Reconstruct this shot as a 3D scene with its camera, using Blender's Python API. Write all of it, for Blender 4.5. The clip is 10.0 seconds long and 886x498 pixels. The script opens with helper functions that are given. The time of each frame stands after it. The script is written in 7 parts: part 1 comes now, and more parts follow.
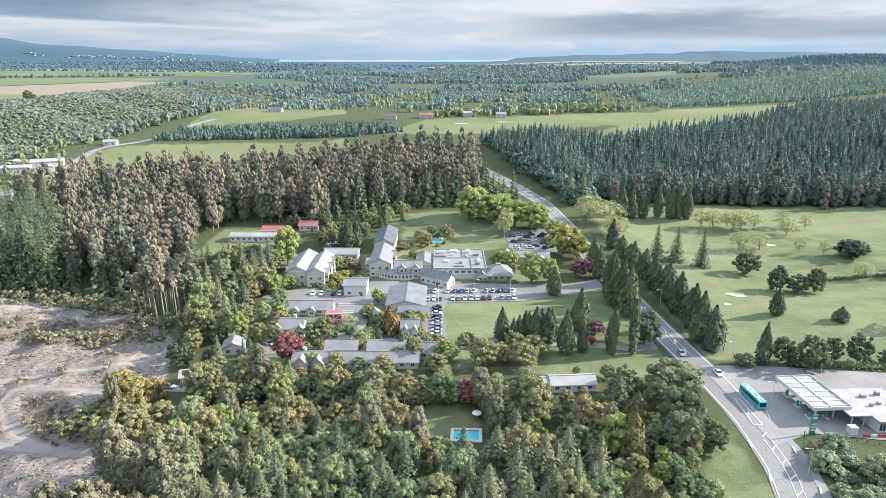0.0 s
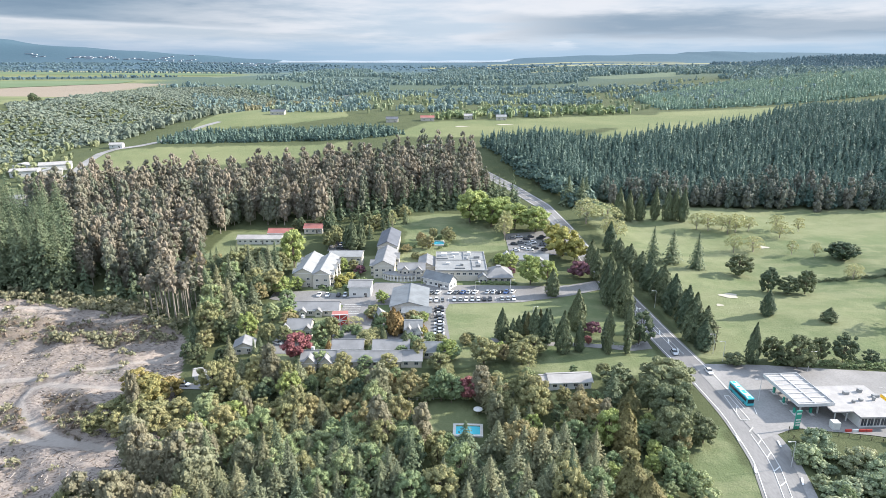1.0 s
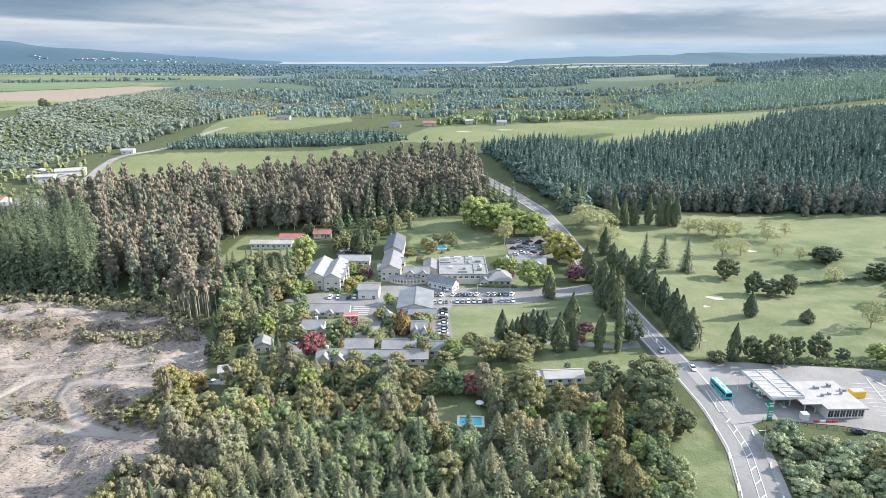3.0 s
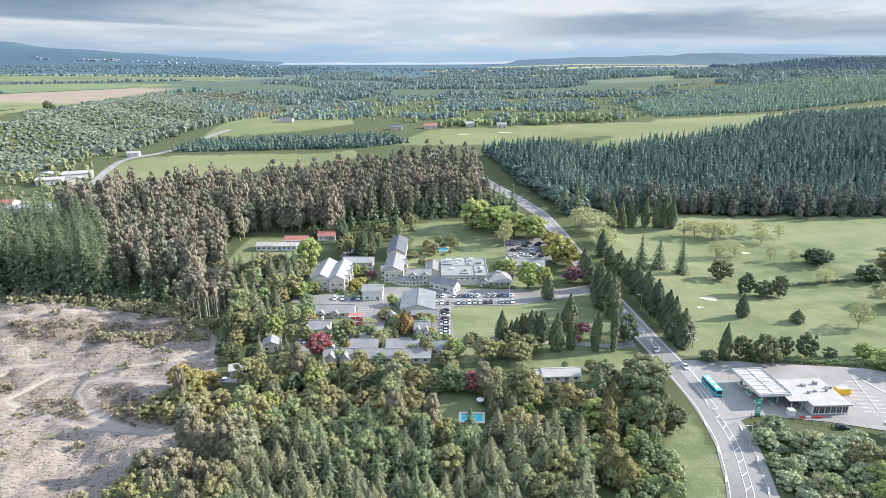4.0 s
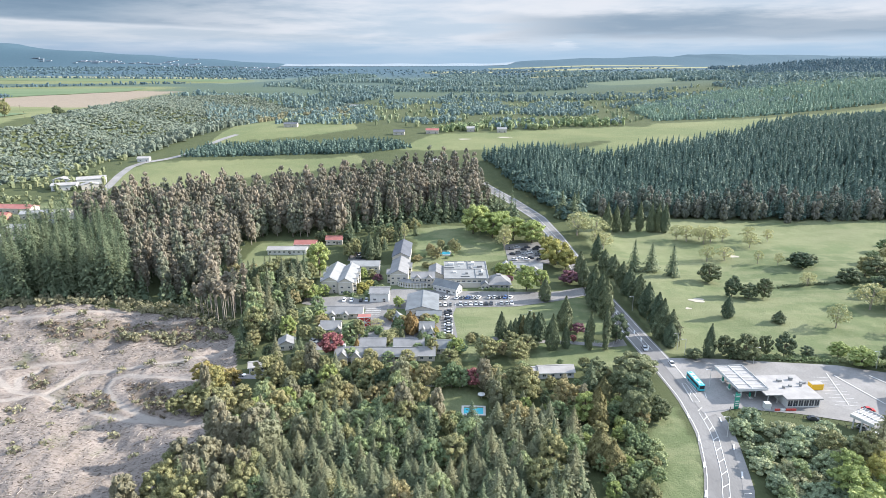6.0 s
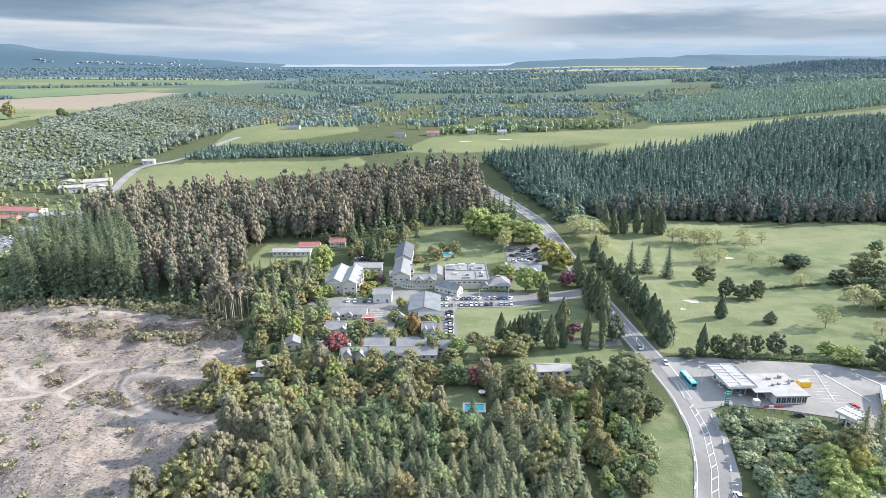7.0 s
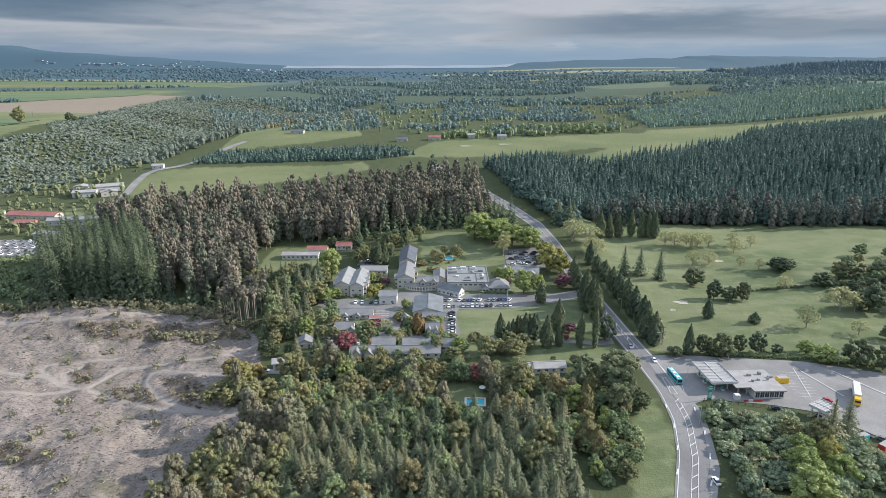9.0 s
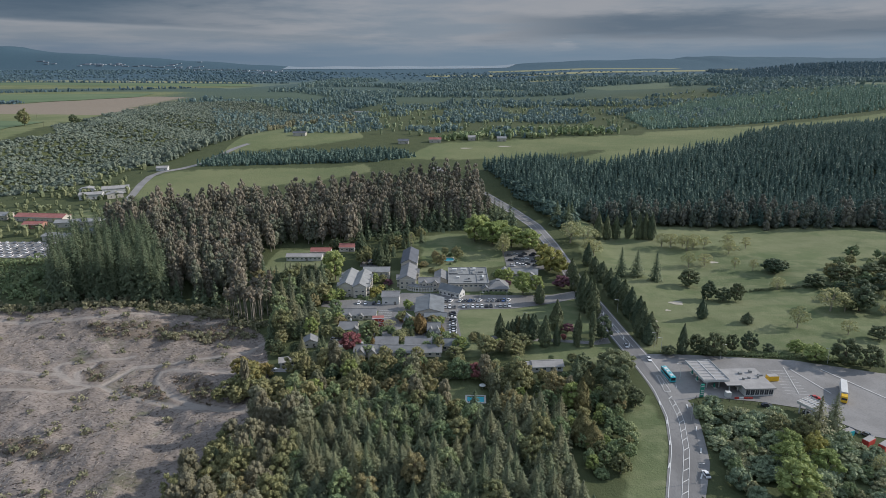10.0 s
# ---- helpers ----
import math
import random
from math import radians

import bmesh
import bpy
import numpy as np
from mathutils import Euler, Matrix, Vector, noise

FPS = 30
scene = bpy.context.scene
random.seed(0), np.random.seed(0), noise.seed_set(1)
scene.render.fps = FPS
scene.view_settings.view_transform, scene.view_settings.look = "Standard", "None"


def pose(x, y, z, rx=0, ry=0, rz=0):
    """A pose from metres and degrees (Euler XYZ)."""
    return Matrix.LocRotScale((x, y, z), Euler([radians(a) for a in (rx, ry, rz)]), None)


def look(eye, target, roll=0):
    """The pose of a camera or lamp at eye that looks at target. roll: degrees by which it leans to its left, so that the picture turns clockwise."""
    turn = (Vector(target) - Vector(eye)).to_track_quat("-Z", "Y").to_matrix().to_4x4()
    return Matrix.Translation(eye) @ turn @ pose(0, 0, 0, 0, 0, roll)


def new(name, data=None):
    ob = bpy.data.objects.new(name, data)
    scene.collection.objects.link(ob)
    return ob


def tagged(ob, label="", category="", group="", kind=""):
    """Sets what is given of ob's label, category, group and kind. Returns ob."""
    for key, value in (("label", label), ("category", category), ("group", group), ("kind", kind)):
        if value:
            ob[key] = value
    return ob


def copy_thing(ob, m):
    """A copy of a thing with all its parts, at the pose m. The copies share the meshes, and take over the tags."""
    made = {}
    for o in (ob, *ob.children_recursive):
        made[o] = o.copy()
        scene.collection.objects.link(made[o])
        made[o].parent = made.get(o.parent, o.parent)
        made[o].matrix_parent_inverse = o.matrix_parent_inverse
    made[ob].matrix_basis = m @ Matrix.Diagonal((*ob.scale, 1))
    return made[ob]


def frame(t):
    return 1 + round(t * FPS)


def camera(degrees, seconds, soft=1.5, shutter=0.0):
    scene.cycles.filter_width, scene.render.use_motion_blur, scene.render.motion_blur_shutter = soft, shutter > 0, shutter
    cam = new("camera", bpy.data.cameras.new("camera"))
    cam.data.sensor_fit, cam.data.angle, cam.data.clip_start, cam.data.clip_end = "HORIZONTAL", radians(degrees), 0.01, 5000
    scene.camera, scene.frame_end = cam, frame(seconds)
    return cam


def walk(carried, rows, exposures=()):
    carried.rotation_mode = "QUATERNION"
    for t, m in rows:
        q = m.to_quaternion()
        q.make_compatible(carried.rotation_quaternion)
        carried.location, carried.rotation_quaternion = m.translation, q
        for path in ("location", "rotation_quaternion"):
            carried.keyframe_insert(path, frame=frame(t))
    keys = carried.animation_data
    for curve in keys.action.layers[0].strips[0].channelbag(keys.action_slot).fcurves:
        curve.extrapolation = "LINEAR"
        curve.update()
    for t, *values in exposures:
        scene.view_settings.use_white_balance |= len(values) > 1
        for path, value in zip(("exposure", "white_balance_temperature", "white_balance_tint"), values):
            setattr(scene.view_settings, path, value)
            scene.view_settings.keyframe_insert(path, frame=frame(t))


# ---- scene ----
# The drone draws back and climbs: seconds, metres from the first eye, turns in degrees.
cam = camera(72.0, 10.0, 0.6)
TILT, GAIN = -17.2, 1.19
ROWS = []
for k in range(21):
    s = k / 20.0
    ROWS.append((10.0 * s, pose(-7.0 * s + 0.8 * s * s, -82.3 * s - 1.3 * s * s, 100.0 + 38.2 * s - 0.2 * s * s,
                                90 + TILT + 0.088 * s, 0, 0.44 * s - 0.178 * s * s) @ pose(0, 0, 0, 0, 0, -0.388 * s + 0.143 * s * s)))
walk(cam, ROWS, [(t, GAIN + d, 6180 - 13 * t, 12.5) for t, d in ((0.0, 0.03), (3.0, 0.0), (8.1, -0.02), (8.5, -0.31), (9.0, -0.67), (9.5, -1.01), (10.0, -1.36))])

# ---- light ----
SUN_DIR = Vector((0.98, 0.2, 0.5)).normalized()
world = bpy.data.worlds.new("sky")
scene.world = world
world.use_nodes = True
wt = world.node_tree
wt.nodes.clear()


def wn(kind, **props):
    n = wt.nodes.new(kind)
    for key, value in props.items():
        setattr(n, key, value)
    return n


def wmath(op, a, b=0.0, clamp=False):
    n = wn("ShaderNodeMath", operation=op, use_clamp=clamp)
    for i, v in enumerate((a, b)):
        if isinstance(v, (int, float)):
            n.inputs[i].default_value = v
        else:
            wt.links.new(v, n.inputs[i])
    return n.outputs[0]


def wmix(fac, a, b):
    n = wn("ShaderNodeMix", data_type="RGBA")
    for i, v in ((0, fac), (6, a), (7, b)):
        if isinstance(v, (int, float)):
            n.inputs[i].default_value = v
        elif isinstance(v, tuple):
            n.inputs[i].default_value = (*v, 1)
        else:
            wt.links.new(v, n.inputs[i])
    return n.outputs[2]


sky = wn("ShaderNodeTexSky", sky_type="NISHITA", sun_disc=False, sun_elevation=radians(27), sun_rotation=radians(78), air_density=1.0, dust_density=2.0)
coord = wn("ShaderNodeTexCoord")
sep = wn("ShaderNodeSeparateXYZ")
wt.links.new(coord.outputs["Generated"], sep.inputs[0])
up = wmath("MAXIMUM", sep.outputs[2], 0.0)
den = wmath("ADD", up, 0.075)
comb = wn("ShaderNodeCombineXYZ")
wt.links.new(wmath("DIVIDE", sep.outputs[0], den), comb.inputs[0])
wt.links.new(wmath("DIVIDE", sep.outputs[1], den), comb.inputs[1])


def wnoise(scale, detail, offset, rough=0.55, squash=(1, 1, 1)):
    m = wn("ShaderNodeMapping")
    m.inputs["Location"].default_value = offset
    m.inputs["Scale"].default_value = squash
    wt.links.new(comb.outputs[0], m.inputs[0])
    n = wn("ShaderNodeTexNoise")
    n.inputs["Scale"].default_value, n.inputs["Detail"].default_value, n.inputs["Roughness"].default_value = scale, detail, rough
    wt.links.new(m.outputs[0], n.inputs["Vector"])
    return n.outputs[0]


def wramp(v, lo, hi):
    n = wn("ShaderNodeMapRange", interpolation_type="SMOOTHSTEP")
    n.inputs[1].default_value, n.inputs[2].default_value = lo, hi
    wt.links.new(v, n.inputs[0])
    return n.outputs[0]


# Broken cloud sheet: grey undersides and bright lit parts, over the blue air.
SKY_GAIN = 0.10
blue = wn("ShaderNodeVectorMath", operation="SCALE")
wt.links.new(sky.outputs[0], blue.inputs[0])
blue.inputs["Scale"].default_value = SKY_GAIN
clear = wmix(0.7, blue.outputs[0], (0.30, 0.40, 0.50))
cover = wramp(wnoise(0.16, 6.0, (3.0, 1.0, 0.0)), 0.22, 0.36)
puff = wnoise(0.8, 8.0, (2.3, 1.6, 1.0), 0.58, (0.65, 0.65, 1))
lit = wramp(puff, 0.36, 0.62)
cloud = wmix(lit, (0.258, 0.300, 0.332), (0.362, 0.370, 0.374))
# a grey bank hangs low in the north-west, another lies in the north-east
ahead = wmath("MAXIMUM", sep.outputs[1], 0.05)
lift_, bear = wmath("DIVIDE", sep.outputs[2], ahead), wmath("DIVIDE", sep.outputs[0], ahead)
ragged = wmath("SUBTRACT", puff, 0.5)
foot = wmath("ADD", wmath("SUBTRACT", lift_, wmath("SUBTRACT", 0.030, wmath("MULTIPLY", bear, 0.05))), wmath("MULTIPLY", ragged, 0.03))
west = wmath("MULTIPLY", wramp(foot, -0.002, 0.008), wmath("SUBTRACT", 1.0, wramp(wmath("ADD", bear, wmath("MULTIPLY", ragged, 0.5)), -0.55, -0.08)))
level = wmath("ABSOLUTE", wmath("ADD", wmath("SUBTRACT", lift_, 0.052), wmath("MULTIPLY", ragged, 0.05)))
east_ = wmath("MULTIPLY", wmath("SUBTRACT", 1.0, wramp(level, 0.010, 0.028)), wramp(wmath("ADD", bear, wmath("MULTIPLY", ragged, 0.4)), 0.02, 0.25))
bank = wmath("ADD", west, wmath("MULTIPLY", east_, 0.75), True)
cloud = wmix(bank, cloud, wmix(lit, (0.098, 0.140, 0.180), (0.142, 0.184, 0.220)))
col = wmix(cover, clear, cloud)
# a pale cream band of sunlit cloud lies under the western bank
cream = wmath("MULTIPLY", wmath("MULTIPLY", wramp(lift_, 0.022, 0.038), wmath("SUBTRACT", 1.0, wramp(foot, -0.004, 0.004))), wmath("SUBTRACT", 1.0, wramp(bear, -0.3, 0.12)))
col = wmix(wmath("MULTIPLY", cream, 0.8), col, wmix(lit, (0.235, 0.268, 0.292), (0.305, 0.320, 0.328)))
haze = wmath("SUBTRACT", 1.0, wramp(wmath("ADD", up, wmath("MULTIPLY", ragged, 0.012)), 0.006, 0.040))
# a small bright cloud stands over the northern ridge
away = wmath("ADD", wmath("POWER", wmath("SUBTRACT", bear, 0.187), 2.0), wmath("POWER", wmath("MULTIPLY", wmath("SUBTRACT", lift_, 0.022), 2.8), 2.0))
tuft_ = wmath("SUBTRACT", wmath("SQRT", away), wmath("MULTIPLY", wmath("SUBTRACT", wnoise(4.0, 5.0, (0.0, 3.0, 0.0)), 0.5), 0.05))
col = wmix(wmath("MULTIPLY", wmath("SUBTRACT", 1.0, wramp(tuft_, 0.006, 0.026)), 0.75), col, (0.42, 0.42, 0.415))
haze_col = wmix(wmath("MULTIPLY", haze, 0.85), col, wmix(wramp(bear, -0.7, 0.1), (0.118, 0.180, 0.246), (0.180, 0.254, 0.318)))
# the unseen sky overhead is set brighter than the horizon layers to fill shadows
over = wmix(wmath("MULTIPLY", wramp(up, 0.11, 0.4), 0.9), haze_col, (0.53, 0.63, 0.77))
bg = wn("ShaderNodeBackground")
wt.links.new(over, bg.inputs[0])
bg.inputs[1].default_value = 1.0
wt.links.new(bg.outputs[0], wn("ShaderNodeOutputWorld").inputs[0])

sun = new("sun", bpy.data.lights.new("sun", "SUN"))
sun.data.energy, sun.data.angle, sun.data.color = 4.9, radians(1.5), (1.0, 0.915, 0.785)
sun.matrix_world = look(tuple(SUN_DIR * 100), (0, 0, 0))
# ---- materials ----
def material(name, rough=0.85, metal=0.0, spec=0.3):
    m = bpy.data.materials.new(name)
    m.use_nodes = True
    nt = m.node_tree
    b = nt.nodes["Principled BSDF"]
    b.inputs["Roughness"].default_value, b.inputs["Metallic"].default_value = rough, metal
    b.inputs["Specular IOR Level"].default_value = spec
    return m, nt, b


def mnode(nt, kind, ins=(), **props):
    n = nt.nodes.new(kind)
    for key, value in props.items():
        setattr(n, key, value)
    for key, v in dict(ins).items():
        if isinstance(v, bpy.types.NodeSocket):
            nt.links.new(v, n.inputs[key])
        else:
            n.inputs[key].default_value = v
    return n


def mmath(nt, op, a, b=0.0, clamp=False):
    return mnode(nt, "ShaderNodeMath", {0: a, 1: b}, operation=op, use_clamp=clamp).outputs[0]


def mmix(nt, fac, a, b, blend="MIX"):
    a, b = [(*v, 1) if isinstance(v, tuple) and len(v) == 3 else v for v in (a, b)]
    return mnode(nt, "ShaderNodeMix", {0: fac, 6: a, 7: b}, data_type="RGBA", blend_type=blend).outputs[2]


def mnoise(nt, scale, detail=4.0, rough=0.55, vec=None, squash=(1, 1, 1)):
    if vec is None:
        vec = mnode(nt, "ShaderNodeNewGeometry").outputs["Position"]
    if squash != (1, 1, 1):
        vec = mnode(nt, "ShaderNodeMapping", {0: vec, "Scale": squash}).outputs[0]
    return mnode(nt, "ShaderNodeTexNoise", {"Vector": vec, "Scale": scale, "Detail": detail, "Roughness": rough}).outputs[0]


def mstep(nt, v, lo, hi):
    return mnode(nt, "ShaderNodeMapRange", {0: v, 1: lo, 2: hi}, interpolation_type="SMOOTHSTEP").outputs[0]


def mbump(nt, b, height, strength, dist):
    nt.links.new(mnode(nt, "ShaderNodeBump", {"Height": height, "Strength": strength, "Distance": dist}).outputs[0], b.inputs["Normal"])


def surface(name, lo, hi, scale, fine, rough=0.85, bump=0.3, dist=0.02, stain=None, metal=0.0, squash=(1, 1, 1)):
    """A surface with broad patches from lo to hi, fine grain, and stains."""
    m, nt, b = material(name, rough, metal)
    big = mnoise(nt, scale, 5.0, squash=squash)
    small = mnoise(nt, fine, 3.0, squash=squash)
    c = mmix(nt, mstep(nt, big, 0.3, 0.7), lo, hi)
    c = mmix(nt, mmath(nt, "MULTIPLY", mstep(nt, small, 0.35, 0.75), 0.35), c, tuple(v * 0.62 for v in lo))
    if stain:
        c = mmix(nt, mmath(nt, "MULTIPLY", mstep(nt, mnoise(nt, scale * 3.1, 6.0, 0.7), 0.55, 0.75), 0.5), c, stain)
    nt.links.new(c, b.inputs["Base Color"])
    mbump(nt, b, small, bump, dist)
    return m


def plain(name, colour, rough=0.5, metal=0.0):
    """Paint, plastic or metal of one colour, slightly dirtied."""
    m, nt, b = material(name, rough, metal)
    n = mnoise(nt, 1.7, 5.0, 0.65)
    nt.links.new(mmix(nt, mmath(nt, "MULTIPLY", mstep(nt, n, 0.4, 0.75), 0.25), colour, tuple(v * 0.6 for v in colour)), b.inputs["Base Color"])
    return m


LEAF = 2.6


def foliage(name, low, high, third=None, calm=0.75):
    """Leaves: each tree takes its own tone between low and high, each spray varies round it, and light passes through."""
    low, high, third = [c and tuple(v * LEAF for v in c) for c in (low, high, third)]
    m, nt, b = material(name, 0.65, 0.0, 0.25)
    info = mnode(nt, "ShaderNodeObjectInfo").outputs["Random"]
    tint = mnode(nt, "ShaderNodeAttribute", attribute_name="tint").outputs["Fac"]
    who = mmath(nt, "FRACT", mmath(nt, "ADD", info, tint))
    leaf = mnode(nt, "ShaderNodeNewGeometry").outputs["Random Per Island"]
    c = mmix(nt, who, low, high)
    if third:
        c = mmix(nt, mmath(nt, "MULTIPLY", mstep(nt, mmath(nt, "FRACT", mmath(nt, "MULTIPLY", who, 7.3)), 0.55, 0.95), 0.8), c, third)
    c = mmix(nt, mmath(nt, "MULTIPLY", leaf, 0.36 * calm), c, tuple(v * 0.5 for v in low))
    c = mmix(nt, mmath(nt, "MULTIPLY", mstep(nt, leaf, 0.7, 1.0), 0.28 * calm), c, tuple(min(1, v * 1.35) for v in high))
    here = mnode(nt, "ShaderNodeTexCoord").outputs["Object"]
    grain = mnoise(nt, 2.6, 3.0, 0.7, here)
    # Shade of leaf gaps and bright tips put into the colour, along the bump.
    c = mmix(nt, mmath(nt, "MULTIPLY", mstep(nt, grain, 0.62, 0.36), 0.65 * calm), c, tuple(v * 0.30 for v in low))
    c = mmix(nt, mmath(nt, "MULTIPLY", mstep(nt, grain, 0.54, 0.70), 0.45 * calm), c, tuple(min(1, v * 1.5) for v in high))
    mbump(nt, b, grain, 1.0, 0.25)
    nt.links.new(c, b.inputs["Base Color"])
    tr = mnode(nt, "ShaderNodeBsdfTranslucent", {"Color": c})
    mx = mnode(nt, "ShaderNodeMixShader", {0: 0.24, 1: b.outputs[0], 2: tr.outputs[0]})
    nt.links.new(mx.outputs[0], nt.nodes["Material Output"].inputs[0])
    return m


M_BARK = surface("bark", (0.10, 0.08, 0.06), (0.18, 0.15, 0.12), 1.2, 9.0, 0.95, 0.6)
M_PALE_BARK = surface("pale_bark", (0.26, 0.22, 0.18), (0.42, 0.38, 0.32), 0.6, 5.0, 0.9, 0.4)
M_OLIVE = foliage("olive_leaves", (0.095, 0.104, 0.051), (0.172, 0.162, 0.077), (0.165, 0.135, 0.070))
M_GREEN = foliage("green_leaves", (0.077, 0.106, 0.055), (0.147, 0.175, 0.085), (0.16, 0.175, 0.09))
M_FRESH = foliage("fresh_leaves", (0.12, 0.15, 0.05), (0.17, 0.19, 0.07))
M_YELLOW = foliage("yellow_leaves", (0.138, 0.134, 0.042), (0.195, 0.182, 0.058))
M_AMBER = foliage("amber_leaves", (0.130, 0.104, 0.038), (0.188, 0.142, 0.052), (0.125, 0.128, 0.050))
M_ORANGE = foliage("orange_leaves", (0.115, 0.080, 0.034), (0.155, 0.108, 0.042))
M_RED = foliage("red_leaves", (0.12, 0.045, 0.05), (0.17, 0.075, 0.065))
M_PLUM = foliage("plum_leaves", (0.07, 0.035, 0.045), (0.10, 0.05, 0.06))
M_PALE = foliage("pale_leaves", (0.150, 0.158, 0.078), (0.215, 0.205, 0.100))
M_CYPRESS = foliage("cypress_leaves", (0.042, 0.060, 0.036), (0.080, 0.090, 0.046))
M_CYPRESS_GOLD = foliage("golden_cypress_leaves", (0.070, 0.072, 0.034), (0.112, 0.098, 0.042))
M_PINE = foliage("pine_needles", (0.038, 0.062, 0.052), (0.072, 0.102, 0.082), None, 0.35)
M_DARKPINE = foliage("dark_pine_needles", (0.054, 0.074, 0.044), (0.090, 0.106, 0.060))
# Young needles' own light green, paled further in the colour for haze.
M_YOUNG_PINE = foliage("young_pine_needles", (0.080, 0.120, 0.094), (0.122, 0.164, 0.120), None, 0.5)
M_FIR = foliage("fir_needles", (0.068, 0.080, 0.050), (0.130, 0.136, 0.080), (0.145, 0.136, 0.077))
M_YOUNG_FIR = foliage("young_fir_needles", (0.068, 0.086, 0.053), (0.128, 0.144, 0.081), (0.150, 0.150, 0.083))
M_BROWN = foliage("brown_gum_leaves", (0.070, 0.068, 0.050), (0.140, 0.122, 0.093), (0.066, 0.080, 0.055), 0.4)
M_FOOT = foliage("hill_foot_leaves", (0.052, 0.066, 0.054), (0.108, 0.104, 0.084), (0.058, 0.080, 0.060), 0.7)
M_GORGE = foliage("gorge_leaves", (0.058, 0.074, 0.058), (0.096, 0.108, 0.080), (0.078, 0.092, 0.074), 0.18)
M_DRY = foliage("dead_fern", (0.084, 0.066, 0.050), (0.135, 0.108, 0.084), (0.080, 0.080, 0.046), 0.6)
M_SCRUB = foliage("scrub_leaves", (0.096, 0.098, 0.060), (0.160, 0.150, 0.094))
# The air's haze is put into these far leaves: bluish, with weak contrast.
M_FARWOOD = foliage("hazy_far_leaves", (0.056, 0.084, 0.082), (0.078, 0.108, 0.102), (0.096, 0.122, 0.100), 0.12)
M_FARHILL = foliage("hazy_hill_leaves", (0.040, 0.066, 0.078), (0.056, 0.084, 0.092), None, 0.1)
M_FARFRESH = foliage("far_fresh_leaves", (0.105, 0.128, 0.078), (0.145, 0.160, 0.092), None, 0.5)
M_DOME = foliage("domed_tree_leaves", (0.082, 0.098, 0.055), (0.138, 0.146, 0.078))
M_GREYGUM = foliage("grey_gum_leaves", (0.090, 0.086, 0.056), (0.138, 0.126, 0.084), (0.098, 0.106, 0.062), 0.5)
M_BANK = foliage("bank_leaves", (0.082, 0.108, 0.070), (0.165, 0.190, 0.108), (0.18, 0.165, 0.09))
# ---- the lie of the land ----
def smooth(a, b, v):
    u = np.clip((v - a) / (b - a), 0, 1)
    return u * u * (3 - 2 * u)


KNOT_Y = (-400, 300, 450, 690, 820, 1000, 1400, 2500, 4950)
KNOT_Z = (0, 0, 13, 31, 38, 35, 28, 56, 100)


def along_river(x, y):
    """Signed distance from the river's line, minus on its west side."""
    return x - np.interp(y, (300, 560, 800, 1000, 1400), (-640, -520, -420, -370, -300))


def land(x, y):
    x, y = np.asarray(x, float), np.asarray(y, float)
    z = np.interp(y, KNOT_Y, KNOT_Z)
    east = smooth(95, 130, x) * (1 - smooth(430, 560, y))
    z = z - east * np.clip(z - smooth(300, 430, y) * 3.0, 0, None)
    z = z + 48 * smooth(170, 900, x) * smooth(740, 1120, y) * (1 - 0.6 * smooth(1300, 2400, y))
    z = z + (5 * smooth(100, 190, x) + 25 * smooth(260, 600, x)) * smooth(412, 540, y) * (1 - smooth(600, 820, y))
    d = along_river(x, y)
    near = smooth(420, 620, y) * (1 - smooth(1300, 1900, y))
    rim = np.interp(y, (500, 640, 750, 900, 1090, 1400), (70, 110, 135, 190, 285, 400))
    wall = smooth(-rim, -28, d) * (d <= 0) + np.exp(-(d / 70.0) ** 2) * (d > 0)
    z = z - 33 * wall * near + 40 * wall * (1 - wall) * near * (np.sin(0.021 * (y - 0.7 * x)) + 0.6 * np.sin(0.053 * (y - 0.5 * x) + 2)) * (d <= 0)
    z = z + 9 * smooth(-40, -200, d) * smooth(500, 800, y) * (1 - smooth(1500, 2600, y))
    z = z + 1.6 * np.sin(x * 0.041 + 1.0) * np.sin(y * 0.037) * smooth(100, 140, x) * (1 - smooth(420, 500, y)) * smooth(190, 240, y)
    z = z - 5.0 * smooth(-60, -160, x) * smooth(380, 480, y) * (1 - smooth(640, 760, y))
    z = z - 5.0 * smooth(-75, -130, x) * smooth(250, 180, y) + 2.2 * np.sin(x * 0.06 + y * 0.03) * np.sin(y * 0.052 + 2) * smooth(-90, -120, x) * smooth(300, 240, y)
    z = z - 4.5 * np.exp(-((y - 150) / 22.0) ** 2) * smooth(-80, -50, x) * smooth(40, 10, x)
    z = z + 8 * np.exp(-((x - 80) / 40.0) ** 2 - ((y - 545) / 50.0) ** 2)
    # distant ranges
    ridge = np.interp(x, (520, 760, 1250, 1700, 1980, 2300, 2500, 2850, 3200), (0, 10, 22, 31, 46, 44, 41, 30, 28))
    z = z + (ridge + smooth(1500, 1900, x) * (3 * np.sin(x * 0.031) + 2.5 * np.sin(x * 0.073 + 1) + 2 * np.sin(x * 0.017))) * smooth(3700, 4500, y)
    z = z + 32 * smooth(1330, 1850, x) * smooth(2150, 2650, y) * (1 - smooth(3100, 3600, y)) * (1 + 0.05 * np.sin(x * 0.02))
    z = z + (np.clip((-1219 - x) * 0.064, 0, 160) + 26 * np.exp(-((x + 3390) / 130.0) ** 2) + 3 * np.sin(x * 0.013)) * smooth(4200, 4750, y)
    return z


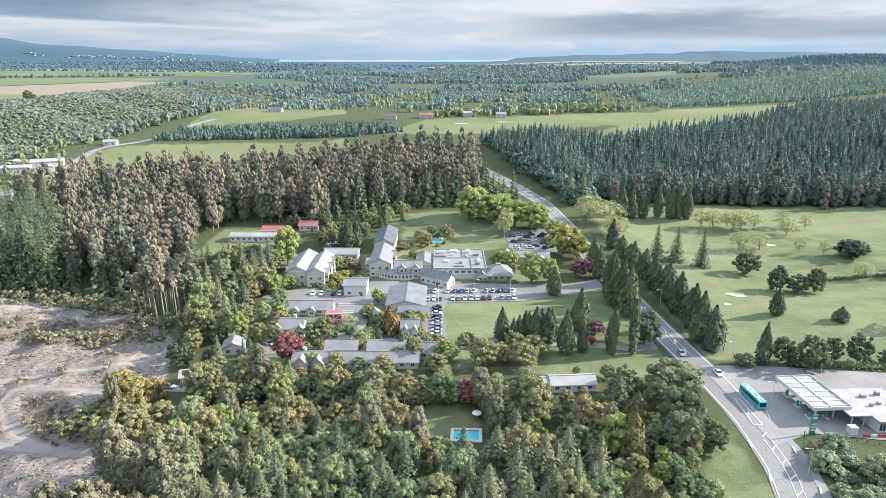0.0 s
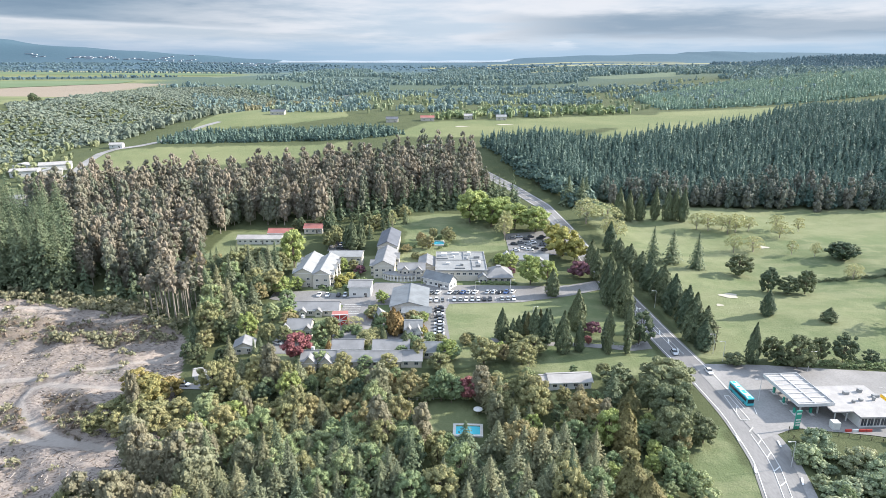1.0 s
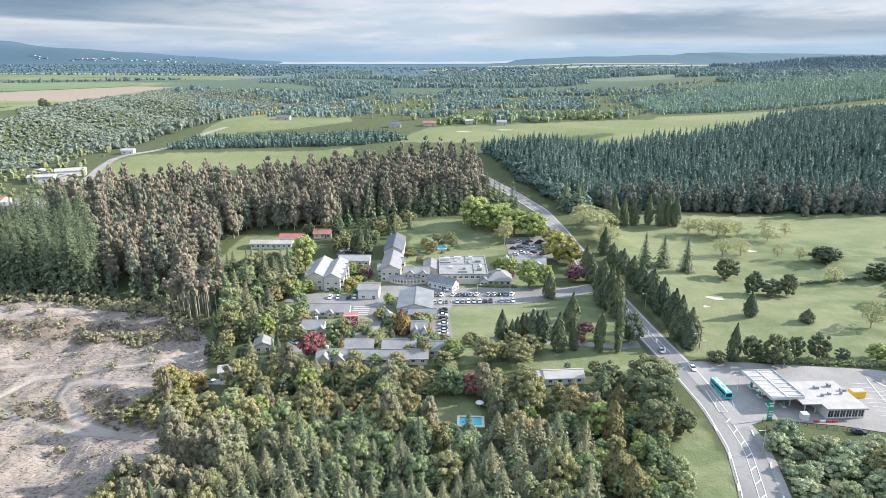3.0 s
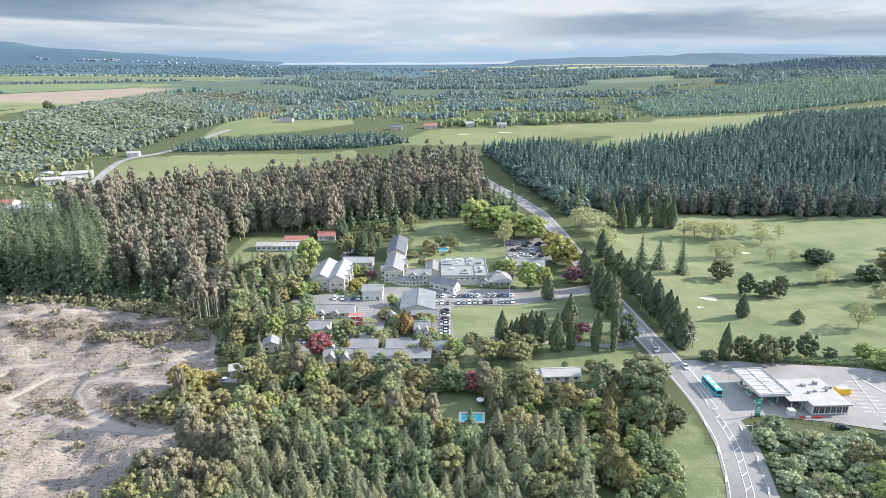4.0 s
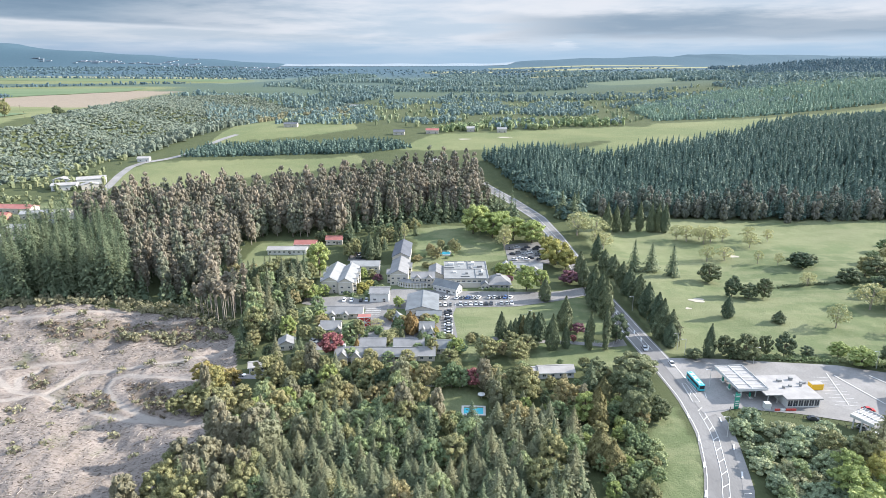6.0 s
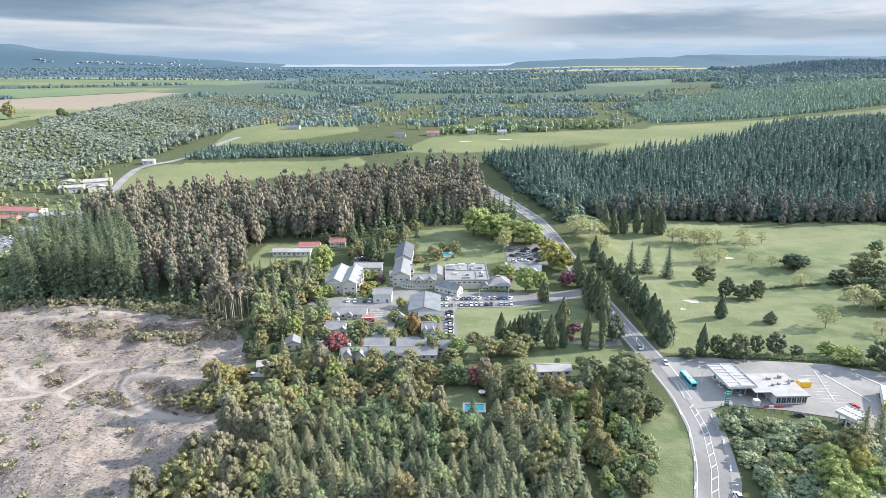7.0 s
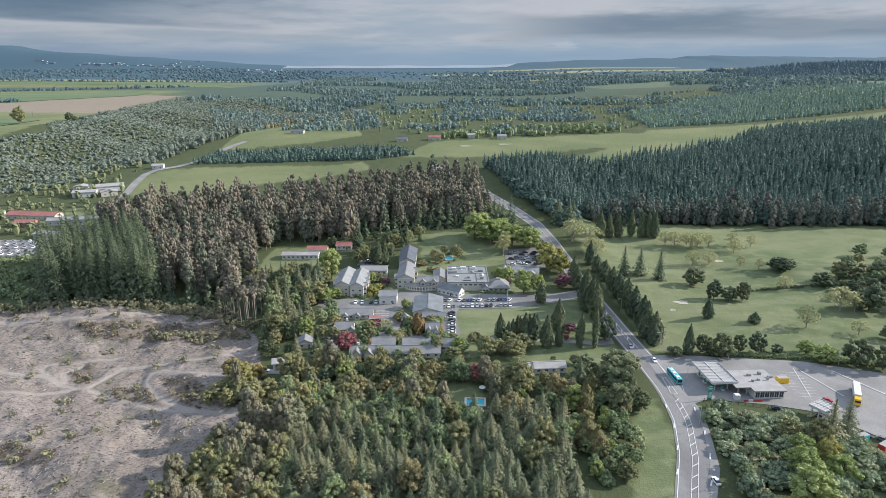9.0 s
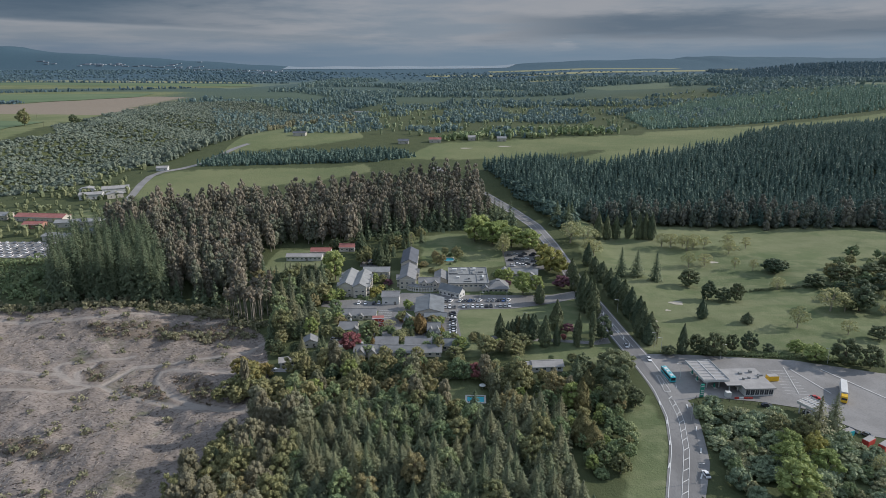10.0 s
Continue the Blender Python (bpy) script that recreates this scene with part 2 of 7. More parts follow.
def mesh_of(name, verts, quads, mats, mi=None, tint=None, flat=True):
    """A mesh from arrays of corners and four-cornered faces."""
    me = bpy.data.meshes.new(name)
    verts, quads = np.asarray(verts, np.float32), np.asarray(quads, np.int32)
    me.vertices.add(len(verts))
    me.vertices.foreach_set("co", verts.ravel())
    me.loops.add(quads.size)
    me.loops.foreach_set("vertex_index", quads.ravel())
    me.polygons.add(len(quads))
    me.polygons.foreach_set("loop_start", np.arange(0, quads.size, 4, dtype=np.int32))
    if mi is not None:
        me.polygons.foreach_set("material_index", np.asarray(mi, np.int32))
    for m in mats:
        me.materials.append(m)
    me.update(calc_edges=True)
    if tint is not None:
        me.attributes.new("tint", "FLOAT", "POINT").data.foreach_set("value", np.asarray(tint, np.float32))
    me.polygons.foreach_set("use_smooth", np.full(len(quads), not flat))
    return me


def grid_quads(nx, ny):
    i = np.arange(nx - 1)[None, :] + (np.arange(ny - 1) * nx)[:, None]
    return np.stack([i, i + 1, i + nx + 1, i + nx], -1).reshape(-1, 4)


def inside(px, py, poly):
    """Which of the points lie in the outline."""
    hit_ = np.zeros(np.shape(px), bool)
    n = len(poly)
    for k in range(n):
        (x1, y1), (x2, y2) = poly[k], poly[(k + 1) % n]
        cross = ((y1 > py) != (y2 > py)) & (px < (x2 - x1) * (py - y1) / ((y2 - y1) or 1e-9) + x1)
        hit_ ^= cross
    return hit_


CUTOVER = [(-420, 60), (-420, 240), (-330, 246), (-203, 249), (-132, 238), (-104, 215), (-95, 190), (-86, 160), (-78, 130), (-84, 95), (-82, 60)]
LAWNS = [
    [(94, 192), (93, 425), (160, 418), (290, 412), (460, 408), (460, 185), (200, 178), (120, 190)],
    [(-135, 290), (-130, 350), (-85, 350), (-78, 305), (-90, 285)],
    [(-24, 308), (-22, 350), (-40, 372), (0, 384), (45, 372), (40, 322), (10, 312)],
    [(2, 208), (3, 243), (34, 247), (60, 262), (74, 258), (76, 214), (50, 206)],
    [(24, 184), (20, 205), (78, 205), (76, 182), (58, 178), (40, 180)],
    [(48, 60), (56, 100), (66, 128), (72, 150), (81, 150), (79, 120), (71, 95), (58, 60)],
    [(-310, 492), (-335, 560), (-318, 606), (-205, 618), (-100, 622), (-85, 585), (-190, 540), (-260, 500)],
    [(-60, 640), (-20, 735), (250, 792), (300, 770), (190, 672), (60, 640)],
    [(-290, 690), (-300, 838), (-240, 970), (-150, 900), (-120, 778), (-180, 730)],
    [(-340, 1180), (-300, 1330), (-150, 1330), (-170, 1180)],
    [(-1600, 680), (-1900, 1950), (-860, 1950), (-730, 1450), (-660, 1090), (-612, 900), (-600, 750), (-600, 690)],
    [(-86, 214), (-88, 238), (-72, 250), (-64, 226), (-72, 206)],
    [(-8, 152), (-11, 160), (-8, 166), (2, 167), (10, 162), (13, 156)],
    [(-70, 186), (-74, 240), (-80, 300), (-50, 312), (40, 300), (60, 262), (30, 200), (10, 186)],
    [(-1900, 2150), (-1900, 2500), (-700, 2400), (-760, 2150)],
    [(-370, 400), (-330, 470), (-290, 470), (-290, 400)],
    [(110, 605), (180, 650), (288, 816), (425, 852), (540, 880), (720, 925), (720, 890), (615, 838), (457, 760), (314, 640), (225, 590), (150, 560)],
    [(115, 95), (118, 118), (150, 114), (175, 108), (172, 84), (140, 80)],
]
TRACKS = [
    [(-300, 158), (-230, 158), (-187, 161.7), (-175.7, 165.4), (-167.4, 168.9), (-163.9, 177.4), (-160.2, 186.7), (-146.4, 187.5), (-129.5, 190.2), (-115, 192.6), (-106.3, 197.4), (-101, 205.8), (-100.1, 214.5), (-103.9, 221.8)],
    [(-105, 172), (-111.4, 173.9), (-126.4, 177.4), (-138, 182), (-144.7, 180.1), (-143.1, 172.3), (-136.7, 164), (-125.8, 155.1), (-114.4, 147.6), (-102.1, 141.8)],
    [(-167.4, 168.9), (-158.6, 164.2), (-146.1, 158.7), (-130.4, 150.7), (-117.2, 146.3), (-104.9, 143.4), (-90, 139)],
    [(-260, 184), (-197.7, 177.2), (-192.3, 178.1), (-182.2, 171.9), (-173.2, 168.8), (-167.4, 168.9)],
    [(-182.2, 171.9), (-192, 179), (-197.2, 183.6), (-196.4, 188), (-187, 190), (-165, 196)],
    [(-180.6, 173.8), (-186.1, 181.6), (-180, 188)],
    [(-300, 238), (-236, 233), (-205, 232), (-181, 240), (-144, 243)],
]
BRUSH = [
    [(-206, 226), (-120, 232), (-106, 212), (-133, 209), (-164, 212), (-190, 211)],
    [(-158, 172), (-142, 170), (-126, 152), (-135, 152), (-153, 162)],
    [(-137, 176), (-122, 172), (-104, 158), (-107, 145), (-126, 159)],
    [(-185, 184), (-174, 188), (-168, 171), (-176, 172)],
    [(-230, 130), (-180, 128), (-150, 118), (-152, 112), (-190, 120), (-235, 122)],
]


def off_track(px, py, lines):
    """Distance to the nearest of the lines."""
    best = np.full(np.shape(px), 1e9)
    for line in lines:
        for (x1, y1), (x2, y2) in zip(line[:-1], line[1:]):
            dx, dy = x2 - x1, y2 - y1
            u = np.clip(((px - x1) * dx + (py - y1) * dy) / (dx * dx + dy * dy), 0, 1)
            best = np.minimum(best, np.hypot(px - x1 - u * dx, py - y1 - u * dy))
    return best


xs = np.unique(np.concatenate([np.linspace(-4600, -700, 50), np.linspace(-700, -300, 60), np.linspace(-300, -78, 186), np.linspace(-78, 300, 170), np.linspace(300, 800, 60), np.linspace(800, 4600, 60)]))
ys = np.unique(np.concatenate([np.linspace(-300, 60, 20), np.linspace(60, 250, 160), np.linspace(250, 460, 95), np.linspace(460, 1100, 100), np.linspace(1100, 2600, 70), np.linspace(2600, 4960, 60)]))
gx, gy = np.meshgrid(xs, ys)
gz = land(gx, gy)
cut = inside(gx, gy, CUTOVER)
rough_ = np.array([1.6 * noise.noise((x * 0.045, y * 0.06, 2.0)) + noise.noise((x * 0.11, y * 0.11, 0.0)) + 0.4 * noise.noise((x * 0.3, y * 0.3, 5.0)) for x, y in zip(gx[cut], gy[cut])])
tracks = np.clip(1.2 - off_track(gx, gy, TRACKS) / 1.7, 0, 1) * cut
banks = np.exp(-((off_track(gx, gy, TRACKS) - 3.4) / 1.3) ** 2) * cut
brush = np.zeros(gx.shape, bool)
for poly in BRUSH:
    brush |= inside(gx, gy, poly)
gz[cut] += 1.5 * rough_ * (1 - 0.9 * tracks[cut]) + 0.55 * banks[cut]
ground_me = mesh_of("ground", np.stack([gx, gy, gz], -1).reshape(-1, 3), grid_quads(len(xs), len(ys)), [], flat=False)
lawn = np.zeros(gx.shape, bool)
for poly in LAWNS:
    lawn |= inside(gx, gy, poly)
for label_, mask in (("lawn", lawn), ("cut", cut), ("track", tracks), ("brush", brush)):
    mask = mask.astype(np.float32)
    if label_ in ("lawn", "brush"):
        for _ in range(3):
            pad = np.pad(mask, 1, mode="edge")
            mask = (pad[:-2, 1:-1] + pad[2:, 1:-1] + pad[1:-1, :-2] + pad[1:-1, 2:] + pad[1:-1, 1:-1]) / 5
    ground_me.attributes.new(label_, "FLOAT", "POINT").data.foreach_set("value", mask.astype(np.float32).ravel())
tillage = inside(gx, gy, [(-1500, 1175), (-1800, 1500), (-1087, 1490), (-800, 1790), (-690, 1300), (-648, 1100), (-873, 1158)])
ground_me.attributes.new("tilled", "FLOAT", "POINT").data.foreach_set("value", tillage.astype(np.float32).ravel())

m, nt, b = material("ground", 0.95, 0.0, 0.15)
attr = {k: mnode(nt, "ShaderNodeAttribute", attribute_name=k).outputs["Fac"] for k in ("lawn", "cut", "tilled", "track", "brush")}
edge = mnoise(nt, 0.12, 5.0, 0.6)


def zone(v, soft=0.25):
    return mstep(nt, mmath(nt, "ADD", v, mmath(nt, "MULTIPLY", mmath(nt, "SUBTRACT", edge, 0.5), 1.3)), 0.5 - soft, 0.5 + soft)


big, mid, fine = mnoise(nt, 0.012, 4.0), mnoise(nt, 0.09, 5.0, 0.65), mnoise(nt, 1.1, 5.0, 0.7)
wild = mmix(nt, mid, (0.055, 0.075, 0.035), (0.12, 0.13, 0.06))
wild = mmix(nt, mmath(nt, "MULTIPLY", fine, 0.5), wild, (0.035, 0.045, 0.022))
grass = mmix(nt, mstep(nt, big, 0.35, 0.65), (0.106, 0.134, 0.064), (0.164, 0.184, 0.094))
grass = mmix(nt, mmath(nt, "MULTIPLY", mstep(nt, mid, 0.45, 0.75), 0.55), grass, (0.232, 0.246, 0.136))
grass = mmix(nt, mmath(nt, "MULTIPLY", mstep(nt, mnoise(nt, 0.045, 5.0, 0.6, squash=(0.6, 1.6, 1)), 0.44, 0.62), 0.5), grass, (0.216, 0.222, 0.126))
grass = mmix(nt, mmath(nt, "MULTIPLY", mstep(nt, mnoise(nt, 0.028, 4.0, 0.6), 0.54, 0.68), 0.5), grass, (0.095, 0.135, 0.058))
grass = mmix(nt, mmath(nt, "MULTIPLY", mstep(nt, fine, 0.4, 0.8), 0.25), grass, (0.10, 0.13, 0.04))
soil = mmix(nt, mid, (0.215, 0.180, 0.156), (0.350, 0.302, 0.266))
soil = mmix(nt, mmath(nt, "MULTIPLY", mstep(nt, mnoise(nt, 0.7, 7.0, 0.8, squash=(0.7, 2.0, 1)), 0.47, 0.62), 0.85), soil, (0.095, 0.080, 0.066))
soil = mmix(nt, mmath(nt, "MULTIPLY", mstep(nt, mnoise(nt, 1.6, 6.0, 0.8, squash=(0.6, 2.0, 1)), 0.56, 0.72), 0.7), soil, (0.42, 0.385, 0.35))
soil = mmix(nt, mmath(nt, "MULTIPLY", mstep(nt, mnoise(nt, 0.035, 5.0, 0.7), 0.56, 0.68), 0.6), soil, (0.10, 0.12, 0.05))
soil = mmix(nt, mmath(nt, "MULTIPLY", mstep(nt, mnoise(nt, 0.022, 6.0, 0.65, squash=(0.7, 1.5, 1)), 0.44, 0.60), mmath(nt, "MULTIPLY", fine, 0.8)), soil, mmix(nt, fine, (0.085, 0.070, 0.058), (0.215, 0.18, 0.15)))
brownish = mmix(nt, mnoise(nt, 0.8, 6.0, 0.75), (0.070, 0.058, 0.044), (0.215, 0.172, 0.136))
brownish = mmix(nt, mmath(nt, "MULTIPLY", mstep(nt, mnoise(nt, 0.25, 5.0, 0.7), 0.5, 0.62), 0.6), brownish, (0.075, 0.085, 0.040))
soil = mmix(nt, mmath(nt, "MULTIPLY", zone(attr["brush"], 0.4), 0.72), soil, brownish)
till = mmix(nt, mid, (0.22, 0.18, 0.135), (0.28, 0.235, 0.18))
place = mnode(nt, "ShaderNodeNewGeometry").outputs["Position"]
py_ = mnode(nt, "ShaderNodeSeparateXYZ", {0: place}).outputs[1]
cells = mnode(nt, "ShaderNodeTexVoronoi", {"Vector": mnode(nt, "ShaderNodeMapping", {0: place, "Scale": (1.0, 0.55, 0.0)}).outputs[0], "Scale": 0.0042, "Randomness": 0.9}).outputs["Color"]
cell = mnode(nt, "ShaderNodeSeparateColor", {0: cells}).outputs[0]
field = mmix(nt, mstep(nt, cell, 0.55, 0.9), (0.080, 0.110, 0.078), (0.175, 0.205, 0.118))
wild = mmix(nt, mstep(nt, py_, 1300.0, 1800.0), wild, mmix(nt, mmath(nt, "MULTIPLY", mid, 0.6), field, (0.07, 0.10, 0.075)))
# Haze painted into the ground colour: bluer with distance from 1700 m on.
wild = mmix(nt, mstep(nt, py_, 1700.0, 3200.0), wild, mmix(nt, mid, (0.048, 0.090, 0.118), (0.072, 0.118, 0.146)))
pasture = mmix(nt, mstep(nt, big, 0.35, 0.65), (0.108, 0.142, 0.062), (0.165, 0.185, 0.088))
pasture = mmix(nt, mmath(nt, "MULTIPLY", mid, 0.45), pasture, (0.23, 0.215, 0.115))
grass = mmix(nt, mstep(nt, py_, 440.0, 520.0), grass, pasture)
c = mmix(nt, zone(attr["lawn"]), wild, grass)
c = mmix(nt, zone(attr["tilled"]), c, till)
c = mmix(nt, zone(attr["cut"]), c, soil)
c = mmix(nt, mmath(nt, "MULTIPLY", mstep(nt, mmath(nt, "ADD", attr["track"], mmath(nt, "MULTIPLY", mmath(nt, "SUBTRACT", mnoise(nt, 0.5, 5.0, 0.7), 0.5), 0.7)), 0.22, 0.72), 0.8), c, mmix(nt, fine, (0.27, 0.24, 0.21), (0.36, 0.325, 0.29)))
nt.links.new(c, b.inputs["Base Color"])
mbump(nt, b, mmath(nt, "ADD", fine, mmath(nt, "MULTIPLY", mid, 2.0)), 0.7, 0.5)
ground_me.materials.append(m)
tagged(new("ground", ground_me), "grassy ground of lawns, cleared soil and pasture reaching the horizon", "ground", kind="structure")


LAID = [0]


def lay(x, y):
    """Height of the ground's sheet at a place."""
    x, y = np.clip(np.asarray(x, float), xs[0], xs[-1] - 0.01), np.clip(np.asarray(y, float), ys[0], ys[-1] - 0.01)
    i, j = np.searchsorted(xs, x, "right") - 1, np.searchsorted(ys, y, "right") - 1
    u, v = (x - xs[i]) / (xs[i + 1] - xs[i]), (y - ys[j]) / (ys[j + 1] - ys[j])
    return (gz[j, i] * (1 - u) + gz[j, i + 1] * u) * (1 - v) + (gz[j + 1, i] * (1 - u) + gz[j + 1, i + 1] * u) * v


def draped(name, left, right, lift, mat, label_, category, step=4.0, across=4, kind_="structure", thick=0.0):
    """A sheet over the land between two lines, each a list of (x, y) of the same length."""
    L, R = np.array(left, float), np.array(right, float)
    acc = np.r_[0, np.cumsum(np.linalg.norm(np.diff((L + R) / 2, axis=0), axis=1))]
    u = np.linspace(0, acc[-1], max(2, int(acc[-1] / step) + 1))
    l = np.stack([np.interp(u, acc, L[:, k]) for k in (0, 1)], -1)
    r = np.stack([np.interp(u, acc, R[:, k]) for k in (0, 1)], -1)
    f = np.linspace(0, 1, across + 1)[None, :, None]
    p = l[:, None] * (1 - f) + r[:, None] * f
    LAID[0] += 1
    z = land(p[..., 0], p[..., 1]) + lift + 0.002 * LAID[0]
    me = mesh_of(name, np.concatenate([p, z[..., None]], -1).reshape(-1, 3), grid_quads(across + 1, len(u))[:, ::-1], [mat], flat=False)
    ob = new(name, me)
    return tagged(ob, label_, category, kind=kind_) if label_ else ob


M_ASPHALT = surface("asphalt", (0.170, 0.165, 0.160), (0.228, 0.222, 0.215), 0.10, 2.5, 0.9, 0.2, 0.01, (0.11, 0.11, 0.115), squash=(1, 0.25, 1))
M_YARD = surface("yard_asphalt", (0.205, 0.198, 0.19), (0.285, 0.275, 0.265), 0.06, 1.6, 0.9, 0.2, 0.01, (0.20, 0.20, 0.20))
M_LINE = plain("road_paint", (0.62, 0.62, 0.60), 0.6)


def road_x(y):
    return float(np.interp(y, (-100, 40, 85, 110, 132, 155, 180, 200, 220, 240, 280, 320, 360, 400, 440, 480, 520, 600), (20, 55, 72, 82.0, 88.0, 89.6, 88.0, 86.0, 84.2, 82.8, 79.4, 77.6, 73.4, 67.0, 52, 34, 16, -20)))


def road_line(ys_, off):
    out = []
    for y in ys_:
        t = Vector((road_x(y + 3) - road_x(y - 3), 6.0)).normalized()
        out.append((road_x(y) + off * t.y, y - off * t.x))
    return out


RY = list(range(-100, 610, 10))
draped("road", road_line(RY, -5.5), road_line(RY, 5.6), 0.10, M_ASPHALT, "grey asphalt highway with white lane markings", "road", 5.0, 6)
M_CROP = surface("crop_green", (0.100, 0.150, 0.070), (0.140, 0.182, 0.092), 0.012, 0.2, 0.95, 0.2, 0.05, squash=(0.4, 1.6, 1))
M_HAY = surface("pale_pasture", (0.215, 0.225, 0.120), (0.290, 0.280, 0.160), 0.012, 0.2, 0.95, 0.2, 0.05, squash=(0.4, 1.6, 1))
for l_, r_, mat_, what in (
        ([(-2300, 1560), (-1800, 1525), (-1087, 1505), (-880, 1700)], [(-2500, 1850), (-1900, 1840), (-1320, 1825), (-900, 1850)], M_CROP, "bright green crop field on the plain"),
        ([(-2600, 2450), (-1750, 2420), (-714, 2240)], [(-2600, 2640), (-1700, 2600), (-800, 2420)], M_CROP, "green crop strip on the far plain"),
        ([(-2600, 2680), (-1750, 2640), (-780, 2460)], [(-2600, 2800), (-1700, 2780), (-826, 2590)], M_HAY, "pale pasture strip on the far plain"),
        ([(-1500, 700), (-900, 745), (-640, 756)], [(-1500, 1120), (-1000, 1020), (-660, 930)], M_CROP, "green paddock above the gorge"),
        ([(-100, 3000), (900, 2950), (1500, 3100)], [(-100, 3250), (900, 3150), (1500, 3250)], M_HAY, "pale fields below the far ridge"),
        ([(250, 3500), (1300, 3400)], [(250, 3700), (1300, 3560)], M_HAY, "pale fields on the far plain"),
        ([(330, 2450), (620, 2420)], [(340, 2600), (640, 2560)], M_HAY, "pale clearing in the far woods")):
    draped("field", l_, r_, 0.8, mat_, what, "field", 40.0, 8)
M_LAKE, nt, b = material("lake_water", 0.22, 0.0, 0.5)
b.inputs["Base Color"].default_value = (0.20, 0.26, 0.30, 1)
mbump(nt, b, mnoise(nt, 0.05, 3.0), 0.1, 0.3)
draped("lake", [(-1150, 4350), (-300, 4250), (420, 4300)], [(-1250, 4955), (-300, 4955), (560, 4955)], 1.5, M_LAKE, "pale lake glinting on the horizon", "water", 60.0, 12)
# ---- trees ----
RNG = np.random.default_rng(11)


def unit(v):
    return v / np.maximum(np.linalg.norm(v, axis=-1, keepdims=True), 1e-9)


def sprays(C, N, S, long=1.0, hang=False):
    """Leaf sprays: kite-shaped, slightly folded quads round the places C, facing N."""
    n = len(C)
    t = RNG.normal(size=(n, 3))
    if hang:
        t = np.tile([0, 0, 1.0], (n, 1)) + 0.35 * RNG.normal(size=(n, 3))
    u = unit(np.cross(N, t))
    v = unit(np.cross(N, u))
    S = np.asarray(S)[:, None]
    k = RNG.uniform(0.7, 1.3, (n, 1))
    V = np.stack([C + u * S * k, C + v * S * long + N * S * 0.2, C - u * S / k, C - v * S * long * 0.9 - N * S * 0.15], 1).reshape(-1, 3)
    return V, np.arange(4 * n).reshape(-1, 4)


def tube(pts, rad, n=6):
    pts, rad = np.asarray(pts, float), np.asarray(rad, float)
    a = np.linspace(0, 2 * np.pi, n, endpoint=False)
    ring = np.stack([np.cos(a), np.sin(a), 0 * a], -1)
    V = (pts[:, None] + ring[None] * rad[:, None, None]).reshape(-1, 3)
    Q = [(i * n + j, i * n + (j + 1) % n, (i + 1) * n + (j + 1) % n, (i + 1) * n + j) for i in range(len(pts) - 1) for j in range(n)]
    return V, np.array(Q)


def join(*parts_):
    Vs, Qs, k = [], [], 0
    for V, Q in parts_:
        Vs.append(V)
        Qs.append(Q + k)
        k += len(V)
    return np.concatenate(Vs), np.concatenate(Qs)


def lumps_to_leaves(LC, LR, count, size, low=-0.35, jit=0.5, hang=False, long=1.0):
    """Sprays on the skins of overlapping round clumps."""
    w = LR ** 2 / np.sum(LR ** 2)
    k = RNG.choice(len(LC), count, p=w)
    d = unit(RNG.normal(size=(count, 3)))
    d[:, 2] = np.where(d[:, 2] < low, -d[:, 2], d[:, 2])
    C = LC[k] + d * (LR[k] * RNG.uniform(0.80, 1.12, count))[:, None] * np.array([1, 1, 0.88])
    dist = np.linalg.norm(C[:, None] - LC[None], axis=-1) / LR[None]
    dist[np.arange(count), k] = 9
    keep = dist.min(1) > 0.8
    C, d = C[keep], d[keep]
    N = unit(d + jit * RNG.normal(size=d.shape))
    return sprays(C, N, size * RNG.uniform(0.6, 1.4, len(C)), long, hang)


def cores(LC, LR, k=0.84, n=6, tall=1.0):
    """The dense inner mass of each clump, uneven and many-sided."""
    out = []
    for c, r in zip(LC, LR):
        r = r * k
        V, Q = tube([(c[0], c[1], c[2] + r * f * tall) for f in (-0.8, -0.3, 0.35, 0.88)], [r * 0.4, r * 0.95, r * 0.9, r * 0.2], n)
        V[:, :2] = c[:2] + (V[:, :2] - c[:2]) * RNG.uniform(0.72, 1.2, len(V))[:, None]
        V[:, 2] += RNG.normal(size=len(V)) * r * 0.12
        out.append((V, Q))
    return join(*out)


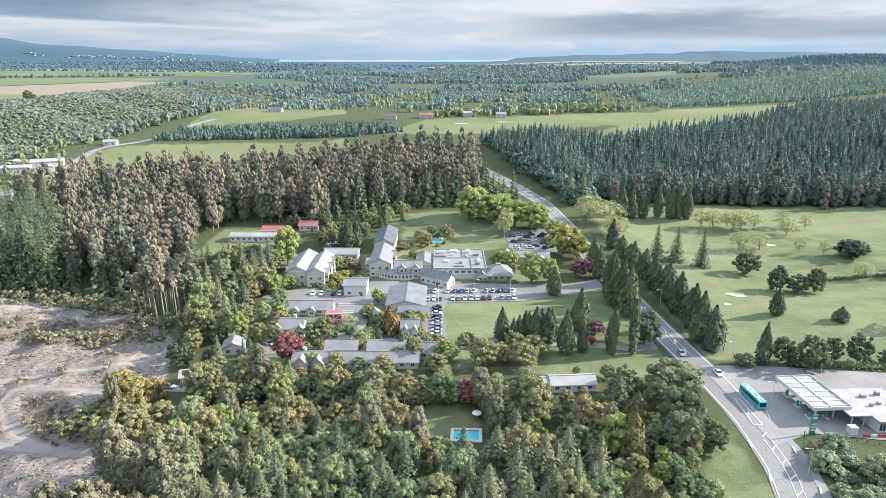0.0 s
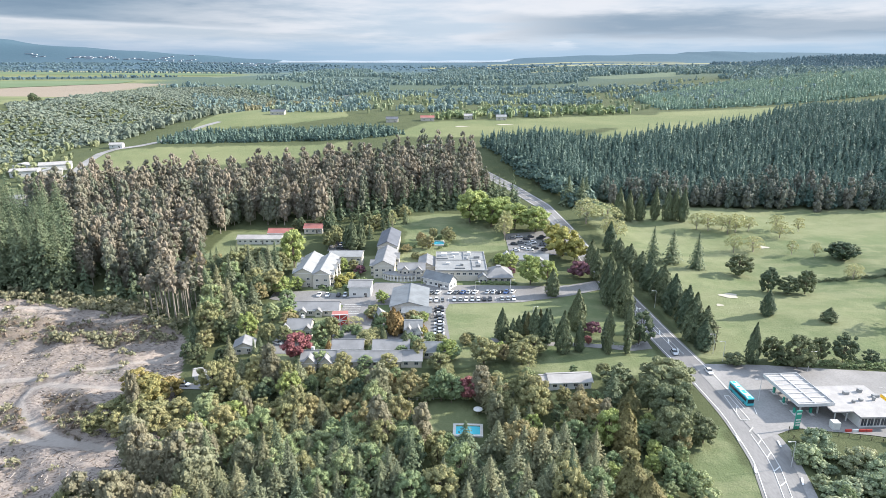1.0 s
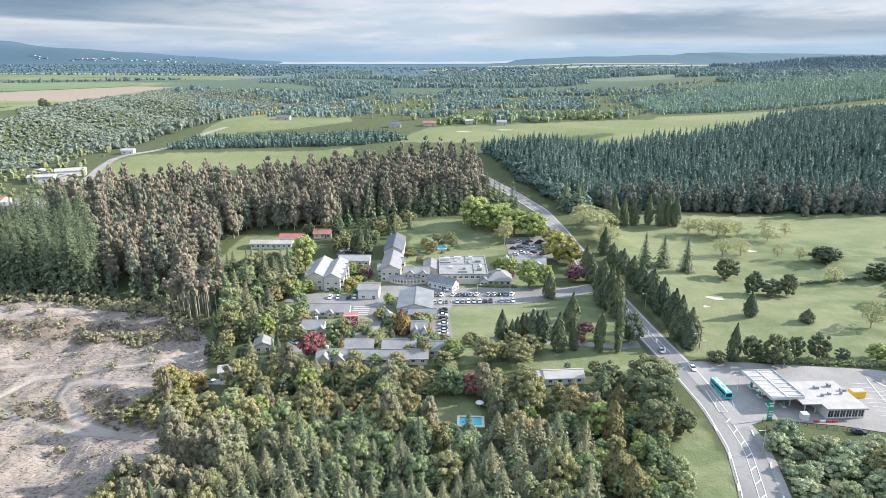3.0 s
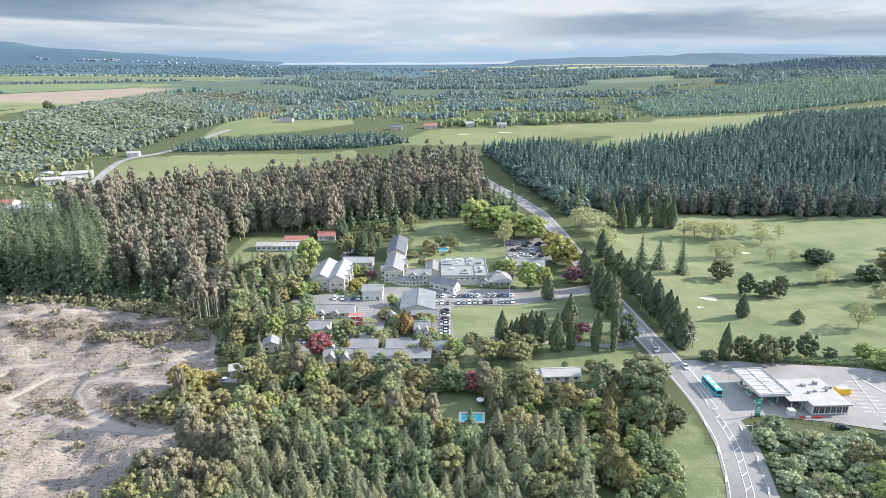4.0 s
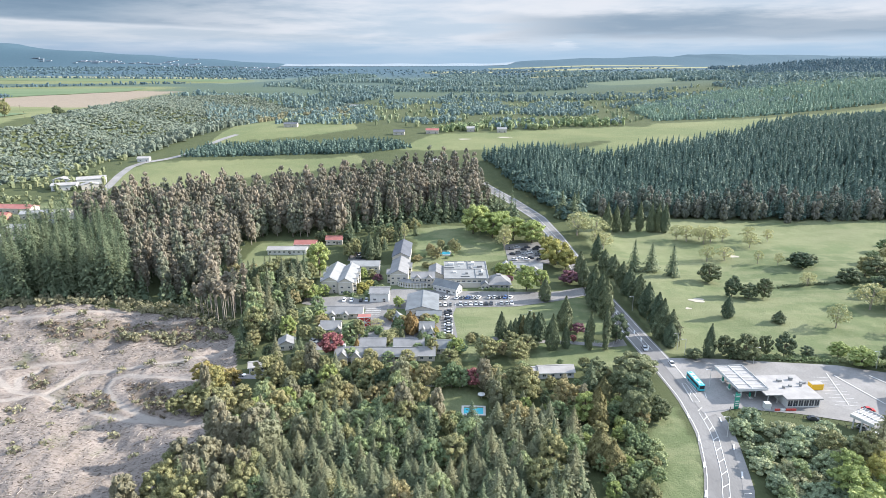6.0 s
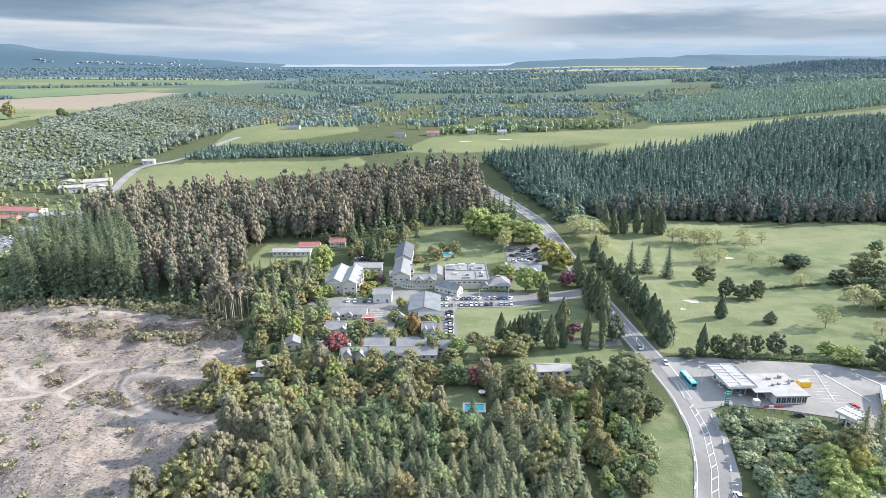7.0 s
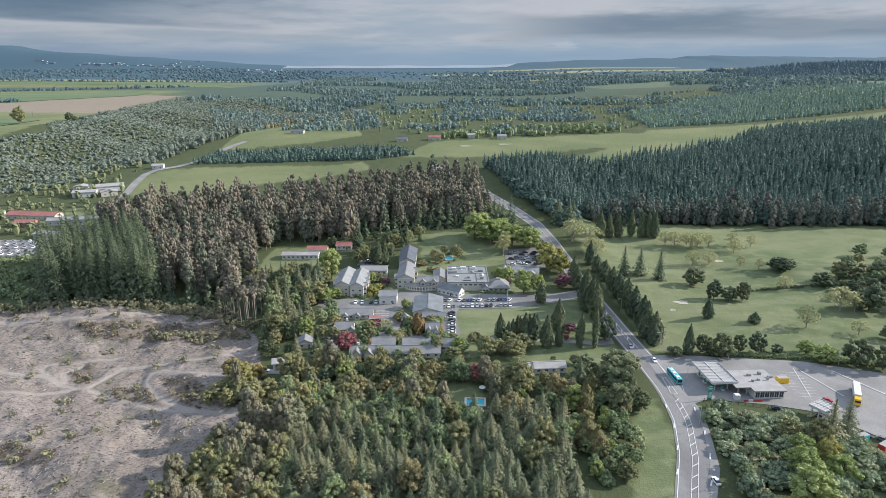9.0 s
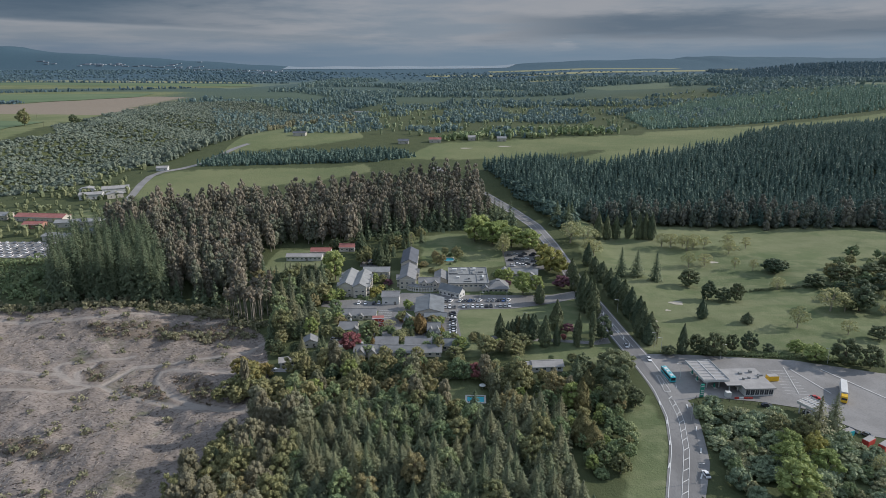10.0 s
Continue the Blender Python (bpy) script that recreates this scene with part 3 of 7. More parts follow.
def broad_shape(h, r, base, nl=16, count=1100, size=0.42, limbs=6, dense=True):
    mid, half = (h + base) / 2, (h - base) / 2
    i = np.arange(nl)
    zz = 1 - 2 * (i + 0.5) / nl
    aa = i * 2.4 + RNG.uniform(0, 0.6, nl)
    rr = np.sqrt(1 - zz ** 2)
    LR = r * RNG.uniform(0.75, 1.15, nl) * min(0.40, 1.72 / math.sqrt(nl))
    LC = np.stack([rr * np.cos(aa) * r * 0.68, rr * np.sin(aa) * r * 0.68, mid + zz * half * 0.72], -1) + RNG.normal(size=(nl, 3)) * r * 0.11
    LC[:, :2] *= (1.12 - 0.3 * np.clip((LC[:, 2:] - mid) / half, -0.6, 1)) * np.array([RNG.uniform(0.88, 1.12), 1.0])
    crown = join(cores(LC, LR), lumps_to_leaves(LC, LR, count, size)) if dense and count > 200 else lumps_to_leaves(LC, LR, count, size)
    lean = RNG.normal(size=2) * 0.02 * h
    wood = [tube([(0, 0, -0.8), (0, 0, base * 0.5), (lean[0], lean[1], mid), (lean[0], lean[1], h * 0.9)], [h * 0.028, h * 0.022, h * 0.014, 0.03])]
    for k in range(limbs):
        c = LC[(k * 3) % nl]
        s = np.array([lean[0] * 0.5, lean[1] * 0.5, base * 0.7 + (mid - base * 0.7) * RNG.uniform(0, 0.8)])
        wood.append(tube([s, s * 0.45 + c * 0.55 + (0, 0, -0.3), c], [h * 0.012, h * 0.008, 0.03], 5))
    return join(*wood), crown


def fir_shape(h, r, base=1.0, layers=16, arms=8, per=3, power=0.85, droop=0.25):
    """A conifer of whorls: arms that droop, with sprays along each."""
    C, N, S = [], [], []
    for k in range(layers):
        f = k / (layers - 1)
        z = base + (h - base) * f ** 0.95
        L = r * (1 - f) ** power * RNG.uniform(0.85, 1.12) + 0.12
        for a in RNG.uniform(0, 2 * np.pi, 1) + np.linspace(0, 2 * np.pi, arms, endpoint=False) + RNG.normal(size=arms) * 0.2:
            l = L * RNG.uniform(0.62, 1.18)
            z = base + (h - base) * min(1.0, max(0.0, f + RNG.uniform(-0.55, 0.55) / layers)) ** 0.95
            for j in range(per):
                q = (j + 0.7) / per
                w = a + RNG.normal() * 0.16
                C.append((np.cos(w) * l * q, np.sin(w) * l * q, z - droop * l * q + RNG.normal() * 0.2))
                N.append(unit(np.array([np.cos(a) * 0.75, np.sin(a) * 0.75, 0.75]) + RNG.normal(size=3) * 0.3))
                S.append(max(0.16, l / per * RNG.uniform(0.48, 0.78)))
    C, N, S = np.array(C), np.array(N), np.array(S)
    top = tube([(0, 0, h - 1.2), (0, 0, h + 0.5)], [0.15, 0.02], 4)
    crown = join(sprays(C, N, S, 1.2), top)
    return tube([(0, 0, -0.8), (0, 0, h * 0.5), (0, 0, h * 0.95)], [h * 0.018, h * 0.011, 0.03]), crown


def tuft_cone(h, r, base, layers=8, arms=5, power=0.6):
    """A conifer seen from afar: whorls of single sprays round a slim core."""
    V, Q = fir_shape(h, r, base, layers, arms, 1, power, 0.3)[1]
    core = tube([(0, 0, base * 0.6), (0, 0, h * 0.4), (0, 0, h)], [r * 0.55, r * 0.5, 0.04], 5)
    return tube([(0, 0, -0.6), (0, 0, base + 1)], [0.2, 0.16], 3), join((V, Q), core)


def tuft_tree(h, r, low=0.0, n=22, size=0.40):
    """A broad tree seen from afar: an uneven core with leaf sprays standing off it."""
    trunk, core = blob_shape(h * 0.88, r * 0.72, low, 5)
    d = unit(RNG.normal(size=(n, 3)))
    d[:, 2] = np.abs(d[:, 2]) * np.where(RNG.uniform(size=n) < 0.2, -0.4, 1)
    k = RNG.uniform(0.75, 1.12, (n, 1))
    C = d * k * np.array([r, r, (h - low) / 2]) * 0.88 + np.array([0, 0, (h + low) / 2])
    return trunk, join(core, sprays(C, unit(d + 0.35 * RNG.normal(size=(n, 3))), r * size * RNG.uniform(0.7, 1.3, n)))


def blob_shape(h, r, low=0.0, n=6):
    """A broad tree seen from afar: an uneven mass with a few bulges."""
    V, Q = tube([(RNG.normal() * r * 0.12, RNG.normal() * r * 0.12, low + (h - low) * f) for f in (0.0, 0.4, 0.78, 1.0)], [r * 0.8, r, r * 0.8, r * 0.28], n)
    V[:, :2] *= RNG.uniform(0.78, 1.2, len(V))[:, None]
    V[:, 2] += RNG.normal(size=len(V)) * h * 0.05
    return tube([(0, 0, -0.6), (0, 0, low + 1.5)], [0.2, 0.16], 3), (V, Q)


def column_shape(h, r, base=0.5, count=900, size=0.40, peak=0.35):
    """A dense spindle of upright sprays, as cypresses have."""
    f = RNG.uniform(0, 1, count) ** 0.85
    prof = np.where(f < peak, 0.55 + 0.45 * np.sin(f / peak * np.pi / 2), np.cos((f - peak) / (1 - peak) * np.pi / 2) ** 1.05)
    a = RNG.uniform(0, 2 * np.pi, count)
    ph = RNG.uniform(0, 6.3, 3)
    flute = 1 + 0.13 * np.sin(3 * a + 9 * f + ph[0]) + 0.10 * np.sin(7 * a - 17 * f + ph[1]) + 0.08 * np.sin(2 * a + 31 * f + ph[2])
    rad = r * prof * flute * RNG.uniform(0.80, 1.08, count)
    C = np.stack([rad * np.cos(a), rad * np.sin(a), base + (h - base) * f], -1)
    N = unit(np.stack([np.cos(a), np.sin(a), np.full(count, 0.35)], -1) + 0.35 * RNG.normal(size=(count, 3)))
    crown = sprays(C, N, size * RNG.uniform(0.6, 1.3, count), 1.8, True)
    return tube([(0, 0, -0.8), (0, 0, h * 0.5), (0, 0, h * 0.9)], [h * 0.02, h * 0.012, 0.03]), crown


def gum_shape(h, r, base, nl=12, count=420, size=0.7):
    """A tall gum: a long bare stem, and foliage in hanging clumps above."""
    f = np.sort(RNG.uniform(0, 1, nl))
    z = base + (h - base) * f
    wide = r * (0.25 + 0.8 * np.sin(np.pi * np.clip(f * 0.8 + 0.12, 0, 1))) * 0.6
    a = np.arange(nl) * 2.4 + RNG.uniform(0, 1, nl)
    LC = np.stack([wide * 0.75 * np.cos(a), wide * 0.75 * np.sin(a), z], -1)
    LC[-1, :2] *= 0.2
    LR = r * RNG.uniform(0.36, 0.58, nl) * (1.15 - 0.65 * f)
    crown = join(cores(LC, LR, 0.78, 5, 1.5), lumps_to_leaves(LC, LR, count, size, -0.8, 0.4, True, 1.3)) if count > 200 else lumps_to_leaves(LC, LR, count, size, -0.8, 0.4, True, 1.3)
    wood = [tube([(0, 0, -0.8), (0, 0, h * 0.45), (0, 0, h * 0.92)], [h * 0.013, h * 0.009, 0.04], 5)]
    for k in range(0, nl, 3):
        c = LC[k]
        wood.append(tube([(0, 0, c[2] - wide[k] * 1.1), tuple(c)], [h * 0.005, 0.03], 4))
    return join(*wood), crown


def tree_model(name, shape, leaf, bark, label_, category="tree"):
    wood, crown = shape
    top = new(name)
    for part_name, (V, Q), mat in (("trunk", wood, bark), ("crown", crown, leaf)):
        o = new(part_name, mesh_of(part_name, V, Q, [mat], flat=part_name == "crown"))
        o.parent = top
    return tagged(top, label_, category)


USED = set()


def plant(models, x, y, s=1.0, turn=None, tall=1.0, label_="", group=""):
    """Sets one of the models at a place; the first planting uses the model itself."""
    ob = models[int(RNG.integers(len(models)))]
    a = RNG.uniform(0, 360) if turn is None else turn
    m = pose(x, y, float(lay(x, y)), 0, 0, a) @ Matrix.Diagonal((s, s, s * tall, 1))
    if ob.name in USED:
        out = copy_thing(ob, m @ Matrix.Diagonal((1 / ob.scale.x, 1 / ob.scale.y, 1 / ob.scale.z, 1)))
    else:
        USED.add(ob.name)
        ob.matrix_basis = m
        out = ob
    return tagged(out, label_, group=group)


def spread(region, gap, keep=1.0, avoid=()):
    """Places within an outline, gap metres apart and shaken."""
    P = np.array(region, float)
    ax = np.arange(P[:, 0].min(), P[:, 0].max(), gap)
    ay = np.arange(P[:, 1].min(), P[:, 1].max(), gap * 0.87)
    X, Y = np.meshgrid(ax, ay)
    X = X + (np.arange(len(ay)) % 2)[:, None] * gap / 2
    X, Y = X + RNG.uniform(-0.38, 0.38, X.shape) * gap, Y + RNG.uniform(-0.38, 0.38, Y.shape) * gap
    ok = inside(X, Y, region) & (RNG.uniform(size=X.shape) < keep)
    ok &= np.abs(X) < 0.80 * (Y + 110) + 30
    for poly in avoid:
        ok &= ~inside(X, Y, poly)
    return X[ok], Y[ok]


def wood_stuff(name, shapes, X, Y, smin, smax, leaf, bark, label_, tall=(0.85, 1.2), sink=0.0):
    """A whole stand of trees in one object; every tree has its own size, turn and tone."""
    Vs, Qs, Ms, Ts, k = [], [], [], [], 0
    Z = lay(X, Y)
    pick = RNG.integers(len(shapes), size=len(X))
    for j, (wood, crown) in enumerate(shapes):
        V, Q = join(wood, crown)
        mi = np.r_[np.zeros(len(wood[1]), int), np.ones(len(crown[1]), int)]
        w = np.where(pick == j)[0]
        n = len(w)
        if not n:
            continue
        a, s = RNG.uniform(0, 2 * np.pi, n), RNG.uniform(smin, smax, n)
        t = RNG.uniform(*tall, n)
        ca, sa = (np.cos(a) * s)[:, None], (np.sin(a) * s)[:, None]
        W = np.stack([V[None, :, 0] * ca - V[None, :, 1] * sa + X[w][:, None], V[None, :, 0] * sa + V[None, :, 1] * ca + Y[w][:, None],
                      V[None, :, 2] * (s * t)[:, None] + (Z[w] - sink)[:, None]], -1)
        Vs.append(W.reshape(-1, 3))
        Qs.append((Q[None] + (np.arange(n) * len(V))[:, None, None] + k).reshape(-1, 4))
        Ms.append(np.tile(mi, n))
        Ts.append(np.repeat(RNG.uniform(0, 1, n), len(V)))
        k += n * len(V)
    me = mesh_of(name, np.concatenate(Vs), np.concatenate(Qs), [bark, leaf], np.concatenate(Ms), np.concatenate(Ts))
    return tagged(new(name, me), label_, "woodland", kind="stuff")


# ---- woods, far to near ----
FAR_SHAPES = [tuft_tree(*a, 12, 0.42) for a in ((11, 5.0, 0.5), (10, 6.0, 0.5), (13, 4.4, 0.5), (8, 5.2, 0.2), (7, 4.0, 0.2))]
FAR_FIRS = [tuft_cone(11, 3.6, 0.5, 7, 5, 0.55) for _ in range(4)]
DARK_WOOD = [(-250, 830), (-60, 800), (60, 760), (280, 830), (520, 960), (900, 1200), (700, 1500), (100, 1500), (-150, 1480), (-210, 1100)]
X, Y = spread(DARK_WOOD, 11.5, 0.85)
ok = np.array([noise.noise((x * 0.008, y * 0.006, 3.0)) for x, y in zip(X, Y)]) > 0.0
X, Y = X[ok], Y[ok]
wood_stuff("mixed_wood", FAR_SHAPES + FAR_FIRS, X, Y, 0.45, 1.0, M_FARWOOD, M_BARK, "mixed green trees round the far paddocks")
X, Y = spread([(-700, 1450), (-560, 1980), (-500, 2700), (900, 2700), (1500, 2100), (1100, 1400)], 16.0, 0.9)
ok = np.array([noise.noise((x * 0.003, y * 0.004, 9.0)) for x, y in zip(X, Y)]) > -0.02
X, Y = X[ok], Y[ok]
wood_stuff("distant_wood", FAR_SHAPES + FAR_FIRS, X, Y, 0.7, 1.4, M_FARWOOD, M_BARK, "distant woodland on the plain, tinted blue-green for haze")
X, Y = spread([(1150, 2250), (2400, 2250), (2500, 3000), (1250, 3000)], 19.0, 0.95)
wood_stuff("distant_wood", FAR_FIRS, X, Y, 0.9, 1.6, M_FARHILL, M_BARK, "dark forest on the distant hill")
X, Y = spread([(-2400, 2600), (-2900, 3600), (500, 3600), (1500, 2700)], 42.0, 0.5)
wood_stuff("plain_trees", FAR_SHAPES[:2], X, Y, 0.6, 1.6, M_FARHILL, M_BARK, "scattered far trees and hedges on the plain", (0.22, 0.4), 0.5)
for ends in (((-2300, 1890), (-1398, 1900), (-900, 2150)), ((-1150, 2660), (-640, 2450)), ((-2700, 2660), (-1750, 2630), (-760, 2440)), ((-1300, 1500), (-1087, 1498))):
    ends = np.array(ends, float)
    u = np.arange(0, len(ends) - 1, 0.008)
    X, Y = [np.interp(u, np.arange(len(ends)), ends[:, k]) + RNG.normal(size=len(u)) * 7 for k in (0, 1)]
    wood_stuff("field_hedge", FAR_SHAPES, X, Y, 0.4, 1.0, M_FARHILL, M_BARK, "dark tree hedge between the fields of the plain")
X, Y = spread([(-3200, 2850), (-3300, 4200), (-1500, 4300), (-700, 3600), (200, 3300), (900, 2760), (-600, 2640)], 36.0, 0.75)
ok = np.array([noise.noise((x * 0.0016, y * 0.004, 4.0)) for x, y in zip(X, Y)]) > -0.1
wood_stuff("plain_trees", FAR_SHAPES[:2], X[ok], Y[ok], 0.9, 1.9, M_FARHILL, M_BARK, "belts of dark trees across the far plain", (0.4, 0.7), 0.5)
# roofs of the far town
M_TOWN = plain("far_town_walls", (0.36, 0.39, 0.43), 0.8)
n = 90
tx = RNG.uniform(-2950, -900, n)
ty = np.interp(tx, (-2950, -1900, -900), (4460, 4430, 3650)) + RNG.normal(size=n) * np.interp(tx, (-2950, -2300, -1500), (15, 30, 140))
tz, tw, td, th = land(tx, ty), RNG.uniform(6, 26, n), RNG.uniform(6, 12, n), RNG.uniform(3, 6, n)
V = np.stack([np.stack([tx + sx * tw, ty + sy * td, tz + sz * th], -1) for sx, sy, sz in ((-1, -1, 0), (1, -1, 0), (1, 1, 0), (-1, 1, 0), (-1, -1, 1), (1, -1, 1), (1, 1, 1), (-1, 1, 1))], 1).reshape(-1, 3)
Q = (np.array([(0, 1, 5, 4), (1, 2, 6, 5), (2, 3, 7, 6), (3, 0, 4, 7), (4, 5, 6, 7)])[None] + (np.arange(n) * 8)[:, None, None]).reshape(-1, 4)
tagged(new("far_town", mesh_of("far_town", V, Q, [M_TOWN])), "pale roofs of a distant town on the plain", "town", kind="stuff")
X, Y = spread([(-150, 640), (-300, 625), (-290, 668), (-200, 690), (-90, 690), (-40, 650), (-85, 630)], 5.6)
wood_stuff("shelter_belt", FAR_FIRS, X, Y, 0.5, 0.85, M_PINE, M_BARK, "dark shelter belt of young conifers")
X, Y = spread([(-30, 745), (20, 800), (200, 850), (250, 800), (120, 770)], 11.0, 0.9)
wood_stuff("hedgerow_trees", FAR_SHAPES, X, Y, 0.6, 1.0, M_GREEN, M_BARK, "row of green trees edging the pasture")
X, Y = spread([(-290, 860), (-330, 1150), (-180, 1150), (-150, 940), (-240, 980)], 14.0, 0.9)
wood_stuff("hedgerow_trees", FAR_SHAPES, X, Y, 0.5, 0.9, M_SCRUB, M_BARK, "olive scrub trees beside the far paddock")
X, Y = spread(DARK_WOOD, 24.0, 0.5)
wood_stuff("spring_trees", FAR_SHAPES, X, Y, 0.4, 0.9, M_FARFRESH, M_BARK, "light spring-green trees among the far paddocks")
X, Y = spread([(-400, 980), (-560, 1400), (-300, 1480), (-190, 1100), (-260, 1000)], 13.0, 0.85)
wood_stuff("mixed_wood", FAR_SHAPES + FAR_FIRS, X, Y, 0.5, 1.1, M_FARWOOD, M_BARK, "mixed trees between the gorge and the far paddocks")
# scrub on the banks of the gorge
gorge = np.stack([g.ravel() for g in np.meshgrid(np.arange(-1000, -200, 4.4), np.arange(520, 1520, 4.4))], -1)
gorge = gorge + RNG.uniform(-3.4, 3.4, gorge.shape)
d_ = along_river(gorge[:, 0], gorge[:, 1])
ok = (d_ > -np.interp(gorge[:, 1], (520, 640, 750, 900, 1090, 1400), (50, 108, 136, 192, 288, 405)) + 14 * np.sin(gorge[:, 1] * 0.05)) & (np.abs(d_) > 16) & (d_ < np.interp(gorge[:, 1], (560, 640, 760, 900, 1400), (120, 130, 100, 80, 60)) + 12 * np.sin(gorge[:, 1] * 0.06))
wood_stuff("gorge_scrub", [tuft_tree(*a, 8, 0.5) for a in ((4.4, 3.6, -1), (3.6, 3.8, -1), (5.2, 3.0, -1), (4.2, 2.6, -1))], gorge[ok, 0], gorge[ok, 1], 0.75, 1.35, M_GORGE, M_BARK, "grey-green scrub covering the river gorge", tall=(0.5, 0.85))
# river
M_WATER, nt, b = material("river_water", 0.12, 0.0, 0.5)
b.inputs["Base Color"].default_value = (0.05, 0.10, 0.12, 1)
mbump(nt, b, mnoise(nt, 0.5, 3.0), 0.15, 0.2)
ry = np.linspace(330, 1390, 70)
rx = ry * 0 - along_river(0 * ry, ry)
rz = land(rx, ry) + 3.0
river = np.stack([np.stack([rx - 17, ry, rz], -1), np.stack([rx + 17, ry, rz], -1)], 1).reshape(-1, 3)
tagged(new("river", mesh_of("river", river, grid_quads(2, 70), [M_WATER], flat=False)), "blue-green river at the foot of the gorge", "water", kind="structure")
# eastern hill
HILL = [(108, 424), (84, 440), (68, 476), (50, 520), (36, 580), (90, 625), (190, 650), (290, 700), (430, 760), (700, 860), (760, 900), (760, 396), (420, 412), (274, 414), (200, 424)]
X, Y = spread(HILL, 5.0)
keep_ = (Y < np.interp(X, (36, 120, 155, 180, 225, 314, 457, 615, 760), (580, 585, 570, 572, 598, 645, 765, 842, 900)) + 6 * np.sin(X * 0.07)) & (np.abs(X) < 0.74 * (Y + 90) + 20)
wood_stuff("pine_plantation", [tuft_cone(15, 2.5, 3.0, 10, 5, 0.7) for _ in range(8)], X[keep_], Y[keep_], 0.72, 1.15, M_PINE, M_BARK, "dense dark green pine plantation on the hillside")
YOUNG = [(300, 850), (425, 872), (540, 900), (700, 942), (1000, 1000), (1200, 1300), (560, 1250), (320, 1050)]
X, Y = spread(YOUNG, 7.0)
wood_stuff("young_pines", [tuft_cone(9, 2.5, 0.6, 5, 5, 0.6) for _ in range(5)], X, Y, 0.7, 1.2, M_YOUNG_PINE, M_BARK, "light green young pines on the ridge")
X, Y = spread([(112, 410), (112, 432), (200, 440), (290, 434), (460, 430), (460, 402), (290, 406), (200, 412)], 8.0, 0.85)
wood_stuff("hill_foot_trees", [gum_shape(21, 5.0, 1.5, 22, 420, 0.5) for _ in range(4)], X, Y, 0.6, 1.1, M_FOOT, M_BARK, "dark brownish gums along the foot of the hill")
X, Y = spread([(88, 392), (78, 425), (66, 466), (46, 512), (60, 520), (84, 440), (104, 400)], 6.0, 0.9)
wood_stuff("roadside_scrub", [broad_shape(8, 4.2, 0.0, 8, 110, 0.9, 0) for _ in range(3)], X, Y, 0.6, 1.4, M_PINE, M_BARK, "dark green scrub on the bank above the highway")
# brown gums and dark pines west of the resort
GUMS = [(-170, 256), (-150, 252), (-128, 262), (-128, 300), (-140, 338), (-128, 356), (-75, 362), (-52, 378), (-20, 396), (18, 400), (34, 418), (28, 470), (0, 520), (-70, 486), (-150, 458), (-240, 440), (-285, 400), (-222, 338), (-195, 300)]
X, Y = spread(GUMS, 11.0, 0.75)
wood_stuff("dark_conifers", [fir_shape(25, 4.2, 2.0, 14, 7, 2, 0.8, 0.25) for _ in range(4)], X, Y, 0.6, 0.95, M_DARKPINE, M_BARK, "dark green conifers scattered among the gums")
X, Y = spread(GUMS, 7.8)
ok = np.array([noise.noise((x * 0.05, y * 0.05, 1.0)) for x, y in zip(X, Y)]) > -0.3
X, Y = X[ok], Y[ok]
wood_stuff("gum_forest", [gum_shape(28, 5.2, 5.0, 24, 640, 0.40) for _ in range(7)], X, Y, 0.6, 1.02, M_BROWN, M_PALE_BARK, "tall brown-leaved gum trees in a dense stand")
X, Y = spread([(-238, 258), (-172, 256), (-196, 300), (-222, 337), (-262, 330), (-262, 285)], 6.6)
wood_stuff("pine_stand", [fir_shape(30, 5.4, 4.0, 26, 9, 6, 0.62, 0.18) for _ in range(4)], X, Y, 0.85, 1.28, M_DARKPINE, M_BARK, "tall dark green pines beside the felled slope")
X, Y = spread([(-70, 362), (-40, 380), (0, 392), (44, 392), (56, 404), (30, 418), (-20, 400), (-70, 378)], 7.0, 0.9)
wood_stuff("conifer_edge", [fir_shape(20, 4.2, 1.0, 12, 7, 2, 0.85, 0.25) for _ in range(4)], X, Y, 0.6, 1.15, M_DARKPINE, M_BARK, "dark conifers along the edge of the lawn")
X, Y = spread([(-250, 249), (-170, 252), (-132, 250), (-120, 262), (-124, 300), (-132, 300), (-140, 262), (-250, 258)], 6.0, 0.8)
wood_stuff("edge_conifers", [fir_shape(10, 3.0, 0.3, 12, 7, 2, 0.85, 0.25) for _ in range(4)], X, Y, 0.5, 1.2, M_DARKPINE, M_BARK, "small dark conifers along the foot of the gums")
POLES = [gum_shape(19, 2.0, 12.0, 6, 90, 0.7) for _ in range(3)]
X, Y = spread([(-133, 238), (-128, 252), (-108, 250), (-105, 232), (-112, 226)], 4.4)
wood_stuff("thin_gums", POLES, X, Y, 0.8, 1.1, M_BROWN, M_PALE_BARK, "thin bare-stemmed gums at the forest edge")
X, Y = spread([(-330, 250), (-200, 258), (-130, 246), (-104, 222), (-106, 214), (-134, 236), (-203, 246), (-330, 243)], 3.6, 0.8)
wood_stuff("edge_scrub", [broad_shape(3.0, 2.2, -0.4, 6, 60, 0.5, 0) for _ in range(3)], X, Y, 0.6, 1.3, M_SCRUB, M_BARK, "low olive scrub edging the felled slope")
X, Y = spread([(-345, 256), (-345, 330), (-262, 330), (-240, 262)], 5.5, 0.75)
wood_stuff("valley_scrub", [broad_shape(4.0, 3.0, -0.4, 7, 70, 0.6, 0) for _ in range(3)], X, Y, 0.5, 1.3, M_GREEN, M_BARK, "dark scrub in the hollow beside the pines")
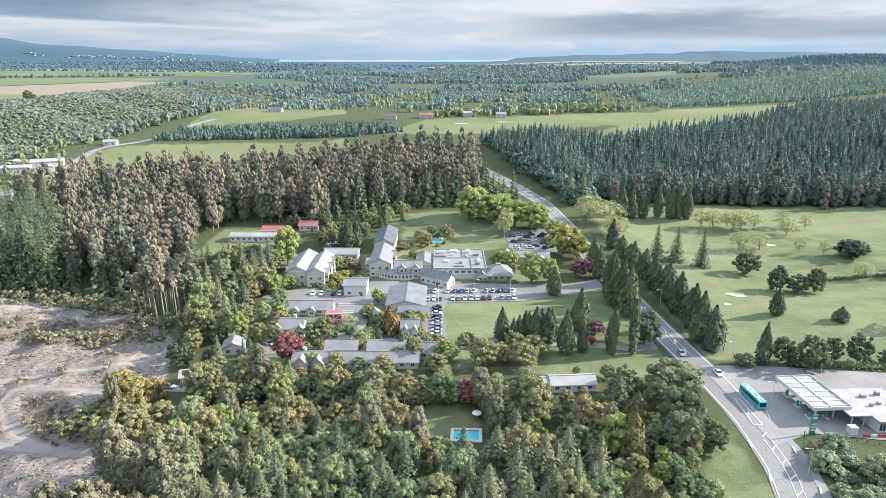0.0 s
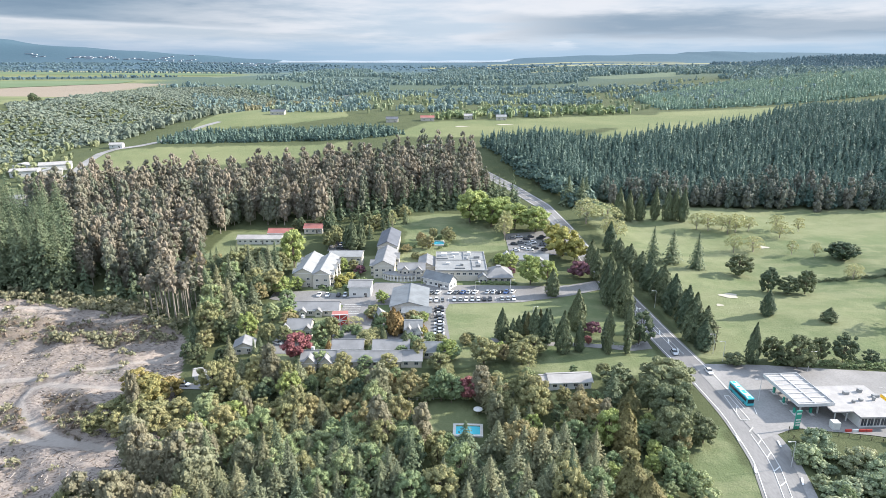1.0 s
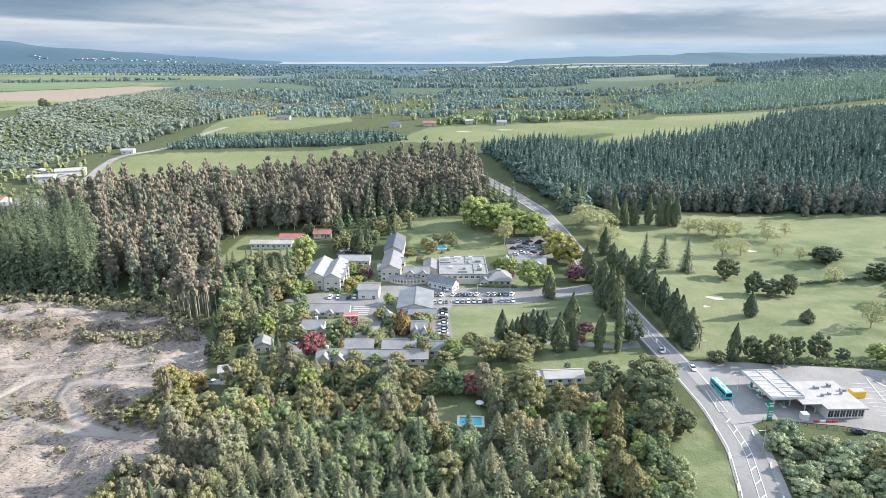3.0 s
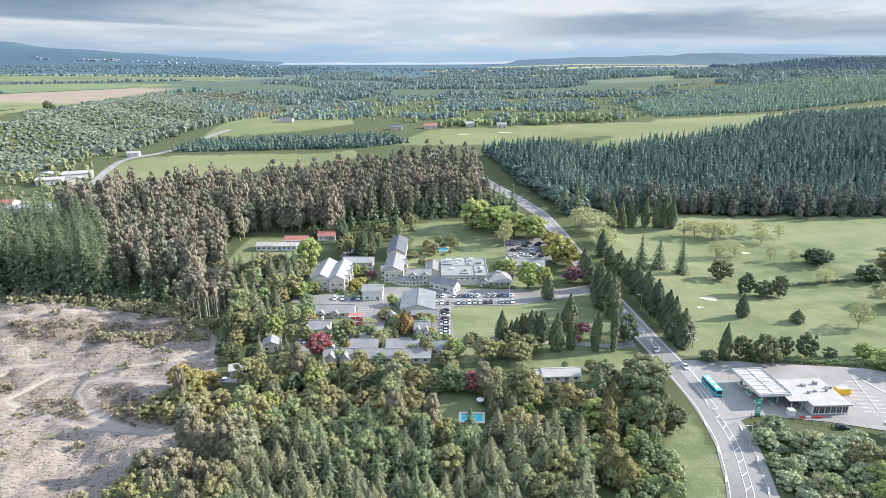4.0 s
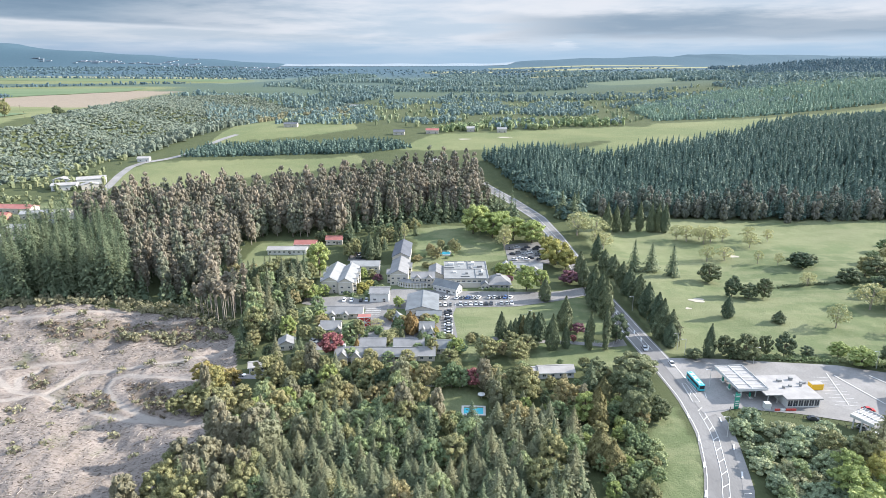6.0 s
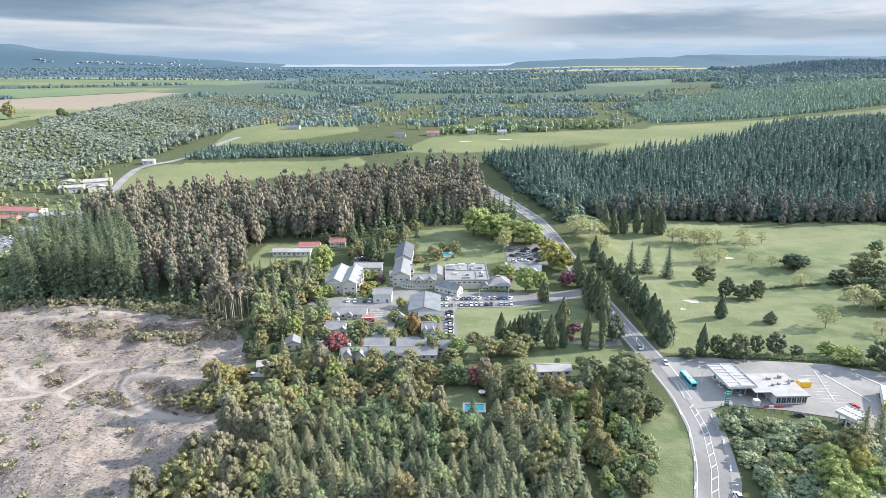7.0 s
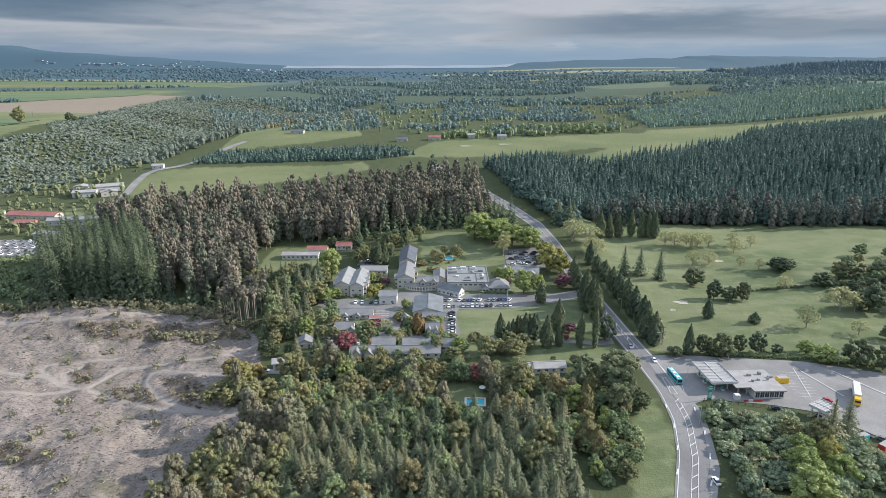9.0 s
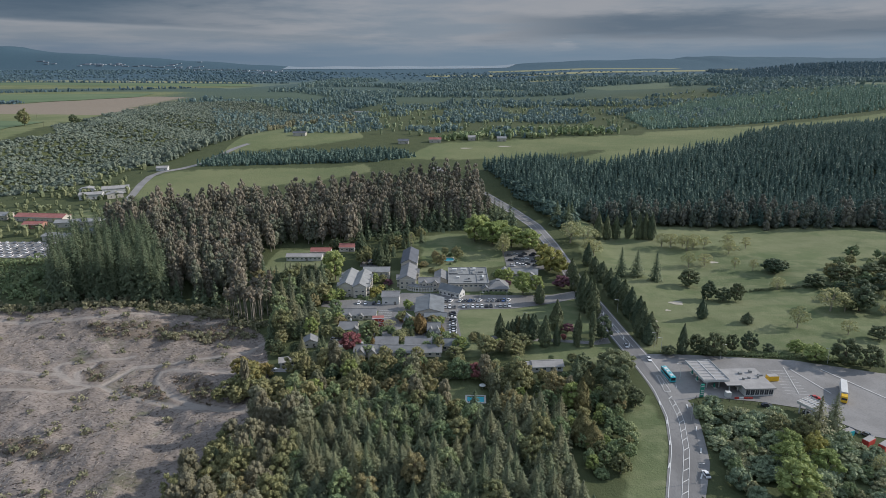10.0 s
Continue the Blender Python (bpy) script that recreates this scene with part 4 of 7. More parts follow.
X, Y = spread([(-430, 370), (-440, 600), (-350, 640), (-345, 560), (-310, 495), (-290, 470), (-290, 372)], 11.0, 0.6, [[(-392, 333), (-392, 370), (-272, 370), (-272, 333)], [(-300, 396), (-300, 475), (-280, 475), (-280, 396)]])
wood_stuff("village_trees", FAR_SHAPES, X, Y, 0.3, 0.75, M_DOME, M_BARK, "green garden trees among the village sheds")
X, Y = spread([(-480, 560), (-420, 760), (-330, 860), (-290, 850), (-320, 720), (-345, 640)], 8.5, 0.9)
wood_stuff("riverside_trees", FAR_SHAPES, X, Y, 0.5, 1.0, M_GORGE, M_BARK, "mixed trees along the river terrace")
# scrub and slash on the felled slope
X, Y = spread(CUTOVER, 7.0, 0.16)
wood_stuff("slope_scrub", [broad_shape(1.6, 1.7, -0.3, 5, 50, 0.38, 0) for _ in range(3)], X, Y, 0.5, 1.5, M_SCRUB, M_BARK, "small scrub bushes regrowing on felled ground")
X, Y = spread([(-160, 210), (-162, 217), (-112, 218), (-108, 208)], 3.2, 0.55)
wood_stuff("slope_scrub", [broad_shape(2.0, 2.0, -0.3, 5, 60, 0.42, 0) for _ in range(3)], X, Y, 0.6, 1.4, M_SCRUB, M_BARK, "olive bushes in a hollow of felled ground")
for poly in BRUSH:
    X, Y = spread(poly, 2.1, 0.42)
    wood_stuff("dry_brush", [broad_shape(0.9, 1.2, -0.3, 4, 26, 0.36, 0) for _ in range(3)], X, Y, 0.35, 1.1, M_DRY, M_BARK, "low brown brush and dead fern on felled ground")
    X, Y = spread(poly, 5.0, 0.28)
    wood_stuff("slope_scrub", [broad_shape(1.8, 1.7, -0.3, 5, 60, 0.36, 0) for _ in range(3)], X, Y, 0.5, 1.3, M_SCRUB, M_BARK, "olive bushes regrowing among brown brush")
M_SLASH = surface("dry_branches", (0.22, 0.195, 0.17), (0.42, 0.385, 0.345), 0.3, 6.0, 0.95, 0.3)
M_ROTTEN = surface("dark_branches", (0.07, 0.056, 0.044), (0.15, 0.12, 0.10), 0.3, 6.0, 0.95, 0.3)
n = 30000
lx, ly = RNG.uniform(-330, -80, n), RNG.uniform(60, 246, n)
ok = inside(lx, ly, CUTOVER) & (off_track(lx, ly, TRACKS) > 3.5)
lx, ly = lx[ok], ly[ok]
n = len(lx)
a, L, R = RNG.uniform(-1.6, 1.6, n), RNG.gamma(1.3, 0.30, n) + 0.15, RNG.uniform(0.03, 0.09, n)
old = RNG.uniform(size=n) < 0.5
R = np.where(old, R * 1.3, R)
L = np.where(old, L * 0.7, L)
dirs = np.stack([np.cos(a), np.sin(a), RNG.normal(size=n) * 0.05], -1) * L[:, None]
side = np.stack([-np.sin(a), np.cos(a), 0 * a], -1) * R[:, None]
base_ = np.stack([lx, ly, lay(lx, ly) + 0.06], -1)
upv = np.array([0, 0, 1.0]) * R[:, None]
corners = [base_ - dirs - side, base_ - dirs + side, base_ - dirs + upv * 1.6, base_ + dirs - side, base_ + dirs + side, base_ + dirs + upv * 1.6]
V = np.stack(corners, 1).reshape(-1, 3)
Q = (np.array([(0, 3, 5, 2), (1, 2, 5, 4), (0, 1, 4, 3)])[None] + (np.arange(n) * 6)[:, None, None]).reshape(-1, 4)
tagged(new("logging_slash", mesh_of("logging_slash", V, Q, [M_SLASH, M_ROTTEN], np.repeat(old.astype(int), 3))), "pale dry branches and logs strewn on felled ground", "slash", kind="stuff")

# ---- single trees ----
BIGS = [tree_model("evergreen_oak", broad_shape(17, 8.4, 0.2, 60, 9000, 0.36), M_DOME, M_BARK, "large dark green tree with a domed crown") for _ in range(2)]
OAKS = [tree_model("oak_tree", broad_shape(13, 5.2, 1.2, 54, 1900, 0.27), M_OLIVE, M_BARK, "olive green broadleaf tree with a dense rounded crown") for _ in range(4)]
GREENS = [tree_model("alder_tree", broad_shape(12, 4.6, 1.2, 48, 1700, 0.25), M_GREEN, M_BARK, "mid green broadleaf tree with a clumped crown") for _ in range(4)]
FIRS = [tree_model("fir_tree", fir_shape(17, 4.7, 0.8, 28, 10, 5, 0.85, 0.14), M_FIR, M_BARK, "grey-green fir tree with drooping whorled branches") for _ in range(4)]
YFIRS = [tree_model("young_fir", fir_shape(13, 4.0, 0.5, 24, 9, 4, 0.85, 0.12), M_YOUNG_FIR, M_BARK, "young fir tree with light green branch tips") for _ in range(4)]
SPRUCE = [tree_model("spruce_tree", fir_shape(17, 4.4, 0.6, 30, 10, 5, 0.8, 0.3), M_DARKPINE, M_BARK, "dark green spruce with spreading branches") for _ in range(3)]
FRESH = [tree_model("spring_tree", broad_shape(12, 4.4, 0.6, 46, 1700, 0.25), M_FRESH, M_BARK, "fresh yellow-green tree in spring leaf") for _ in range(3)]
YELLOWS = [tree_model("golden_tree", broad_shape(11, 5.0, 1.2, 46, 1900, 0.26), M_YELLOW, M_BARK, "golden yellow broadleaf tree") for _ in range(2)]
AMBERS = [tree_model("amber_tree", broad_shape(11, 5.0, 0.6, 46, 1900, 0.26), M_AMBER, M_BARK, "amber and gold broadleaf tree beside felled ground") for _ in range(2)]
REDS = [tree_model("maple_tree", broad_shape(10, 4.4, 1.0, 40, 1500, 0.26), M_RED, M_BARK, "crimson-leaved maple tree with a round crown") for _ in range(2)]
PLUMS = [tree_model("plum_tree", broad_shape(9, 4.6, 1.0, 36, 1300, 0.27), M_PLUM, M_BARK, "dark purple-leaved plum tree with a spreading crown") for _ in range(2)]
ORANGES = [tree_model("golden_conifer", column_shape(10, 2.2, 0.4, 700, 0.36), M_ORANGE, M_BARK, "orange-gold conifer of upright shape") for _ in range(2)]
PALES = [tree_model("pale_tree", broad_shape(12, 4.6, 2.0, 30, 1300, 0.26, 10, False), M_PALE, M_PALE_BARK, "pale tree with thin buff new leaves") for _ in range(3)]
CYPRESSES = [tree_model("cypress_tree", column_shape(14, 3.0, 0.2, 2300, 0.30, 0.22), M_CYPRESS, M_BARK, "dark green conical cypress tree") for _ in range(3)]
GOLDS = [tree_model("golden_cypress", column_shape(12, 1.9, 0.4, 700, 0.36), M_CYPRESS_GOLD, M_BARK, "bronze-gold narrow cypress tree") for _ in range(2)]
BRONZE = [tree_model("bronze_cypress", column_shape(16, 3.8, 0.3, 2600, 0.36, 0.22), M_CYPRESS_GOLD, M_BARK, "broad bronze-green cypress with dense foliage") for _ in range(2)]
COLUMNS = [tree_model("italian_cypress", column_shape(20, 1.5, 0.3, 900, 0.36, 0.5), M_CYPRESS, M_BARK, "slender dark green columnar cypress") for _ in range(2)]
DARKS = [tree_model("evergreen_tree", broad_shape(12, 4.6, 0.4, 44, 1700, 0.26), M_CYPRESS, M_BARK, "dark evergreen tree with a dense rounded crown") for _ in range(3)]
GREYS = [tree_model("gum_tree", gum_shape(19, 5.0, 2.5, 30, 2800, 0.27), M_GREYGUM, M_PALE_BARK, "grey-green gum tree with feathery hanging foliage") for _ in range(2)]
SHRUBS = [tree_model("shrub", broad_shape(3.0, 2.4, -0.2, 18, 480, 0.22, 2), M_GREEN, M_BARK, "rounded green garden shrub", "shrub") for _ in range(3)]
SIZES = {id(GREYS): (19, 5.0), id(BRONZE): (16, 3.8), id(BIGS): (17, 8.4), id(OAKS): (13, 5.2), id(GREENS): (12, 4.6), id(FIRS): (17, 4.0), id(SPRUCE): (17, 4.4), id(FRESH): (12, 4.4), id(YELLOWS): (11, 5.0), id(REDS): (10, 4.4), id(AMBERS): (11, 5.0), id(PLUMS): (9, 4.6),
         id(ORANGES): (10, 2.2), id(PALES): (12, 4.6), id(CYPRESSES): (14, 3.0), id(GOLDS): (12, 1.9), id(COLUMNS): (20, 1.5), id(DARKS): (12, 4.6), id(SHRUBS): (3.0, 2.4)}


def grove(models, rows, group=""):
    """Plants models at rows of x, y, height, radius."""
    h0, r0 = SIZES[id(models)]
    for x, y, h, r in rows:
        s = r / r0
        plant(models, x, y, s, tall=h / (h0 * s), group=group)


grove(FRESH, [(-79, 295, 22, 6.5), (-75, 256, 9.4, 4.5), (41.4, 269, 16, 6.0), (49.6, 270, 13, 4.7), (-28.4, 246, 6, 3), (1.2, 191, 9, 3.8), (-52, 288, 8, 2.8), (-77, 209, 11.5, 3.8),
              (108, 83, 16, 7.5), (120, 110, 9, 4.6), (170, 180, 9, 5.5), (166, 189, 7, 4.2)])
grove(FRESH, [(16, 366, 22, 8.8), (29, 358, 20, 9.5), (43, 353, 18, 9.5), (55, 348, 17, 8.4), (22, 374, 20, 8), (36, 366, 18, 8)], "trees beside the upper car park")
grove(YELLOWS, [(65, 311, 16, 9.1), (70, 304, 13, 5.9), (64, 332, 10.5, 6.4), (-50.5, 269, 5, 3.3)])
grove(AMBERS, [(-94.4, 165, 9.5, 6.5), (-101, 169, 8, 4.6), (-90, 167, 7.5, 4.5)])
grove(REDS, [(-53.7, 192, 10.5, 4.8), (7.5, 168, 8.0, 4.0), (54.5, 204, 3.6, 1.5)])
grove(PLUMS, [(67.5, 279, 8.5, 5.2), (-13.8, 155, 7.5, 3.4), (58.8, 214, 4.7, 3.1), (-43, 284, 5, 3), (33, 283, 4, 2.6)])
grove(ORANGES, [(-20.2, 212, 11.6, 2.6), (-8.9, 213, 4.5, 1.7), (-43, 196, 5.7, 1.2), (-15.3, 209, 2.5, 1.1)])
grove(OAKS, [(-44.2, 208, 10, 3.6), (-28.3, 208, 5.1, 3.9), (-13.2, 222, 6.5, 3.4), (13.8, 189, 10.2, 5.2), (27.3, 188, 9.2, 4.7), (20.8, 191, 6.5, 3), (-30.1, 205, 4.6, 3.2), (-33, 201, 4, 2.6),
             (-9.6, 191, 8.6, 3), (-47.3, 290, 6, 3), (-42.2, 355, 8.7, 4.8), (-46, 345, 6, 4), (-55, 335, 7, 4), (-30, 228, 6, 3.2), (-25, 224, 5, 2.4), (-64, 222, 6, 3.5), (-2, 205, 4, 2.6)])
grove(PALES, [(88.9, 363, 17, 9), (101, 361, 14, 7.8), (-31.8, 353, 12.8, 2.7), (35, 335, 15.6, 4.8), (194, 317, 8.7, 2.8), (204, 312, 8.5, 2.7), (164, 322, 11, 4.4), (176, 324, 9.1, 5.7), (158, 361, 11, 4.9),
              (164, 358, 11.7, 5.2), (174, 361, 10, 4.5), (180, 356, 12, 5.1), (189, 358, 10, 4.1), (208, 361, 11, 4.5), (222, 361, 9.6, 3.5), (101, 337, 12, 6.5), (97, 341, 11, 4.9)])
grove(PALES, [(182, 217, 12, 4.9), (205, 210, 8, 3.9), (202, 276, 8.3, 4.3), (215, 242, 14, 8), (174, 353, 12, 6), (203, 347, 10, 5.2), (60, 350, 8, 4), (-37, 220, 4.5, 3.2)])
grove(CYPRESSES, [(92.5, 319, 16.6, 3.4), (136.6, 231, 11.4, 2.8), (49.4, 254, 13, 3.0), (113, 376, 22, 3.6), (121, 381, 20, 3.3), (129, 384, 19, 3.3), (139, 384, 22, 2.9), (146, 380, 21, 3.3), (151, 380, 21, 3.3),
                  (155, 377, 22, 3.2), (110, 189, 15.5, 2.4), (158, 223, 6.1, 2.9), (-40.3, 199, 5.6, 1.0), (-39, 199, 5.6, 1.0), (-51.4, 319, 18, 3.4), (-47.3, 321, 16, 2.8)])
grove(CYPRESSES, [(22, 208, 13.2, 2.6), (25.8, 204, 10.6, 2.1), (28, 205, 11.3, 2.1), (34.4, 206, 14, 3.2), (38.5, 205, 14, 2.8), (43.6, 197, 16.5, 3.0), (49.9, 198, 12, 1.8), (53, 217, 17, 3.5), (31, 210, 11, 2.2),
                  (40.5, 209, 12, 2.4), (-27, 213, 9, 2.2)], "cypresses beside the lawn")
grove(GOLDS, [(31.8, 207, 11.6, 1.7), (36.8, 209, 12, 1.7), (46.5, 209, 9.2, 1.5), (-22, 214, 8.9, 1.3)])
grove(BRONZE, [(49.2, 137, 15, 3.6), (55, 152, 11, 3.2), (45, 116, 13, 4.2), (48, 112, 11, 3.6)])
grove(COLUMNS, [(60.1, 196, 18, 1.5), (67.1, 196, 21, 1.6), (59.7, 199, 13, 1.4)])
grove(CYPRESSES, [(78.6, 267, 16.0, 3.9), (73.1, 243, 20.1, 3.9), (75.3, 239, 21.7, 3.9), (75.8, 231, 21.7, 3.9), (76.3, 256, 19.4, 3.7), (76.8, 295, 14.9, 3.4), (73.8, 250, 19.4, 3.7), (74.8, 276, 16.0, 3.4), (94.5, 307, 11.7, 3.5),
                  (97, 301, 9.5, 3.8), (95.8, 291, 13.8, 4.0), (98, 283, 10.6, 3.5), (96.5, 275, 14.8, 4.1), (99, 268, 12.7, 4.2), (96.5, 262, 15.9, 4.0), (98.5, 254, 13.8, 4.2), (97, 246, 17.5, 4.5), (99.3, 240, 13.8, 3.9)], "cypress avenue along the highway")
grove(CYPRESSES, [(97.2, 233, 18.0, 4.2), (99, 226, 13.8, 4.0), (97.5, 219, 18.0, 4.0), (95.6, 207, 19.6, 4.2), (98.5, 203, 15.9, 4.0), (96.5, 199, 12.7, 3.1)], "cypress avenue along the highway")
grove(SPRUCE, [(110.5, 301, 20, 4.6), (121, 301, 18, 5.6), (131, 293, 19.5, 4.8)])
grove(FIRS, [(-89.8, 287, 14.7, 4.2), (133, 116, 19, 5.1), (143, 122, 17, 3.9), (14.5, 140, 11.3, 4.0), (-84, 240, 12, 3.6)])
grove(SPRUCE, [(-124, 288, 17, 6.0), (5.1, 131, 15.5, 5.7), (-106, 245, 16, 5), (-97, 228, 13, 4.4), (85, 402, 20, 7), (93, 398, 20, 7), (98, 408, 18, 6), (52, 160, 13, 4)])
grove(DARKS, [(150, 285, 12, 5.9), (152, 260, 12, 4.6), (159.6, 257, 8.7, 4.6), (167.5, 257, 12, 4.1), (117.7, 191, 9.7, 3.6), (124, 185, 13, 4.7), (135, 191, 9.5, 3), (142.4, 189, 11.5, 3.8), (102.7, 187, 5, 3.9),
              (215, 308, 9.7, 6.6), (223.5, 312, 6.3, 4.6), (74, 204, 14, 5), (152.6, 189, 5, 2.8), (120, 188, 6, 3)])
grove(DARKS, [(182.6, 177, 14, 5.7), (192, 173, 12, 4.6), (232, 243, 15, 9), (245, 283, 14, 7.3), (262, 268, 13, 7), (226, 278, 9.5, 5.4), (215, 305, 10, 5.7), (217, 204, 7.9, 4.4), (245, 262, 12, 7), (255, 245, 12, 6),
              (270, 290, 12, 7), (282, 275, 12, 6)])
X, Y = spread([(206, 240), (228, 284), (292, 350), (325, 352), (330, 320), (285, 262), (250, 232)], 9.5, 0.75)
for x, y in zip(X, Y):
    plant((DARKS, GREENS, DARKS, GREENS, OAKS, PALES, SHRUBS)[int(RNG.integers(7))], x, y, RNG.uniform(0.5, 1.0), tall=RNG.uniform(0.75, 1.0))
grove(BIGS, [(72, 169, 12, 8.2), (67, 149, 14, 6.6), (63, 139, 12, 5.2)])
grove(DARKS, [(63, 158, 11, 4.6), (56, 168, 10, 4.6), (73, 141, 8, 4)])
X, Y = spread([(46, 146), (60, 150), (67, 134), (65, 116), (58, 98), (44, 94), (42, 124)], 4.4, 0.95, [[(46, 133), (46, 140), (54, 140), (54, 133)]])
for x, y in zip(X, Y):
    kind_ = (SHRUBS, GREENS, GREENS, FRESH, OAKS)[int(RNG.integers(5))]
    plant(kind_, x, y, RNG.uniform(0.8, 1.3) if kind_ is SHRUBS else RNG.uniform(0.38, 0.62))

# garden and lawn trees west of the resort
MIXED = (GREENS, OAKS, DARKS, SPRUCE, FIRS)
X, Y = spread([(-126, 290), (-108, 300), (-84, 296), (-78, 262), (-80, 236), (-86, 206), (-98, 206), (-103, 236), (-122, 254)], 7.6, 0.85)
for x, y in zip(X, Y):
    plant(MIXED[int(RNG.integers(5))], x, y, RNG.uniform(0.65, 1.15), tall=RNG.uniform(0.85, 1.2))
X, Y = spread([(-98, 184), (-96, 216), (-70, 216), (-64, 206), (-66, 188), (-80, 186)], 6.2, 0.8, [[(-81, 193), (-81, 204), (-69, 204), (-69, 193)]])
for x, y in zip(X, Y):
    plant(MIXED[int(RNG.integers(5))], x, y, RNG.uniform(0.4, 0.75), tall=RNG.uniform(0.85, 1.2))
X, Y = spread([(-120, 352), (-66, 356), (-58, 330), (-64, 318), (-72, 342), (-90, 350)], 7.0, 0.8)
for x, y in zip(X, Y):
    plant(MIXED[int(RNG.integers(4))], x, y, RNG.uniform(0.5, 0.9), tall=RNG.uniform(0.85, 1.2))
X, Y = spread([(-60, 330), (-60, 372), (-20, 384), (-22, 350), (-40, 335)], 9.0, 0.6)
for x, y in zip(X, Y):
    plant(MIXED[int(RNG.integers(4))], x, y, RNG.uniform(0.45, 0.9), tall=RNG.uniform(0.85, 1.2))
# between the resort and the wood in the foreground
X, Y = spread([(-70, 178), (-70, 186), (-54, 184), (-14, 181), (28, 178), (28, 186), (64, 178), (64, 170), (26, 166), (-60, 172)], 5.6, 0.9, [[(30, 160), (30, 180), (52, 180), (52, 160)], [(-9, 147), (-11, 166), (13, 166), (15, 147)]])
for x, y in zip(X, Y):
    plant((OAKS, GREENS, OAKS, GREENS, DARKS, PALES)[int(RNG.integers(6))], x, y, RNG.uniform(0.3, 0.52), tall=RNG.uniform(0.65, 0.95))
# foreground wood: broadleaves behind, firs in front
NEAR = [(-96, 40), (-95, 92), (-80, 120), (-70, 140), (-78, 162), (-74, 176), (-40, 174), (20, 168), (30, 160), (46, 166), (52, 156), (46, 146), (44, 128), (39, 110), (40, 80), (38, 40)]
CLEAR = [[(-9, 147), (-11, 166), (13, 166), (15, 147)], [(28, 162), (28, 180), (54, 180), (54, 162)]]
X, Y = spread(NEAR, 4.9, 0.97, CLEAR)
for x, y in zip(X, Y):
    u = RNG.uniform()
    if y < 134 + 0.1 * x + 6 * math.sin(x * 0.12):
        kind_ = FIRS if u < 0.42 else YFIRS if u < 0.82 else SPRUCE if u < 0.87 else GREENS if u < 0.94 else OAKS
        if x < -62 and u < 0.7:
            kind_ = GREYS if u < 0.22 else YFIRS if u < 0.45 else OAKS
    else:
        kind_ = OAKS if u < 0.36 else GREENS if u < 0.68 else GREYS if u < 0.73 else YFIRS if u < 0.80 else FRESH if u < 0.82 else FIRS if u < 0.93 else ORANGES if u < 0.95 else DARKS
    s = RNG.uniform(0.52, 1.12) * (0.85 if y > 140 else 1.0)
    low_ = RNG.uniform(0.8, 1.2)
    if kind_ is FIRS or kind_ is YFIRS:
        s, low_ = min(0.95, max(0.58, s)), RNG.uniform(0.62, 0.98)
    elif kind_ is not ORANGES:
        s = min(s, 0.92)
    if (abs(x - 6) < 13 and 128 < y < 150) or (28 < x < 56 and 146 < y < 166):
        s *= 0.55
    plant(kind_, x, y, s, tall=low_)
grove(OAKS, [(-101, 151, 9, 4.8), (-96, 153, 10, 5), (-91, 150, 10, 5), (-104, 147, 6, 3), (-95, 146, 8, 4), (-86, 152, 9, 4.5), (-84, 146, 9, 4.5), (-80, 152, 8, 4)])
grove(GREYS, [(-80, 127, 17, 5.2), (-73, 121, 15, 5), (-67, 132, 14, 4.5), (-93, 152, 18, 2.8), (-60, 118, 16, 5), (-84, 108, 15, 4.5), (-52, 126, 13, 4)])
grove(FRESH, [(-86, 316, 13, 5.2), (-65.6, 228, 6, 2.8), (33.6, 291, 10, 4.5), (29, 296, 8, 3.5)])
grove(SPRUCE, [(-90, 278, 14, 4), (-88, 264, 12, 3.8), (-86, 250, 11, 3.6), (-107, 367, 12, 4)])
grove(YELLOWS, [(-47.6, 268, 3.6, 2.2), (-51, 264, 3, 1.8), (-44, 266, 3, 1.8)])
grove(GREENS, [(-11.8, 218, 6, 3.2), (-10, 197, 6, 3.4), (1.5, 192, 7, 4.4), (-47.4, 207, 8.5, 4), (-37, 188, 5, 3), (-44, 187, 6, 3.4), (-28, 186, 5, 3)])
grove(OAKS, [(7.6, 203, 5, 2.6), (-21.5, 318, 4, 3), (-11, 306, 4, 3.4), (-16, 308, 3.5, 2.6), (-20, 185, 6, 3.6), (-2, 184, 7, 4)])
grove(PALES, [(-30, 206, 5, 3.6), (-27, 210, 5, 3.2), (35.9, 339, 17, 4)])
grove(CYPRESSES, [(-55, 322, 13, 2.6), (-15, 199, 8, 2.2), (-45, 205, 5, 1.1), (-24, 207, 6, 1.4)])
grove(DARKS, [(-612, 925, 13, 7.5), (-598, 915, 8, 5)])
grove(OAKS, [(-643, 852, 26, 9)])
# bank of scrub between the highway and the service yard
BANK = [(98.5, 141), (112, 138), (126, 131), (142, 121), (152, 110), (150, 104), (170, 84), (150, 50), (92, 40), (88, 70), (92, 100), (96, 128)]
X, Y = spread(BANK, 5.0, 0.95, [[(96, 72), (96, 92), (112, 92), (112, 72)]])
wood_stuff("bank_scrub", [broad_shape(5.5, 3.0, -0.2, 24, 420, 0.28, 2) for _ in range(4)], X, Y, 0.4, 1.3, M_BANK, M_BARK, "dense dark green scrub on the bank", tall=(0.6, 1.0))
grove(YELLOWS, [(127, 106, 10, 4.5)])
grove(FRESH, [(114, 99, 12, 5.6), (125, 96, 11, 5)])
grove(OAKS, [(129, 115, 12, 4.8), (122, 121, 8, 4)])
X, Y = spread(BANK, 13.0, 0.6, [[(96, 72), (96, 92), (112, 92), (112, 72)]])
